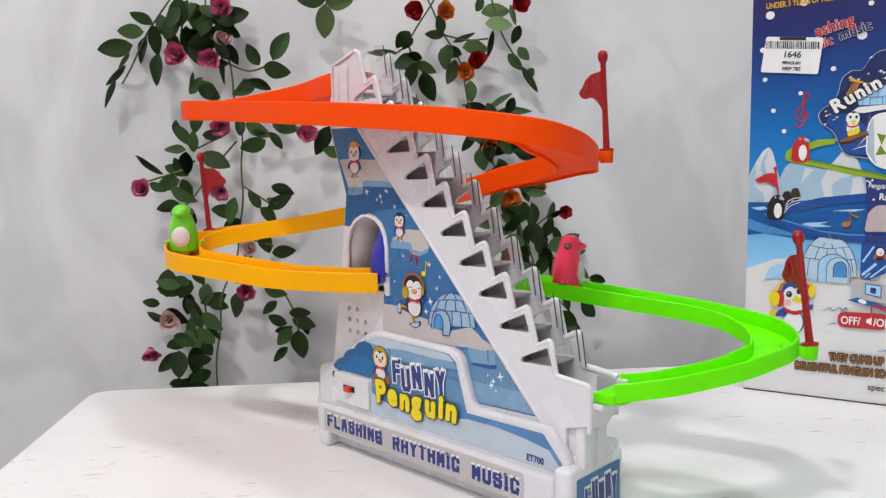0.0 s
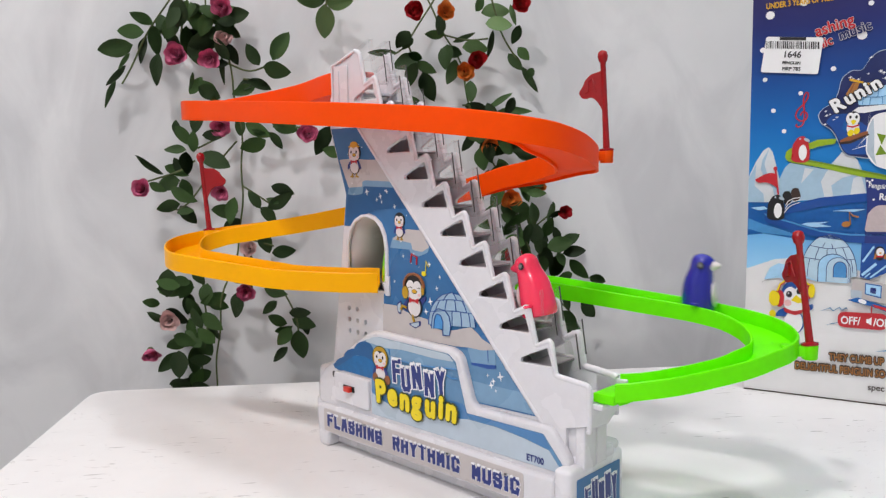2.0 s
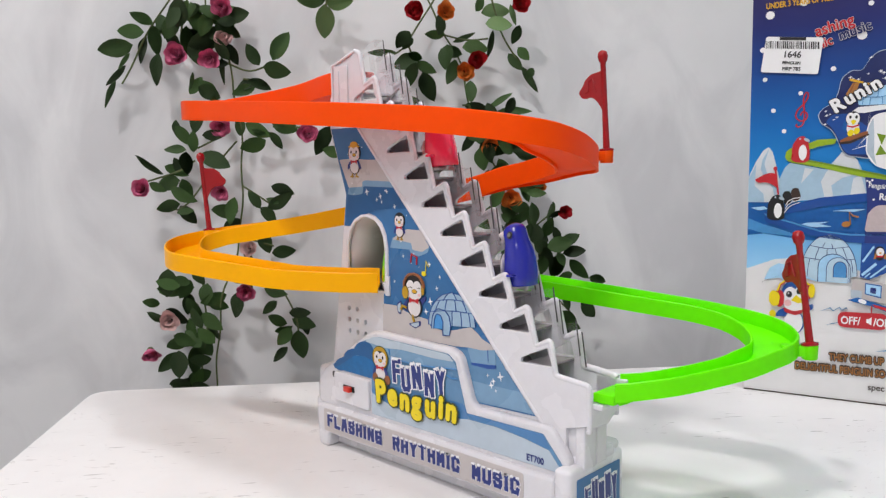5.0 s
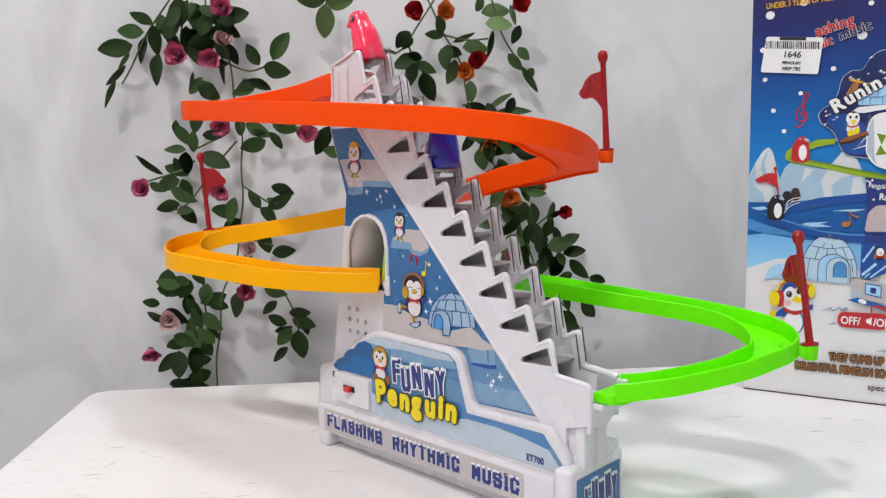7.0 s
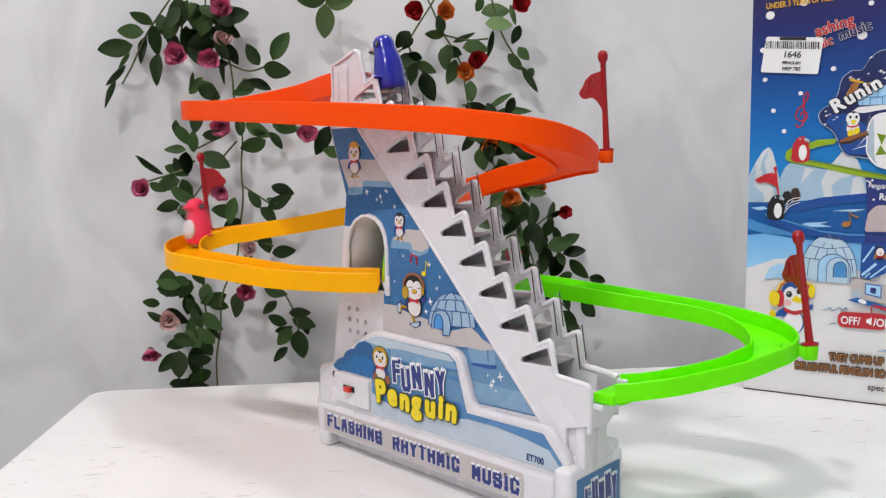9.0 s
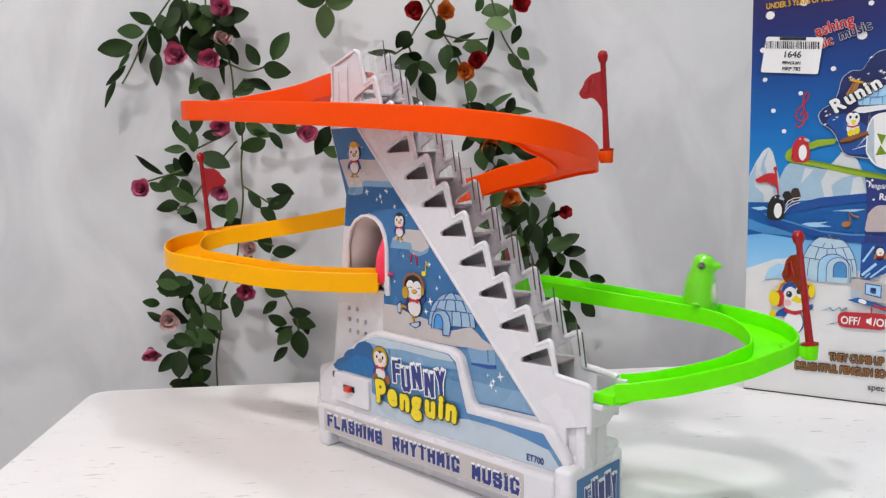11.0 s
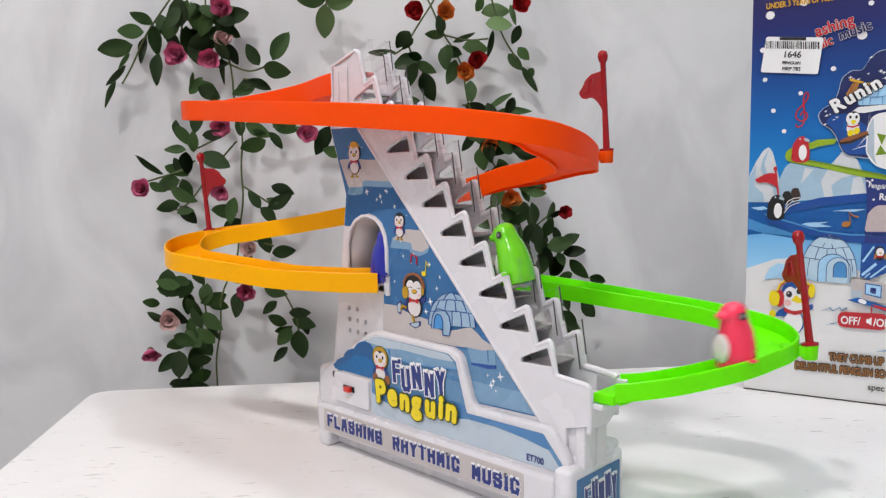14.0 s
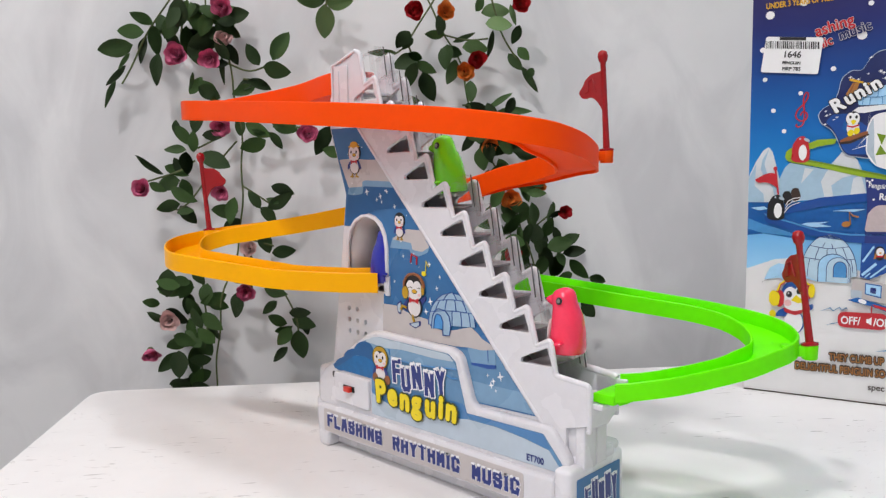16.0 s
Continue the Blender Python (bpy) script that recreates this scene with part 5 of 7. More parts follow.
    # star-shaped title field
    star = rounded([(0.0584, 0.2594), (0.0610, 0.2643), (0.0704, 0.2703), (0.0741, 0.2785), (0.0760, 0.2906), (0.0837, 0.2974), (0.0921, 0.2959), (0.0973, 0.3061), (0.1036, 0.3118), (0.1180, 0.3135), (0.1180, 0.2180), (0.0827, 0.2236), (0.0781, 0.2287), (0.0731, 0.2413), (0.0684, 0.2480), (0.0614, 0.2517)], 0.004)
    flat("title_rim", [(0.095 + (x - 0.095) * 1.022, 0.266 + (z - 0.266) * 1.018) for x, z in star], 9, S_MIST)
    field = flat("title_field", star, 10, S_NIGHT, "dark blue star-shaped field")
    flat("title_glow", rounded([(0.0640, 0.2530), (0.0700, 0.2600), (0.0830, 0.2600), (0.1000, 0.2460), (0.1000, 0.2240), (0.0830, 0.2245), (0.0785, 0.2300), (0.0735, 0.2420), (0.0690, 0.2490)], 0.003), 10.5, S_COBALT, parent=field)
    rng = random.Random(9)
    for i in range(26):
        x, z = rng.uniform(0.079, 0.117), rng.uniform(0.284, 0.309)
        if i > 15:
            x, z = rng.uniform(0.064, 0.080), rng.uniform(0.250, 0.266)
        if z < 0.2960 + (x - 0.0837) * 0.9:
            r = rng.uniform(0.0009, 0.0017)
            flat("print_star", [(x - r * 1.4, z - r * 0.25), (x - r * 0.2, z + r * 0.3), (x + r * 0.1, z + r), (x + r * 0.3, z + r * 0.3), (x + r * 1.4, z + r * 0.3), (x + r * 0.2, z - r * 0.3), (x, z - r), (x - r * 0.2, z - r * 0.3)], 11, S_WHITE, parent=field)
    flat("print_hut", [(0.0818, 0.2888), (0.0835, 0.2901), (0.0985, 0.2852), (0.0980, 0.2838), (0.0894, 0.2862), (0.0835, 0.2880)], 11.6, S_GOLD, parent=field)
    flat("print_hut", [(0.0796, 0.2767), (0.0850, 0.2866), (0.0900, 0.2860), (0.0880, 0.2790), (0.0830, 0.2740)], 11, S_AMBER, parent=field)
    flat("print_hut", [(0.0824, 0.2790), (0.0858, 0.2866), (0.0868, 0.2866), (0.0836, 0.2786)], 11.3, S_RUST, parent=field)
    floe = flat("print_floe", rounded([(0.0837, 0.2607), (0.0901, 0.2653), (0.1180, 0.2668), (0.1180, 0.2635), (0.0947, 0.2600)], 0.0008, 2), 11, S_WHITE, parent=field)
    flat("print_igloo", rounded([(0.0900, 0.2668), (0.0890, 0.2727), (0.0930, 0.2770), (0.1005, 0.2800), (0.1100, 0.2830), (0.1180, 0.2835), (0.1180, 0.2665)], 0.001, 2), 11.4, S_ICE, parent=field)
    for pts in (((0.0895, 0.2725), (0.0960, 0.2735), (0.1060, 0.2730), (0.1180, 0.2755)), ((0.0930, 0.2770), (0.0945, 0.2735)), ((0.0990, 0.2735), (0.0985, 0.2665)), ((0.1050, 0.2812), (0.1045, 0.2730)), ((0.1080, 0.2732), (0.1082, 0.2667)), ((0.0935, 0.2735), (0.0930, 0.2668))):
        part("print_line", tube([(x, -0.0041, z) for x, z in pts], 0.00028, resolution=1), S_SEA_PALE, field, m=Matrix())
    for ch, x, z, size in (("R", 0.0718, 0.2605, 0.0165), ("u", 0.0815, 0.2672, 0.0155), ("n", 0.0894, 0.2716, 0.0155), ("i", 0.0973, 0.2757, 0.0155), ("n", 0.1016, 0.2784, 0.0155)):
        text(ch, size, x, z, 14, BLACK, 0.0015, 30, 1.0, field)
        text(ch, size, x, z, 16, S_WHITE, 0.0007, 30, 1.0, field)
    bird = flat("printed_bird", oval(0.0861, 0.2552, 0.0058, 0.0066), 12, BLACK, "small printed cartoon bird in flat shapes", field)
    flat("print_wing", oval(0.0818, 0.2500, 0.0035, 0.0058, 14, -20), 11.8, S_SEA, parent=field)
    flat("print_body", oval(0.0863, 0.2470, 0.0050, 0.0058), 12.4, S_WHITE, parent=field)
    flat("print_face", oval(0.0842, 0.2555, 0.0034, 0.0052), 12.8, S_WHITE, parent=field)
    flat("print_face", oval(0.0882, 0.2555, 0.0032, 0.0050), 13, S_WHITE, parent=field)
    flat("print_scarf", [(0.0815, 0.2500), (0.0860, 0.2488), (0.0912, 0.2505), (0.0908, 0.2490), (0.0860, 0.2474), (0.0818, 0.2486)], 13.4, S_RED, parent=field)
    for x in (0.0840, 0.0888):
        flat("print_eye", oval(x, 0.2568, 0.0010, 0.0015, 10), 13.4, BLACK, parent=field)
        flat("print_foot", oval(x + 0.0006, 0.2430 + (x - 0.0840) * 0.35, 0.0024, 0.0030, 12, -25), 13.2, S_YELLOW, parent=field)
    flat("print_beak", [(0.0844, 0.2533), (0.0866, 0.2546), (0.0890, 0.2532), (0.0864, 0.2498)], 14, S_YELLOW, parent=field)
    flat("print_sledge", [(0.0764, 0.2368), (0.0822, 0.2398), (0.0974, 0.2445), (0.0989, 0.2422), (0.0846, 0.2362), (0.0770, 0.2348)], 12.2, S_RUST, parent=field)
    flat("print_runner", [(0.0764, 0.2352), (0.0846, 0.2362), (0.0989, 0.2422), (0.0992, 0.2408), (0.0846, 0.2338), (0.0768, 0.2338)], 12.4, S_BROWN, parent=field)
    for k in range(5):
        flat("print_streak", [(0.0850 + 0.004 * k, 0.2280 + 0.0016 * k), (0.0985, 0.2330 + 0.0085 * k), (0.0985, 0.2316 + 0.0085 * k)], 11.2, S_WHITE, parent=field)
    window = rounded([(0.0968, 0.2258), (0.0973, 0.2479), (0.1013, 0.2575), (0.1090, 0.2600), (0.1180, 0.2600), (0.1180, 0.2090), (0.1060, 0.2134), (0.1020, 0.2170)], 0.004)
    flat("print_window", window, 12, S_WHITE, parent=field)
    flat("print_shade", rounded([(0.0980, 0.2260), (0.0982, 0.2470), (0.1018, 0.2562), (0.1030, 0.2420), (0.1035, 0.2240), (0.1060, 0.2140)], 0.002), 12.3, S_MIST, parent=field)
    for loop in ([(0.1050, 0.2420), (0.1119, 0.2402), (0.1090, 0.2320)], [(0.1046, 0.2232), (0.1080, 0.2320), (0.1130, 0.2240)], [(0.1118, 0.2400), (0.1180, 0.2390), (0.1180, 0.2260), (0.1130, 0.2300)]):
        flat("print_arrow", loop, 13, S_LEAF, parent=field)
    tower = flat("printed_tower", [(0.0982, 0.1207), (0.0991, 0.1561), (0.0998, 0.1829), (0.0973, 0.2044), (0.1180, 0.2010), (0.1180, 0.1200)], 7, S_NAVY, "printed dark blue tower with an arched door")
    flat("print_arch", rounded([(0.0984, 0.1561), (0.1007, 0.1729), (0.1070, 0.1796), (0.1180, 0.1800), (0.1180, 0.1566)], 0.003), 8, S_BLUSH, parent=tower)
    text("Penguin", 0.0062, 0.1000, 0.1950, 8, S_WHITE, 0.0001, -4, 0.75, parent=tower)
    text("Ra", 0.0082, 0.1085, 0.1845, 8, S_WHITE, 0.0002, -4, 0.85, parent=tower)
    for x, z in ((0.1045, 0.1845), (0.0990, 0.2010), (0.1010, 0.2000), (0.1030, 0.2015)):
        flat("print_speck", oval(x, z, 0.0009, 0.0010, 10), 8, S_WHITE, parent=tower)
    # printed scene, small bird and the toy's switch corner
    scene_print = flat("printed_scene", [(0.0967, 0.1460), (0.0964, 0.1155), (0.1036, 0.1134), (0.1180, 0.1210), (0.1180, 0.1460)], 9, S_COBALT, "small printed winter scene")
    for x0, z0, x1, z1, w in ((0.0975, 0.1300, 0.1060, 0.1440, 0.0012), (0.0970, 0.1180, 0.1080, 0.1290, 0.0016), (0.1040, 0.1160, 0.1170, 0.1280, 0.0010), (0.1000, 0.1160, 0.1040, 0.1200, 0.0008)):
        flat("print_streak", [(x0, z0), (x1, z1), (x1 + w, z1 - w), (x0 + w, z0 - w)], 10, S_ICE, parent=scene_print)
    kid = flat("print_small_bird", oval(0.1110, 0.1375, 0.0042, 0.0062), 11, BLACK, parent=scene_print)
    flat("print_face", oval(0.1114, 0.1385, 0.0030, 0.0038), 12, S_WHITE, parent=scene_print)
    flat("print_beak", oval(0.1116, 0.1378, 0.0010, 0.0008, 10), 13, S_GOLD, parent=scene_print)
    flat("print_scarf", [(0.1085, 0.1352), (0.1140, 0.1358), (0.1140, 0.1343), (0.1085, 0.1338)], 13, S_RED, parent=scene_print)
    for x in (0.1074, 0.1150):
        flat("print_stick", [(x, 0.1372), (x + 0.0018, 0.1372), (x + 0.0010, 0.1325), (x - 0.0008, 0.1325)], 12, S_AMBER, parent=scene_print)
    corner = flat("printed_switch_box", [(0.0898, 0.1040), (0.0910, 0.1135), (0.1007, 0.1132), (0.1180, 0.1098), (0.1180, 0.0930), (0.0901, 0.0963)], 10, S_SNOW, "printed corner of the toy with its switch")
    flat("print_shade", [(0.0895, 0.1040), (0.0985, 0.1032), (0.0985, 0.0950), (0.0901, 0.0963)], 11, S_MIST, parent=corner)
    flat("print_plate", [(0.1008, 0.1106), (0.1138, 0.1089), (0.1138, 0.0976), (0.1008, 0.1004)], 11, S_SEA, parent=corner)
    flat("print_plate", [(0.1016, 0.1096), (0.1130, 0.1082), (0.1130, 0.0988), (0.1016, 0.1012)], 12, S_ICE, parent=corner)
    flat("print_switch", rounded([(0.1050, 0.1070), (0.1095, 0.1064), (0.1095, 0.1012), (0.1050, 0.1022)], 0.001, 2), 13, S_NAVY, parent=corner)
    flat("print_ribbon", [(0.0871, 0.0943), (0.0953, 0.0972), (0.1044, 0.0945), (0.1180, 0.0905), (0.1180, 0.0860), (0.1044, 0.0905), (0.0985, 0.0915)], 12, S_SEA, parent=corner)
    flat("print_face", oval(0.0992, 0.0938, 0.0034, 0.0020, 16, -18), 13, S_WHITE, parent=corner)
    flat("print_ribbon", [(0.1074, 0.0918), (0.1180, 0.0896), (0.1180, 0.0868), (0.1090, 0.0893)], 13, S_RED, parent=corner)
    part("print_line", tube([(0.1066, -0.0046, 0.0905), (0.1066, -0.0040, 0.0815)], 0.0005, resolution=1), S_RED, corner, m=Matrix())
    # snow ridges
    flat("snow_ridge", [(0.0652, 0.0818), (0.0736, 0.0864), (0.0760, 0.0836), (0.0812, 0.0873), (0.0829, 0.0847), (0.0866, 0.0874), (0.0882, 0.0844), (0.0862, 0.0860), (0.0830, 0.0836), (0.0808, 0.0860), (0.0758, 0.0826), (0.0730, 0.0850)], 4, S_PALE)
    flat("snow_ridge", [(0.0702, 0.0694), (0.0760, 0.0720), (0.0812, 0.0730), (0.0770, 0.0712)], 4, S_PALE)
    flat("snow_ridge", [(0.1110, 0.0490), (0.1200, 0.0515), (0.1200, 0.0500)], 4, S_PALE)
    # igloo and snow hills
    flat("snow_hill", rounded([(0.0165, 0.1085), (0.0214, 0.1201), (0.0287, 0.1245), (0.0370, 0.1230), (0.0480, 0.1190), (0.0624, 0.1109), (0.0624, 0.1091), (0.0516, 0.1120), (0.0420, 0.1130), (0.0348, 0.1085), (0.0300, 0.1110)], 0.001, 2), 5, S_ICE)

    def on_dome(a, h):
        """A point on the igloo: a runs along it from 0 to 1, h up to its crown."""
        x = 0.0480 + 0.0460 * a
        foot = 0.1160 - 0.0060 * math.sin(math.pi * a)
        k = math.cos(math.asin(min(h, 1.0)))
        return 0.0705 + (x - 0.0705) * k, foot + (0.1495 - 0.1130) * h

    rim = [on_dome(0, i / 16) for i in range(17)] + [on_dome(1, 1 - i / 16) for i in range(17)] + [(0.0860, 0.1135), (0.0624, 0.1097)]
    igloo = flat("printed_igloo", rim, 6, S_IGLOO, "printed ice-blue igloo of blocks")
    ways = [rim[:34]]
    for h in (0.42, 0.72):
        ways.append([on_dome(i / 10, h + 0.10 * math.sin(math.pi * i / 10)) for i in range(11)])
    for a, h0, h1 in ((0.12, 0.0, 0.45), (0.22, 0.45, 0.78), (0.32, 0.1, 0.48), (0.45, 0.5, 0.8), (0.68, 0.5, 0.8), (0.86, 0.42, 0.75), (0.30, 0.8, 0.93), (0.62, 0.8, 0.93), (0.93, 0.12, 0.44)):
        ways.append([on_dome(a, h0), on_dome(a, (h0 + h1) / 2), on_dome(a, h1)])
    for pts in ways:
        part("print_line", tube([(x, -0.0022, z) for x, z in pts], 0.00028, resolution=1), S_NAVY, igloo, m=Matrix())

    def door(x, w, z, h):
        return [(x - w, z), *[(x - w * math.cos(math.pi * i / 12), z + h * 0.55 + h * 0.45 * math.sin(math.pi * i / 12)) for i in range(13)], (x + w, z)]

    for x, w, z, h, layer, mat in ((0.0748, 0.0124, 0.1094, 0.0258, 8, S_ICE), (0.0790, 0.0096, 0.1100, 0.0222, 9, S_IGLOO), (0.0803, 0.0053, 0.1142, 0.0143, 10, S_SEA_PALE)):
        loop = door(x, w, z, h)
        flat("print_door", loop, layer, mat, parent=igloo)
        part("print_line", tube([(px, -0.0003 * layer - 0.0004, pz) for px, pz in loop], 0.00028, resolution=1), S_NAVY, igloo, m=Matrix())
    # bird with ear muffs
    big = flat("printed_bird", oval(0.0440, 0.0948, 0.0124, 0.0152, 28), 7, S_COBALT, "printed cartoon bird with ear muffs in flat shapes")
    flat("print_face", oval(0.0400, 0.0925, 0.0066, 0.0105, 28), 7.8, S_WHITE, parent=big)
    flat("print_face", oval(0.0485, 0.0935, 0.0066, 0.0105, 28), 8, S_WHITE, parent=big)
    flat("print_face", oval(0.0440, 0.0880, 0.0100, 0.0080, 28), 8.2, S_WHITE, parent=big)
    flat("print_beak", [(0.0405, 0.0905), (0.0449, 0.0957), (0.0523, 0.0900), (0.0470, 0.0879)], 9, S_YELLOW, parent=big)
    flat("print_eye", oval(0.0388, 0.0960, 0.0026, 0.0030), 9, BLACK, parent=big)
    flat("print_glint", oval(0.0382, 0.0970, 0.0006, 0.0007, 8), 10, S_WHITE, parent=big)
    flat("print_eye", oval(0.0470, 0.0992, 0.0020, 0.0028), 9, BLACK, parent=big)
    flat("print_cheek", oval(0.0378, 0.0878, 0.0032, 0.0030), 9, S_SKIN, parent=big)
    flat("print_cheek", oval(0.0520, 0.0905, 0.0026, 0.0026), 9, S_SKIN, parent=big)
    flat("print_cup", oval(0.0308, 0.0915, 0.0040, 0.0080), 9, S_RED, parent=big)
    flat("print_cup", oval(0.0556, 0.1000, 0.0030, 0.0072), 9, S_RED, parent=big)
    flat("print_muff", rounded([(0.0215, 0.0880), (0.0215, 0.0950), (0.0240, 0.0990), (0.0290, 0.0985), (0.0312, 0.0930), (0.0300, 0.0850), (0.0250, 0.0838)], 0.002), 10, S_YELLOW, parent=big)
    flat("print_muff", oval(0.0578, 0.1005, 0.0028, 0.0066), 10, S_YELLOW, parent=big)
    band = [(0.0285, 0.0975), (0.0310, 0.1045), (0.0365, 0.1092), (0.0437, 0.1108), (0.0505, 0.1090), (0.0560, 0.1050)]
    part("print_band", tube([(x, -0.0030, z) for x, z in band], 0.0013, resolution=1), S_RED, big, m=Matrix())
    part("print_band", tube([(x, -0.0038, z + 0.0008) for x, z in band], 0.0008, resolution=1), S_YELLOW, big, m=Matrix())
    flat("print_wing", rounded([(0.0262, 0.0745), (0.0300, 0.0800), (0.0355, 0.0834), (0.0400, 0.0790), (0.0374, 0.0746)], 0.001, 2), 6, S_COBALT, parent=big)
    flat("print_mitten", oval(0.0250, 0.0765, 0.0030, 0.0036), 7, S_YELLOW, parent=big)
    flat("print_wing", rounded([(0.0530, 0.0849), (0.0587, 0.0885), (0.0600, 0.0850), (0.0549, 0.0795)], 0.001, 2), 6, S_COBALT, parent=big)
    flat("print_scarf", rounded([(0.0339, 0.0834), (0.0429, 0.0804), (0.0500, 0.0820), (0.0563, 0.0868), (0.0573, 0.0824), (0.0446, 0.0766), (0.0357, 0.0789)], 0.001, 2), 9, S_RED, parent=big)
    flat("print_body", oval(0.0440, 0.0700, 0.0085, 0.0110), 6, S_COBALT, parent=big)
    flat("print_body", oval(0.0432, 0.0700, 0.0078, 0.0108), 7, S_WHITE, parent=big)
    for i in range(7):
        flat("print_dot", oval(0.0150 + 0.0023 * i, 0.1064 + 0.0010 * i, 0.0005, 0.0004, 6), 5, BLACK)
    # dark strip painted along the foot for the shadow between carton and table
    flat("bottom_edge", [(0.0005, 0.0003), (W - 0.001, 0.0003), (W - 0.001, 0.0013), (0.0005, 0.0013)], 1, S_BROWN, "dark strip painted for the contact shadow under the carton")
    # words
    text("UNDER 3 YEARS OF AGE", 0.0072, 0.0120, 0.3572, 4, S_GOLD, 0.00022, 2, 0.70)
    for body, size, x, z, mat, turn in (("ashing", 0.0138, 0.0545, 0.3288, S_RED, 15), ("nic", 0.0118, 0.0568, 0.3178, S_RED, 18), ("music", 0.0122, 0.0735, 0.3240, S_NIGHT, 17)):
        text(body, size, x, z, 4, S_FACE, 0.0007, turn, 0.92)
        text(body, size, x, z, 6, mat, 0.0003, turn, 0.92)
    pill = flat("switch_print", rounded([(0.0800, 0.0830), (0.1190, 0.0840), (0.1190, 0.0690), (0.0800, 0.0690)], 0.006, 5), 9, S_RED, "red rounded bar with white words")
    text("OFF/", 0.0098, 0.0825, 0.0724, 10, S_WHITE, 0.00025, 0, 0.78, parent=pill)
    text("/OI", 0.0098, 0.1085, 0.0724, 10, S_WHITE, 0.00025, 0, 0.78, parent=pill)
    flat("print_speaker", [(0.1030, 0.0745), (0.1030, 0.0780), (0.1045, 0.0780), (0.1070, 0.0800), (0.1070, 0.0725), (0.1045, 0.0745)], 10, S_WHITE, parent=pill)
    for body, x, z in (("THEY CLIMB UP", 0.0740, 0.0375), ("DELIGHTFUL PENGUIN SO", 0.0455, 0.0262)):
        text(body, 0.0092, x, z, 4, S_BROWN, 0.0013, 0, 0.68)
        text(body, 0.0092, x, z, 8, S_AMBER, 0.0001, 0, 0.68)
    text("spec", 0.0075, 0.1060, 0.0135, 4, S_BROWN, 0.0001)
    # price label
    label = part("price_label", plate([rounded([(0.0129, 0.3326), (0.0604, 0.3276), (0.0568, 0.2959), (0.0088, 0.3010)], 0.002)], -0.0025, 0.0004), S_WHITE, box, "white price label with a bar code", m=Matrix())
    rng = random.Random(2)
    lean = radians(-5.8)

    def on_label(x, z):
        return 0.0345 + x * math.cos(lean) - z * 0.05, 0.3145 + x * math.sin(lean) + z

    part("shop_name_bar", plate([[on_label(-0.0095, 0.0130), on_label(0.0125, 0.0130), on_label(0.0125, 0.0158), on_label(-0.0095, 0.0158)]], -0.0028, 0.0003), BLACK, label, m=Matrix())
    x = -0.0215
    while x < 0.0235:
        w = rng.choice((0.0004, 0.0007, 0.0011))
        part("code_bar", plate([[on_label(x, 0.0055), on_label(x + w, 0.0055), on_label(x + w, 0.0120), on_label(x, 0.0120)]], -0.0028, 0.0003), BLACK, label, m=Matrix())
        x += w + rng.choice((0.0004, 0.0006, 0.0010))
    for body, size, dx, dz in (("1646", 0.0078, -0.0075, -0.0022), ("PENGUIN", 0.0036, -0.0080, -0.0083), ("MRP 785", 0.0043, -0.0085, -0.0138)):
        px, pz = on_label(dx, dz)
        mesh = bold_words(body, size, 0.00012)
        mesh.transform(Matrix.Translation((px, -0.0027, pz)) @ Matrix.Rotation(-lean, 4, "Y") @ UPRIGHT)
        part("label_word", mesh, BLACK, label, m=Matrix())


build_carton()


# ---- silk rose garlands on the wall (u along the wall, z up) ----
def leaf_mesh(slim=1.0):
    """A pointed leaf, one unit long from its stalk, folded a little along the middle and curled."""
    bm = bmesh.new()
    n, rows = 8, []
    for i in range(n + 1):
        t = i / n
        w = slim * 0.30 * math.sin(math.pi * min(1, t * 0.94 + 0.02)) ** 0.8 * (1.12 - 0.42 * t) if 0 < i < n else 0.006
        droop = -0.10 * t * t
        rows.append([bm.verts.new((t, s * w, droop + abs(s) * 0.16 * w + 0.012 * math.sin(9 * t + 2 * s) * abs(s))) for s in (-1, -0.5, 0, 0.5, 1)])
    for a, b in zip(rows, rows[1:]):
        for j in range(4):
            bm.faces.new((a[j], b[j], b[j + 1], a[j + 1]))
    bmesh.ops.solidify(bm, geom=bm.faces[:], thickness=0.012)
    mesh = bpy.data.meshes.new("leaf")
    bm.to_mesh(mesh)
    bm.free()
    return smooth(mesh, 60)


def petal_mesh():
    """One cupped petal, a unit high."""
    bm = bmesh.new()
    grid = []
    for p in range(5):
        v = p / 4
        half = 0.62 * math.sin(math.pi * (0.16 + 0.66 * v))
        grid.append([bm.verts.new((-0.34 * h * h * half + 0.16 * v * v * v, h * half, v - 0.10 * h * h * v)) for h in (-1, -0.5, 0, 0.5, 1)])
    for p in range(4):
        for q in range(4):
            bm.faces.new((grid[p][q], grid[p][q + 1], grid[p + 1][q + 1], grid[p + 1][q]))
    bmesh.ops.solidify(bm, geom=bm.faces[:], thickness=0.03)
    mesh = bpy.data.meshes.new("petal")
    bm.to_mesh(mesh)
    bm.free()
    return smooth(mesh, 60)


LEAF_SHAPES = [leaf_mesh(), leaf_mesh(1.15), leaf_mesh(0.9)]
SLIM_SHAPE, PALE_SHAPE = leaf_mesh(0.45), leaf_mesh(1.1)
for shape in (*LEAF_SHAPES, SLIM_SHAPE):
    shape.materials.append(LEAF)
PALE_SHAPE.materials.append(LEAF_PALE)
PETALS = {}
for petal in (PETAL_PINK, PETAL_BLUSH, PETAL_RED, PETAL_ORANGE):
    PETALS[petal] = petal_mesh()
    PETALS[petal].materials.append(petal)
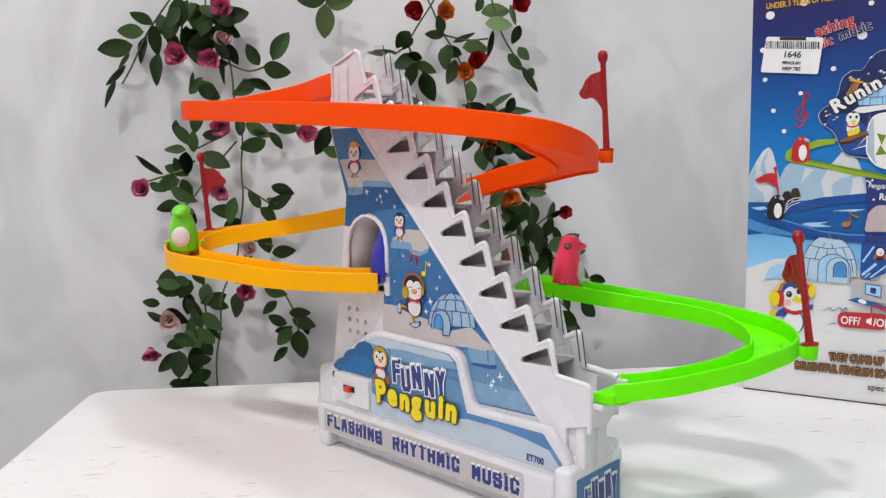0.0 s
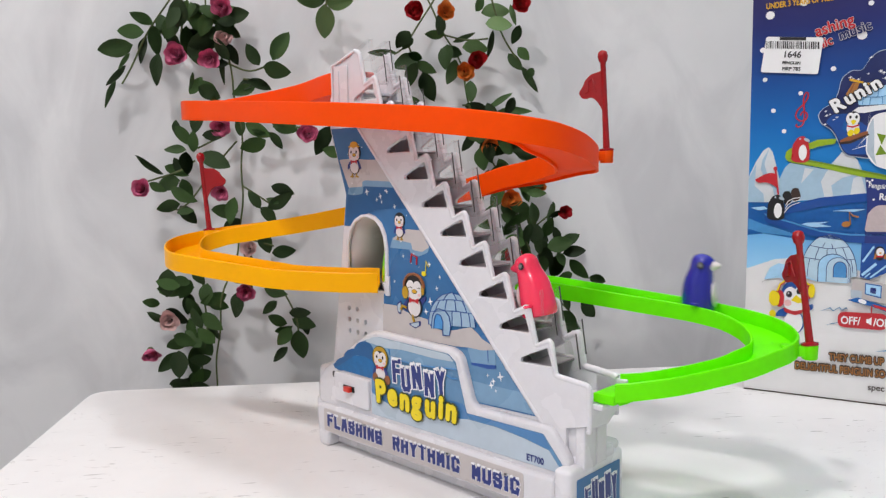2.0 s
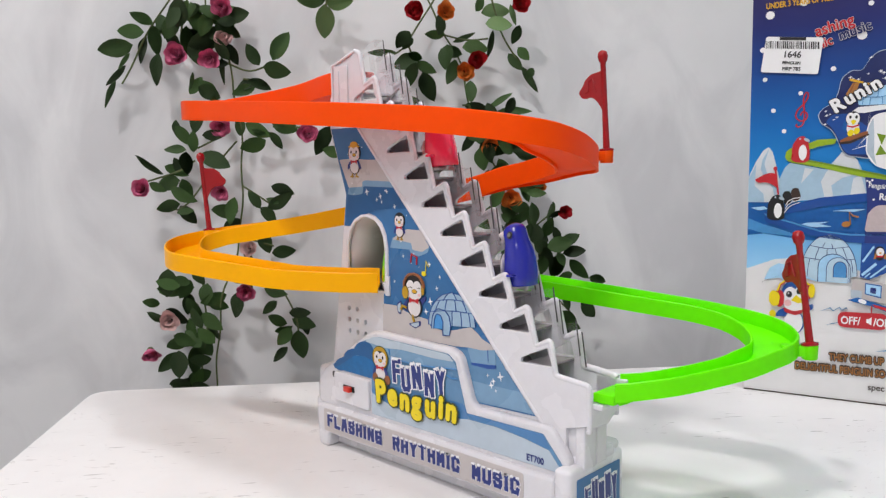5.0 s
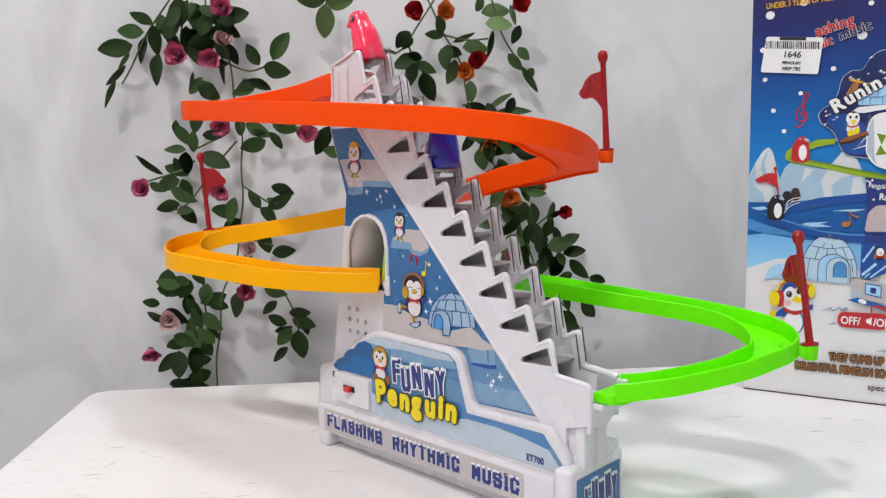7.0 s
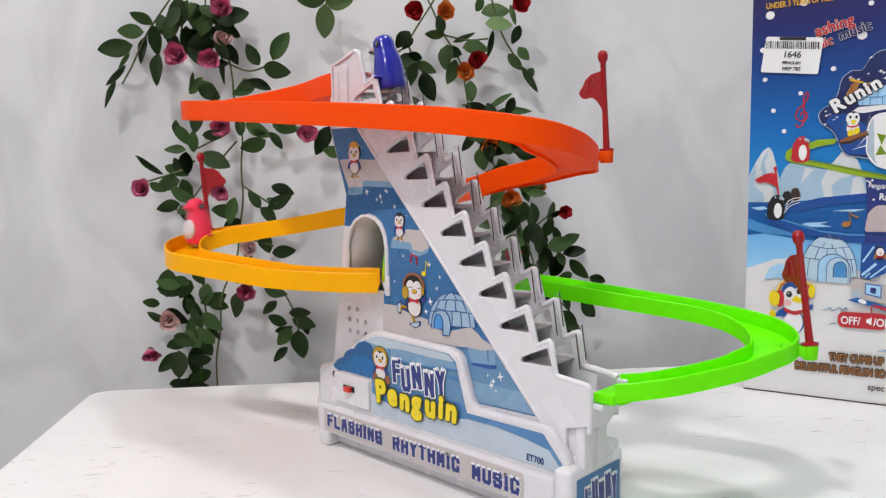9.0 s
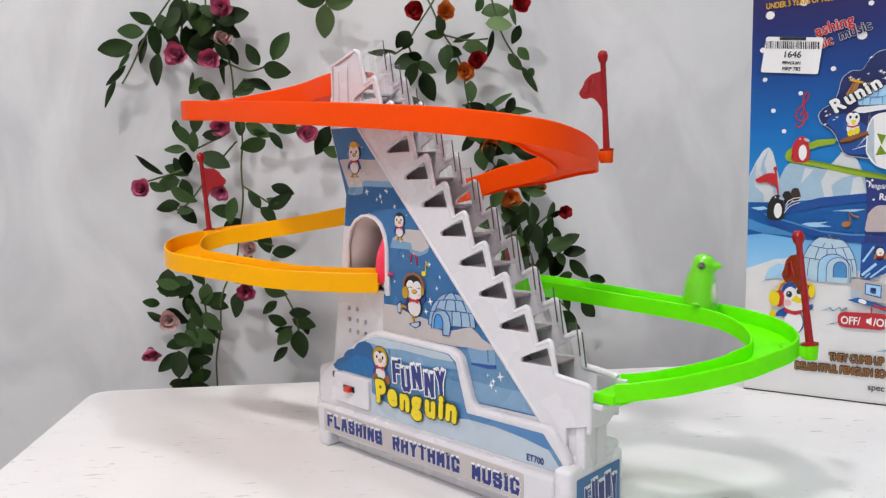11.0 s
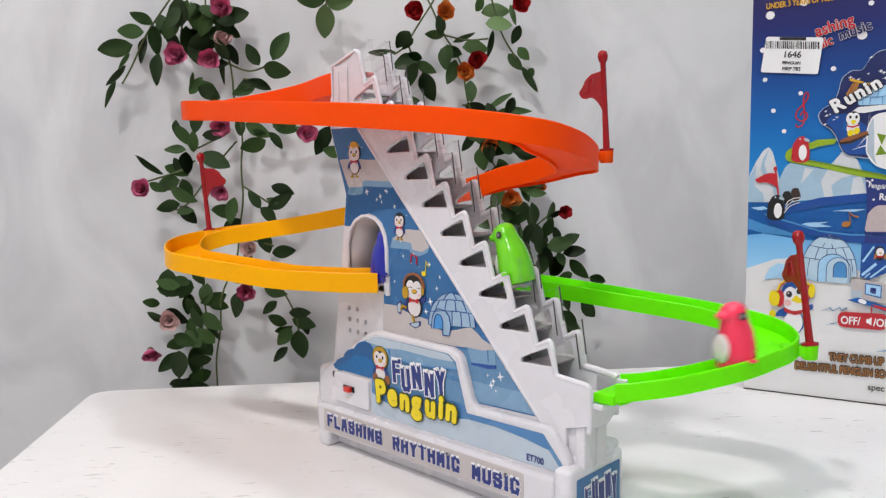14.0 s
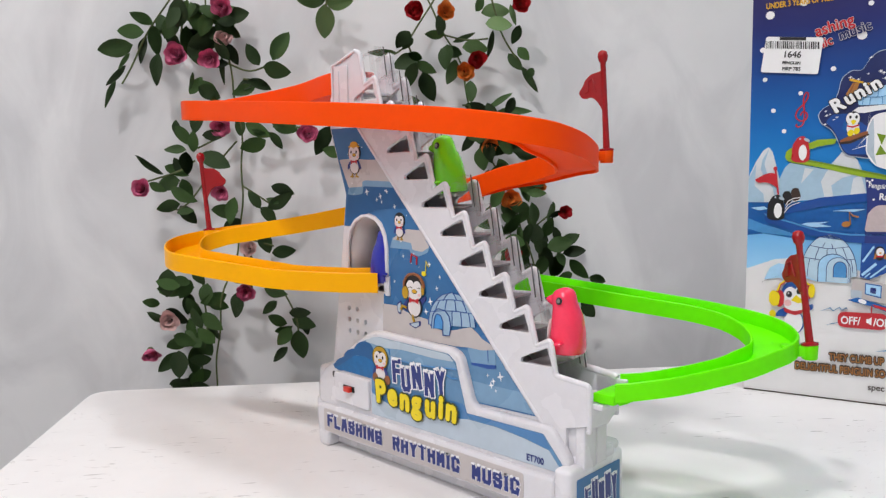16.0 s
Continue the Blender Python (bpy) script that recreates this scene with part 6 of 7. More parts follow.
SEPALS = lathe([(0.05, -0.34), (0.22, -0.24), (0.34, -0.02), (0.30, 0.02)], 10)
SEPALS.materials.append(STEM)
rng_leaf = random.Random(11)


def add_leaf(vine, u, z, turn, long, shape=None, filler=True):
    """One leaf on the wall side: (u, z) is its middle, turn the way its tip points."""
    a = radians(turn)
    filler = filler and rng_leaf.random() < 0.4
    shape = shape or rng_leaf.choice(LEAF_SHAPES)
    off = WALL_D - rng_leaf.uniform(0.016, 0.042)
    m = Matrix.Translation((u - 0.5 * long * math.cos(a), off, z - 0.5 * long * math.sin(a))) @ UPRIGHT @ Matrix.Rotation(a, 4, "Z")
    m = m @ pose(0, 0, 0, rng_leaf.uniform(-38, 38), rng_leaf.uniform(-22, 16), 0) @ Matrix.Scale(long * 1.02, 4)
    part("leaf", shape, None, vine, m=m)
    if shape in LEAF_SHAPES and filler:
        add_leaf(vine, u + rng_leaf.uniform(-0.022, 0.022), z + rng_leaf.uniform(-0.02, 0.02), turn + rng_leaf.uniform(-120, 120), long * rng_leaf.uniform(0.6, 0.85), None, False)


def add_rose(vine, u, z, r, petal, tilt=0, turn=0):
    """A silk rose: whorls of petals round a tight heart, on a green cup."""
    m = Matrix.Translation((u, WALL_D - 0.034, z)) @ pose(0, 0, 0, 78 + tilt, turn, 0) @ Matrix.Scale(r * 1.05, 4)
    rose = part("rose", SEPALS, None, vine, m=m)
    for ring, (count, out, lean, size) in enumerate(((3, 0.10, 2, 0.74), (5, 0.26, 8, 0.84), (5, 0.42, 17, 0.90), (6, 0.54, 30, 0.86))):
        for i in range(count):
            a = 2 * math.pi * (i + 0.5 * ring) / count + rng_leaf.uniform(-0.25, 0.25)
            place = Matrix.Rotation(a, 4, "Z") @ Matrix.Translation((out * 0.55, 0, 0)) @ Matrix.Rotation(radians(lean + rng_leaf.uniform(-10, 10)), 4, "Y")
            part("petal", PETALS[petal], None, rose, m=place @ Matrix.Scale(size * rng_leaf.uniform(0.9, 1.08), 4))


def add_stem(vine, points, r=0.0010):
    line = spline([(u, WALL_D - 0.022 - 0.006 * math.sin(40 * u + 25 * z), z) for u, z in points], 0.006)
    part("stem", tube([q + Vector((0.0012 * math.sin(90 * q.z + 3), 0, 0)) for q in line], r, resolution=2), STEM, vine, m=Matrix())


def garland(label):
    return thing("rose_garland", label, "artificial flowers", ROOM, "garlands on the wall")


def build_pink_garland():
    vine = garland("garland of pink and blush silk roses with dark green leaves")
    for u, z, turn, long in ((0.059, 0.38, 150, 0.025), (0.042, 0.37, 175, 0.028), (0.028, 0.352, 190, 0.036), (0.051, 0.352, 245, 0.03), (0.069, 0.359, 270, 0.03), (0.076, 0.375, 280, 0.024), (0.071, 0.329, 255, 0.033), (0.096, 0.386, 80, 0.031), (0.11, 0.383, 100, 0.03), (0.083, 0.361, 300, 0.025), (0.1, 0.36, 270, 0.029), (0.117, 0.358, 200, 0.033), (0.129, 0.386, 20, 0.03), (0.15, 0.386, 10, 0.027), (0.143, 0.369, -30, 0.03), (0.146, 0.345, -60, 0.025), (0.167, 0.344, 120, 0.025), (0.196, 0.352, 60, 0.033), (0.192, 0.327, -15, 0.029), (0.12, 0.311, 140, 0.023), (0.158, 0.314, 200, 0.021), (0.174, 0.313, -20, 0.025), (0.092, 0.262, -55, 0.025), (0.104, 0.277, -100, 0.025),):
        add_leaf(vine, u, z, turn, long)
    for u, z, turn, long in ((0.083, 0.248, 175, 0.023), (0.095, 0.233, -95, 0.025), (0.081, 0.226, -20, 0.027), (0.072, 0.213, 190, 0.027), (0.125, 0.236, -20, 0.033), (0.168, 0.267, -30, 0.029), (0.164, 0.251, 200, 0.029), (0.186, 0.256, -50, 0.023), (0.197, 0.271, -20, 0.029), (0.235, 0.255, -120, 0.035), (0.09, 0.2, -30, 0.031), (0.104, 0.389, 200, 0.027), (0.121, 0.375, 250, 0.027), (0.112, 0.366, 300, 0.027), (0.138, 0.378, 150, 0.024),):
        add_leaf(vine, u, z, turn, long)
    for u, z, turn, long in ((0.074, 0.189, 190, 0.025), (0.091, 0.179, -50, 0.025), (0.129, 0.182, 180, 0.031), (0.162, 0.194, 120, 0.023), (0.19, 0.192, 25, 0.031), (0.176, 0.177, -45, 0.023), (0.17, 0.147, -70, 0.027), (0.191, 0.138, 5, 0.025), (0.146, 0.111, 200, 0.028), (0.139, 0.081, -110, 0.031), (0.181, 0.095, -20, 0.025), (0.151, 0.096, -90, 0.021), (0.071, 0.108, 165, 0.025), (0.069, 0.099, 190, 0.023), (0.086, 0.1, -120, 0.023), (0.099, 0.113, -60, 0.023), (0.094, 0.079, -60, 0.028), (0.118, 0.082, -20, 0.023), (0.114, 0.066, -40, 0.028), (0.111, 0.051, -70, 0.025), (0.052, 0.069, 155, 0.023), (0.076, 0.042, 20, 0.031), (0.065, 0.022, -140, 0.029), (0.091, 0.021, -90, 0.031),):
        add_leaf(vine, u, z, turn, long)
    for u, z, turn, long in ((0.101, 0.036, -60, 0.027), (0.093, 0.002, -160, 0.029), (0.102, -0.005, -20, 0.025), (0.075, -0.002, 190, 0.025), (0.181, 0.064, 160, 0.023), (0.205, 0.07, 0, 0.024), (0.208, 0.057, -20, 0.027), (0.188, 0.045, -130, 0.023), (0.204, 0.035, -85, 0.033), (0.173, 0.077, -140, 0.021), (0.09, 0.055, -80, 0.027), (0.107, 0.094, -100, 0.024), (0.137, 0.166, -140, 0.024),):
        add_leaf(vine, u, z, turn, long)
    for u, z, turn, long in ((0.038, 0.338, 235, 0.021), (0.027, 0.324, 230, 0.029), (0.018, 0.307, 245, 0.031), (0.054, 0.232, 150, 0.039), (0.133, 0.33, -90, 0.029), (0.106, 0.317, -100, 0.018),):
        add_leaf(vine, u, z, turn, long, SLIM_SHAPE)
    for u, z in ((0.110, 0.383), (0.119, 0.372), (0.102, 0.365), (0.085, 0.371), (0.133, 0.365), (0.112, 0.356), (0.097, 0.388), (0.128, 0.386), (0.142, 0.375), (0.091, 0.380), (0.137, 0.349), (0.108, 0.346), (0.106, 0.314), (0.121, 0.306), (0.156, 0.308), (0.128, 0.291), (0.069, 0.099), (0.087, 0.083), (0.075, 0.071), (0.098, 0.070), (0.091, 0.046), (0.107, 0.051), (0.078, 0.021), (0.095, 0.005), (0.114, 0.088), (0.083, 0.230), (0.101, 0.256), (0.092, 0.206), (0.139, 0.183), (0.125, 0.262), (0.081, -0.004), (0.069, 0.108)):
        add_leaf(vine, u, z, rng_leaf.uniform(0, 360), rng_leaf.uniform(0.021, 0.030), None, False)
    add_rose(vine, 0.091, 0.343, 0.0133, PETAL_PINK, 5, -10)
    add_rose(vine, 0.124, 0.341, 0.0121, PETAL_PINK, 30, 10)
    add_rose(vine, 0.138, 0.356, 0.0121, PETAL_BLUSH, -20, 20)
    add_rose(vine, 0.138, 0.392, 0.0121, PETAL_PINK, 20, 0)
    add_rose(vine, 0.132, 0.272, 0.0121, PETAL_PINK, 35, 0)
    add_rose(vine, 0.222, 0.262, 0.0121, PETAL_PINK, 10, 25)
    add_rose(vine, 0.049, 0.207, 0.0115, PETAL_PINK, 5, -30)
    add_rose(vine, 0.129, 0.204, 0.0109, PETAL_PINK, 30, 15)
    add_rose(vine, 0.155, 0.142, 0.0109, PETAL_BLUSH, 0, 10)
    add_rose(vine, 0.15, 0.098, 0.0121, PETAL_PINK, 30, 10)
    add_rose(vine, 0.07, 0.068, 0.0127, PETAL_BLUSH, 10, -20)
    add_rose(vine, 0.047, 0.036, 0.0115, PETAL_PINK, 60, -15)
    add_stem(vine, [(0.134, 0.417), (0.137, 0.366), (0.145, 0.314), (0.15, 0.256), (0.147, 0.196), (0.142, 0.142), (0.125, 0.094), (0.116, 0.045), (0.11, -0.018)])
    add_stem(vine, [(0.091, 0.411), (0.066, 0.378), (0.043, 0.341), (0.031, 0.315)])
    add_stem(vine, [(0.139, 0.336), (0.162, 0.328), (0.188, 0.338)])
    add_stem(vine, [(0.103, 0.249), (0.136, 0.265)])
    add_stem(vine, [(0.053, 0.215), (0.087, 0.226), (0.105, 0.239)])
    add_stem(vine, [(0.1, 0.143), (0.104, 0.07), (0.094, -0.017)])
    add_stem(vine, [(0.176, 0.117), (0.196, 0.076), (0.202, 0.044)])
    add_stem(vine, [(0.103, 0.411), (0.095, 0.366), (0.093, 0.352)])
    add_stem(vine, [(0.119, 0.406), (0.123, 0.346)])
    add_stem(vine, [(0.144, 0.256), (0.091, 0.191), (0.073, 0.186)])
    add_stem(vine, [(0.155, 0.32), (0.178, 0.314)])
    add_stem(vine, [(0.183, 0.27), (0.218, 0.269)])
    add_stem(vine, [(0.148, 0.208), (0.179, 0.186)])
    add_stem(vine, [(0.145, 0.154), (0.183, 0.141)])


build_pink_garland()


def build_red_garland():
    vine = garland("garland of red and orange silk roses with green leaves")
    for u, z, turn, long in ((0.323, 0.359, 230, 0.024), (0.326, 0.336, 200, 0.029), (0.331, 0.322, -110, 0.027), (0.348, 0.331, -30, 0.024), (0.349, 0.31, -70, 0.033), (0.367, 0.339, -100, 0.028), (0.374, 0.324, -110, 0.027), (0.407, 0.398, 60, 0.021), (0.446, 0.365, -110, 0.021), (0.454, 0.345, -50, 0.018), (0.444, 0.336, -50, 0.023), (0.336, 0.342, 160, 0.016), (0.402, 0.288, 170, 0.025), (0.393, 0.303, -90, 0.024), (0.393, 0.252, -120, 0.027), (0.417, 0.242, -20, 0.028), (0.439, 0.251, 20, 0.027), (0.452, 0.238, -10, 0.027), (0.405, 0.232, -80, 0.025), (0.43, 0.221, -60, 0.027), (0.412, 0.258, 30, 0.024), (0.458, 0.225, 70, 0.024), (0.445, 0.244, 160, 0.024), (0.423, 0.19, -120, 0.027),):
        add_leaf(vine, u, z, turn, long)
    for u, z, turn, long in ((0.401, 0.191, -90, 0.024),):
        add_leaf(vine, u, z, turn, long)
    for u, z, turn, long in ((0.454, 0.196, -60, 0.025), (0.461, 0.171, -80, 0.028), (0.464, 0.149, -70, 0.028), (0.483, 0.173, -100, 0.023), (0.448, 0.168, -150, 0.025), (0.438, 0.159, -120, 0.028), (0.454, 0.14, -100, 0.025), (0.473, 0.133, -40, 0.028), (0.489, 0.139, 15, 0.028), (0.501, 0.143, 30, 0.024), (0.506, 0.13, 10, 0.025), (0.512, 0.109, -50, 0.029), (0.489, 0.113, -90, 0.025), (0.47, 0.114, -120, 0.025), (0.499, 0.055, -30, 0.025), (0.525, 0.062, -45, 0.027), (0.506, 0.045, -20, 0.025), (0.416, 0.169, -90, 0.025), (0.426, 0.147, -110, 0.025), (0.435, 0.177, -60, 0.024), (0.441, 0.143, -20, 0.025), (0.467, 0.095, -70, 0.028), (0.476, 0.075, -100, 0.027), (0.492, 0.088, -30, 0.025),):
        add_leaf(vine, u, z, turn, long)
    for u, z, turn, long in ((0.451, 0.114, -110, 0.025), (0.499, 0.036, -70, 0.021), (0.411, 0.209, -100, 0.024), (0.461, 0.208, -30, 0.024), (0.432, 0.121, -90, 0.027), (0.481, 0.155, 60, 0.024),):
        add_leaf(vine, u, z, turn, long)
    for u, z, turn, long in ((0.3, 0.345, 180, 0.031), (0.391, 0.363, 20, 0.029), (0.417, 0.354, -100, 0.029), (0.461, 0.318, -60, 0.033), (0.427, 0.295, 35, 0.031), (0.444, 0.284, 0, 0.037), (0.44, 0.383, -80, 0.024),):
        add_leaf(vine, u, z, turn, long, SLIM_SHAPE)
    for u, z, turn, long in ((0.23, 0.398, 180, 0.029), (0.258, 0.398, 0, 0.029), (0.242, 0.379, -90, 0.035), (0.4, 0.35, 0, 0.029), (0.425, 0.391, 10, 0.033), (0.425, 0.374, 0, 0.029),):
        add_leaf(vine, u, z, turn, long, PALE_SHAPE)
    for u, z in ((0.416, 0.279), (0.436, 0.288), (0.412, 0.239), (0.430, 0.244), (0.454, 0.236), (0.405, 0.258), (0.438, 0.159), (0.454, 0.151), (0.463, 0.169), (0.474, 0.145), (0.454, 0.126), (0.489, 0.113), (0.445, 0.180), (0.476, 0.123), (0.438, 0.134), (0.466, 0.108), (0.423, 0.221), (0.364, 0.377), (0.376, 0.348), (0.358, 0.365), (0.454, 0.202)):
        add_leaf(vine, u, z, rng_leaf.uniform(0, 360), rng_leaf.uniform(0.020, 0.028), None, False)
    add_rose(vine, 0.335, 0.389, 0.0121, PETAL_RED, 20, -15)
    add_rose(vine, 0.369, 0.387, 0.0109, PETAL_ORANGE, 10, 10)
    add_rose(vine, 0.448, 0.395, 0.0109, PETAL_RED, 20, 15)
    add_rose(vine, 0.401, 0.339, 0.0115, PETAL_RED, 25, 10)
    add_rose(vine, 0.388, 0.325, 0.0115, PETAL_ORANGE, 15, 0)
    add_rose(vine, 0.414, 0.249, 0.0109, PETAL_ORANGE, 30, 0)
    add_rose(vine, 0.436, 0.19, 0.0127, PETAL_ORANGE, 20, 0)
    add_rose(vine, 0.47, 0.203, 0.0072, PETAL_ORANGE, 30, 20)
    add_rose(vine, 0.496, 0.173, 0.0091, PETAL_RED, 10, 10)
    add_rose(vine, 0.438, 0.126, 0.0121, PETAL_RED, 10, 0)
    add_stem(vine, [(0.344, 0.415), (0.37, 0.366), (0.385, 0.336), (0.405, 0.258), (0.436, 0.202), (0.454, 0.146), (0.474, 0.076)])
    add_stem(vine, [(0.414, 0.412), (0.431, 0.365), (0.446, 0.336)])
    add_stem(vine, [(0.359, 0.406), (0.329, 0.357), (0.309, 0.342)])
    add_stem(vine, [(0.329, 0.357), (0.339, 0.324)])
    add_stem(vine, [(0.37, 0.366), (0.394, 0.36), (0.419, 0.361)])
    add_stem(vine, [(0.244, 0.418), (0.243, 0.394)])
    add_stem(vine, [(0.385, 0.33), (0.376, 0.342)])
    add_stem(vine, [(0.424, 0.288), (0.402, 0.291), (0.384, 0.291)])
    add_stem(vine, [(0.454, 0.146), (0.492, 0.132)])
    add_stem(vine, [(0.454, 0.146), (0.489, 0.173)])
    add_stem(vine, [(0.436, 0.196), (0.417, 0.221)])
    add_stem(vine, [(0.474, 0.095), (0.508, 0.055)])


build_red_garland()


# ---- what moves ----
COURSE = [*ORANGE_LINE, *YELLOW_LINE[1:], *TUNNEL_LINE[1:], *GREEN_LINE[1:]]
COURSE_S = [0.0]
for here, there in zip(COURSE, COURSE[1:]):
    COURSE_S.append(COURSE_S[-1] + (there - here).length)


def on_course(s):
    """The pose of a racer that stands s metres along the slides, facing down them."""
    s = min(max(s, 0.0), COURSE_S[-1] - 0.0001)
    i = max(j for j, v in enumerate(COURSE_S) if v <= s)
    i = min(i, len(COURSE) - 2)
    t = (s - COURSE_S[i]) / max(COURSE_S[i + 1] - COURSE_S[i], 1e-6)
    q = COURSE[i].lerp(COURSE[i + 1], t)
    a, b = COURSE[max(i - 3, 0)], COURSE[min(i + 4, len(COURSE) - 1)]
    return Matrix.Translation(q) @ Matrix.Rotation(math.atan2(b.y - a.y, b.x - a.x), 4, "Z")


def on_step(j, dx=0.0, dz=0.0, lean=0.0):
    """The pose of a racer on the j-th step from below, facing up the stairs."""
    return pose(0.2256 - STEP_X * j + dx, 0.0140, 0.1090 - STEP_Z * j + dz, 0, lean, 192)


def climb(arrivals, end):
    """Rows for a climb: it waits on each step, nods as the sheets pass, then is lifted to the next."""
    rows = []
    for (t, j), (t1, j1) in zip(arrivals, [*arrivals[1:], (end, None)]):
        rows.append((t, on_step(j, 0, 0, 0)))
        stay = t1 - t - (0.24 if j1 is not None else 0.0)
        nod = t + 0.21
        while nod < t + stay - 0.12:
            rows += [(nod, on_step(j, -0.002, 0.0020, 17)), (nod + 0.11, on_step(j, 0, 0, 1))]
            nod += 0.27
        if j1 is not None and j1 > j:
            rows += [(t1 - 0.21, on_step(j, -0.0010, 0.0015, 8)), (t1 - 0.14, on_step(j, -0.0040, 0.0120, 22)), (t1 - 0.07, on_step(j, -0.0110, 0.0215, 21))]
    return rows


def slide(rows):
    return [(t, on_course(s)) for t, s in rows]


ARCH_S = 1.284


def motions():
    # the clear sheets lift in turn
    beat = 0.545
    up = [(i * beat / 6, pose(0, 0, 0.0085 * max(0.0, math.sin(2 * math.pi * i / 6 + 0.6)))) for i in range(int(16.0 / beat * 6) + 1)]
    down = [(i * beat / 6, pose(0, 0, 0.0085 * max(0.0, -math.sin(2 * math.pi * i / 6 + 0.6)))) for i in range(int(16.0 / beat * 6) + 1)]
    walk(INNER_LIFTER, [*up, (16.0, up[-1][1])])
    walk(OUTER_LIFTER, [*down, (16.0, down[-1][1])])
    # pink: green slide, stairs, orange and yellow slides, tunnel, green slide, foot of the stairs
    rows = slide([(0.0, 1.421), (0.1, 1.443), (0.2, 1.469), (0.3, 1.496), (0.4, 1.522), (0.5, 1.550), (0.6, 1.576), (0.7, 1.602), (0.8, 1.637), (0.9, 1.686)])
    rows += [(1.0, on_step(-0.75, 0, 0, 0)), (1.1, on_step(-0.6, 0, 0.004, 10)), (1.2, on_step(0, 0.003, 0.004, 22))]
    rows += climb([(1.36, 0), (1.87, 1), (2.5, 2), (3.0, 3), (3.58, 4), (4.11, 5), (4.68, 6), (5.24, 7), (5.80, 8), (6.36, 9), (6.92, 10)], 7.0)
    rows += [(7.0, on_step(10, -0.004, 0.004, 14))]
    rows += slide([(7.1, 0.036), (7.2, 0.074), (7.3, 0.113), (7.4, 0.160), (7.5, 0.204), (7.6, 0.235), (7.7, 0.273), (7.8, 0.325), (7.9, 0.386), (8.0, 0.447), (8.1, 0.513), (8.2, 0.576), (8.3, 0.627), (8.4, 0.680), (8.5, 0.739), (8.6, 0.799), (8.7, 0.853), (8.8, 0.908), (8.9, 0.977), (9.0, 1.041), (9.1, 1.070), (9.2, 1.095), (9.27, 1.115), (9.37, 1.174), (9.47, 1.221), (9.57, 1.258), (9.67, 1.273), (9.77, ARCH_S + 0.004), (12.15, ARCH_S + 0.004), (12.4, 1.306), (12.7, 1.345), (12.9, 1.377), (13.0, 1.392), (13.1, 1.405), (13.2, 1.422), (13.3, 1.439), (13.4, 1.462), (13.5, 1.487), (13.6, 1.514), (13.7, 1.543), (13.8, 1.570), (13.9, 1.595), (14.0, 1.622), (14.1, 1.670), (14.2, 1.706)])
    rows += [(14.3, on_step(0, 0.004, 0.0, 4)), (14.4, on_step(0, 0.001, 0.004, 20)), (14.5, on_step(0, -0.001, 0, -14)), (14.7, on_step(0, 0, 0, -4)), (14.8, on_step(0, 0, 0.002, 12)), (14.9, on_step(0, 0, 0.001, 0)), (15.0, on_step(0, 0.0, 0.002, -16)), (15.1, on_step(0, 0.0, 0.001, 2)), (15.2, on_step(0, 0, 0, 4)), (15.3, on_step(0, 0, 0.003, 2)), (15.4, on_step(0, 0.001, 0.0, -36)), (15.5, on_step(0, -0.003, 0.003, -74)), (15.56, on_step(0, 0.0, 0.006, -20)), (15.62, on_step(0, 0.0, 0.004, 18)), (15.75, on_step(0, 0, 0.002, 10)), (15.9, on_step(0, 0.001, 0, 0)), (16.0, on_step(0, 0.001, 0, 0))]
    walk(PINK, rows)
    # blue: waits in the tunnel, green slide, stairs, orange and yellow slides, waits in the tunnel
    rows = slide([(0.0, ARCH_S), (0.62, ARCH_S), (0.9, 1.322), (1.2, 1.373), (1.4, 1.400), (1.6, 1.431), (1.7, 1.451), (1.8, 1.470), (1.9, 1.493), (2.0, 1.513), (2.1, 1.540), (2.2, 1.561), (2.3, 1.583), (2.4, 1.606), (2.5, 1.633), (2.6, 1.681), (2.7, 1.706)])
    rows += [(2.8, on_step(-0.4, 0, 0.004, 16)), (2.9, on_step(0, 0, 0.005, 22))]
    rows += climb([(3.1, 0), (4.10, 1), (4.74, 2), (5.30, 3), (5.88, 4), (6.45, 5), (7.0, 6), (7.58, 7), (8.15, 8), (8.76, 9), (9.25, 10)], 9.32)
    rows += [(9.32, on_step(10, -0.004, 0.004, 14))]
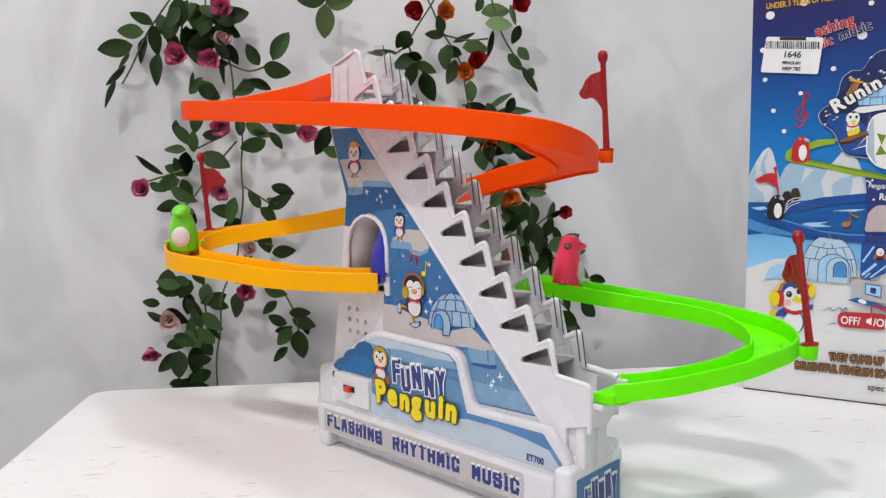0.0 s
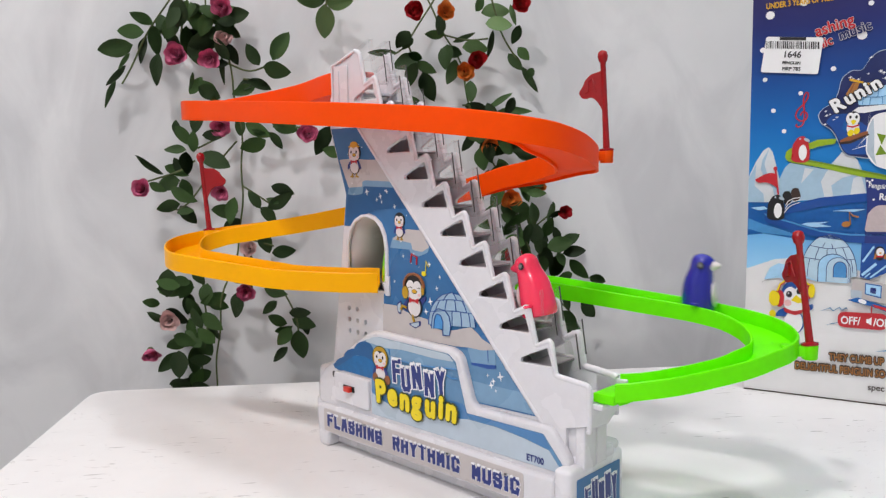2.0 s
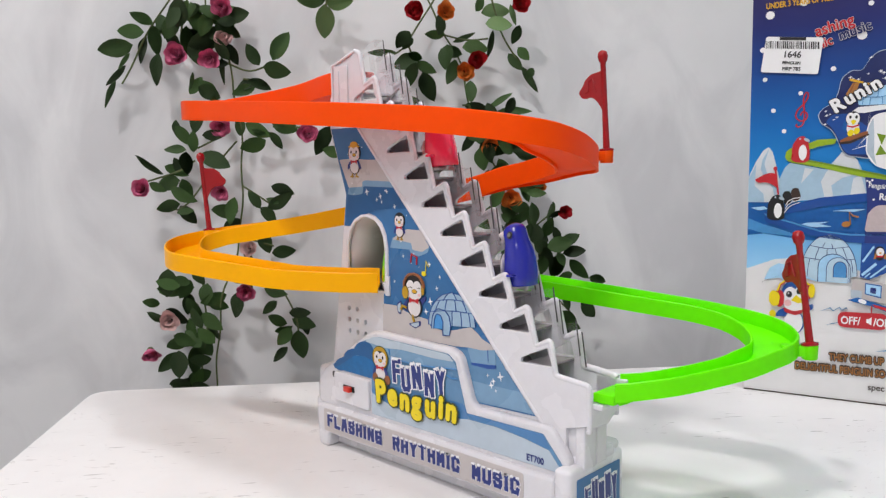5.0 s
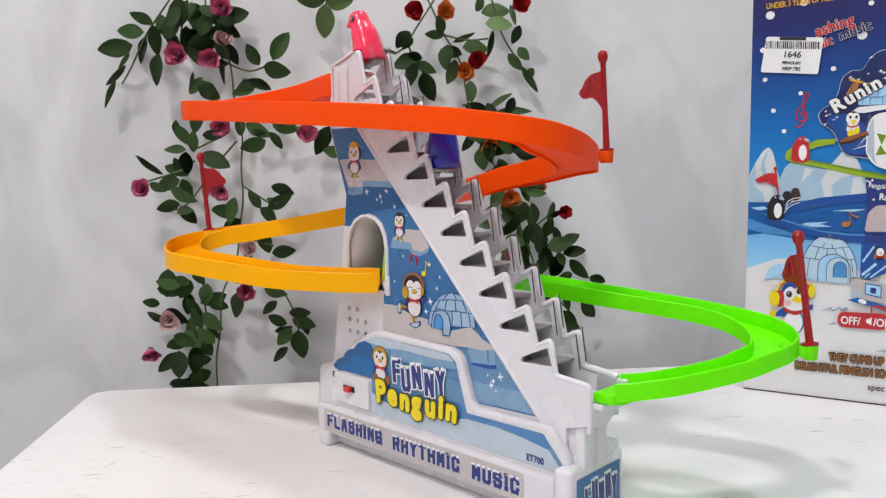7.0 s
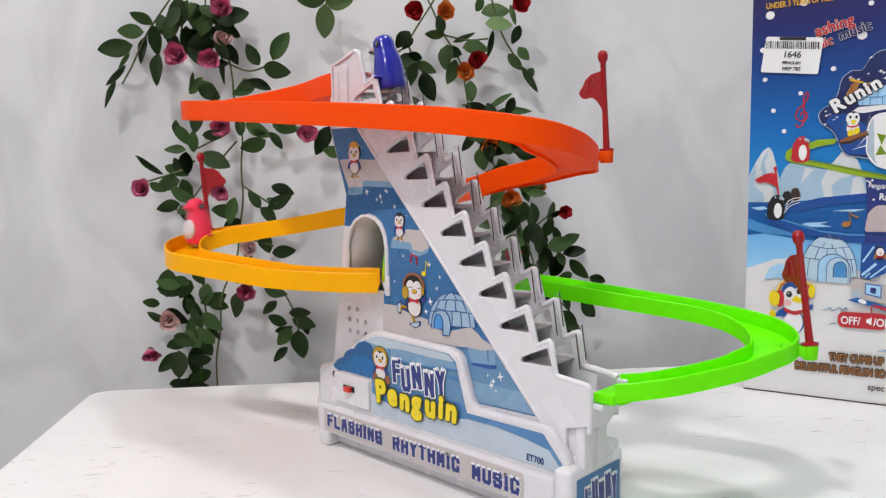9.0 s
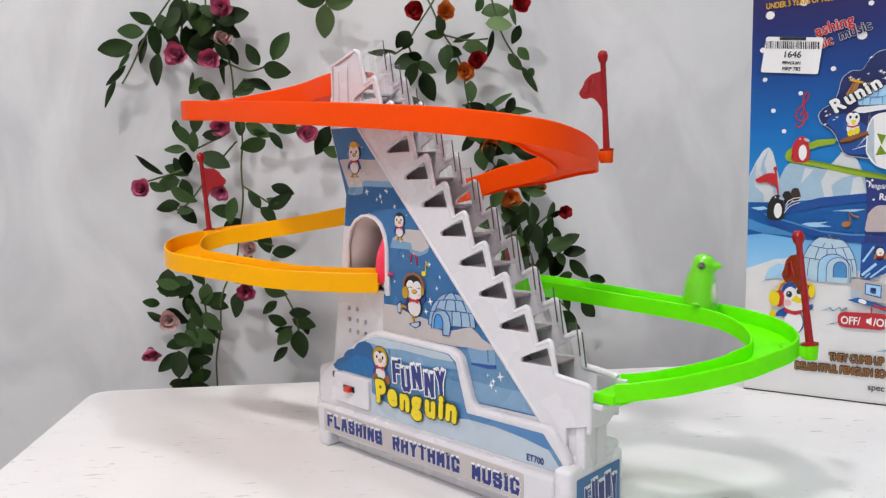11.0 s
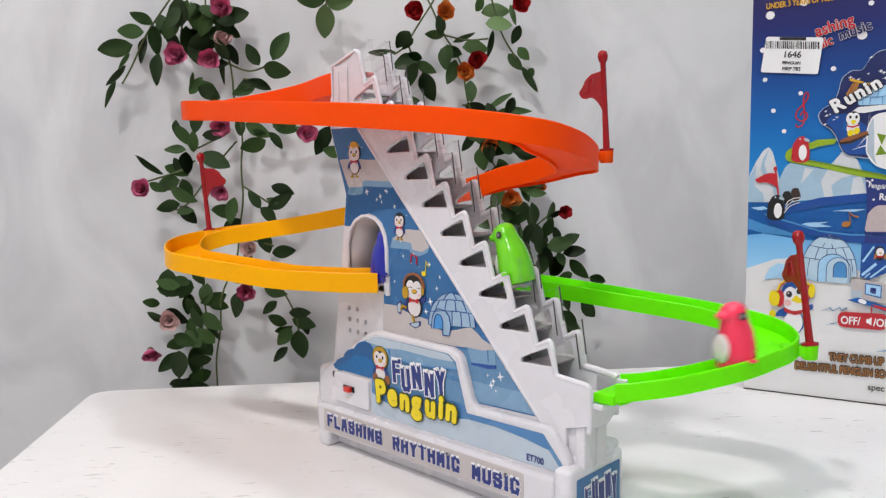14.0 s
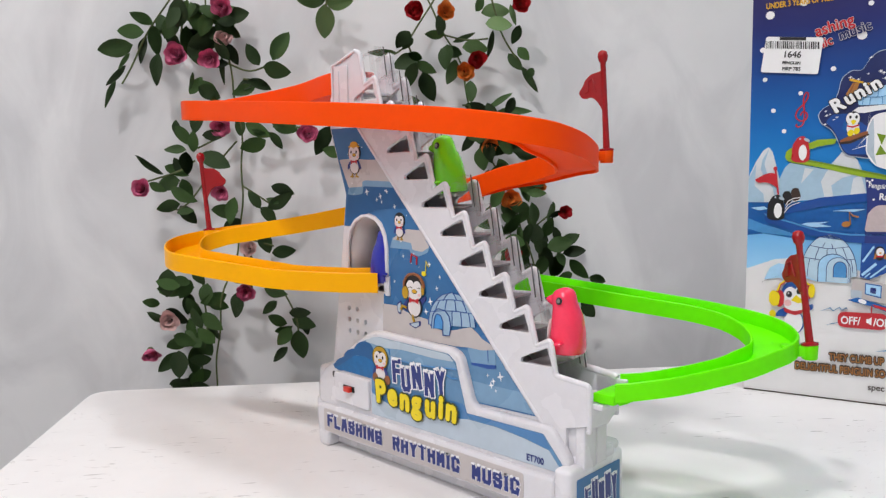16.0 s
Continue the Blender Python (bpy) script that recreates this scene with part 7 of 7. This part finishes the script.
    rows += slide([(9.42, 0.036), (9.52, 0.074), (9.62, 0.113), (9.72, 0.160), (9.82, 0.204), (9.92, 0.235), (10.02, 0.273), (10.12, 0.325), (10.22, 0.386), (10.32, 0.447), (10.42, 0.513), (10.52, 0.576), (10.62, 0.627), (10.72, 0.680), (10.82, 0.739), (10.92, 0.799), (11.02, 0.880), (11.12, 0.955), (11.2, 1.012), (11.3, 1.058), (11.4, 1.074), (11.5, 1.092), (11.6, 1.127), (11.7, 1.159), (11.8, 1.201), (11.9, 1.238), (12.0, 1.258), (12.1, 1.274), (12.2, ARCH_S), (16.0, ARCH_S)])
    walk(BLUE, rows)
    # lime: yellow slide, waits in the tunnel, green slide, stairs
    rows = slide([(0.0, 1.066), (0.1, 1.086), (0.2, 1.115), (0.3, 1.174), (0.4, 1.221), (0.5, 1.258), (0.6, 1.274), (0.7, ARCH_S + 0.009), (9.7, ARCH_S + 0.009), (10.0, 1.326), (10.3, 1.382), (10.6, 1.434), (10.8, 1.472), (11.0, 1.514), (11.1, 1.542), (11.2, 1.570), (11.3, 1.597), (11.4, 1.632), (11.5, 1.688), (11.6, 1.706), (11.85, 1.706)])
    rows += [(12.0, on_step(-0.3, 0, 0.003, 8)), (12.1, on_step(0, 0.001, 0.006, 22))]
    rows += [(12.22, on_step(0)), (12.31, on_step(0, 0, 0, 2)), (12.4, on_step(0, -0.002, 0.002, 17)), (12.5, on_step(0, 0, 0, 2)), (12.6, on_step(0, -0.006, 0.011, 3)), (12.7, on_step(0, -0.008, 0.0195, 9)), (12.8, on_step(0, -0.006, 0.017, 6))]
    rows += climb([(12.88, 0), (13.24, 1), (13.84, 2), (14.42, 3), (15.08, 4), (15.66, 5)], 15.8)
    rows += [(15.8, on_step(5, 0, 0, 2)), (15.9, on_step(5, -0.004, 0.003, 8)), (16.0, on_step(5, -0.010, 0.002, 6))]
    rows = [row for i, row in enumerate(rows) if i == 0 or row[0] > rows[i - 1][0] + 0.02]
    walk(LIME, rows)


motions()
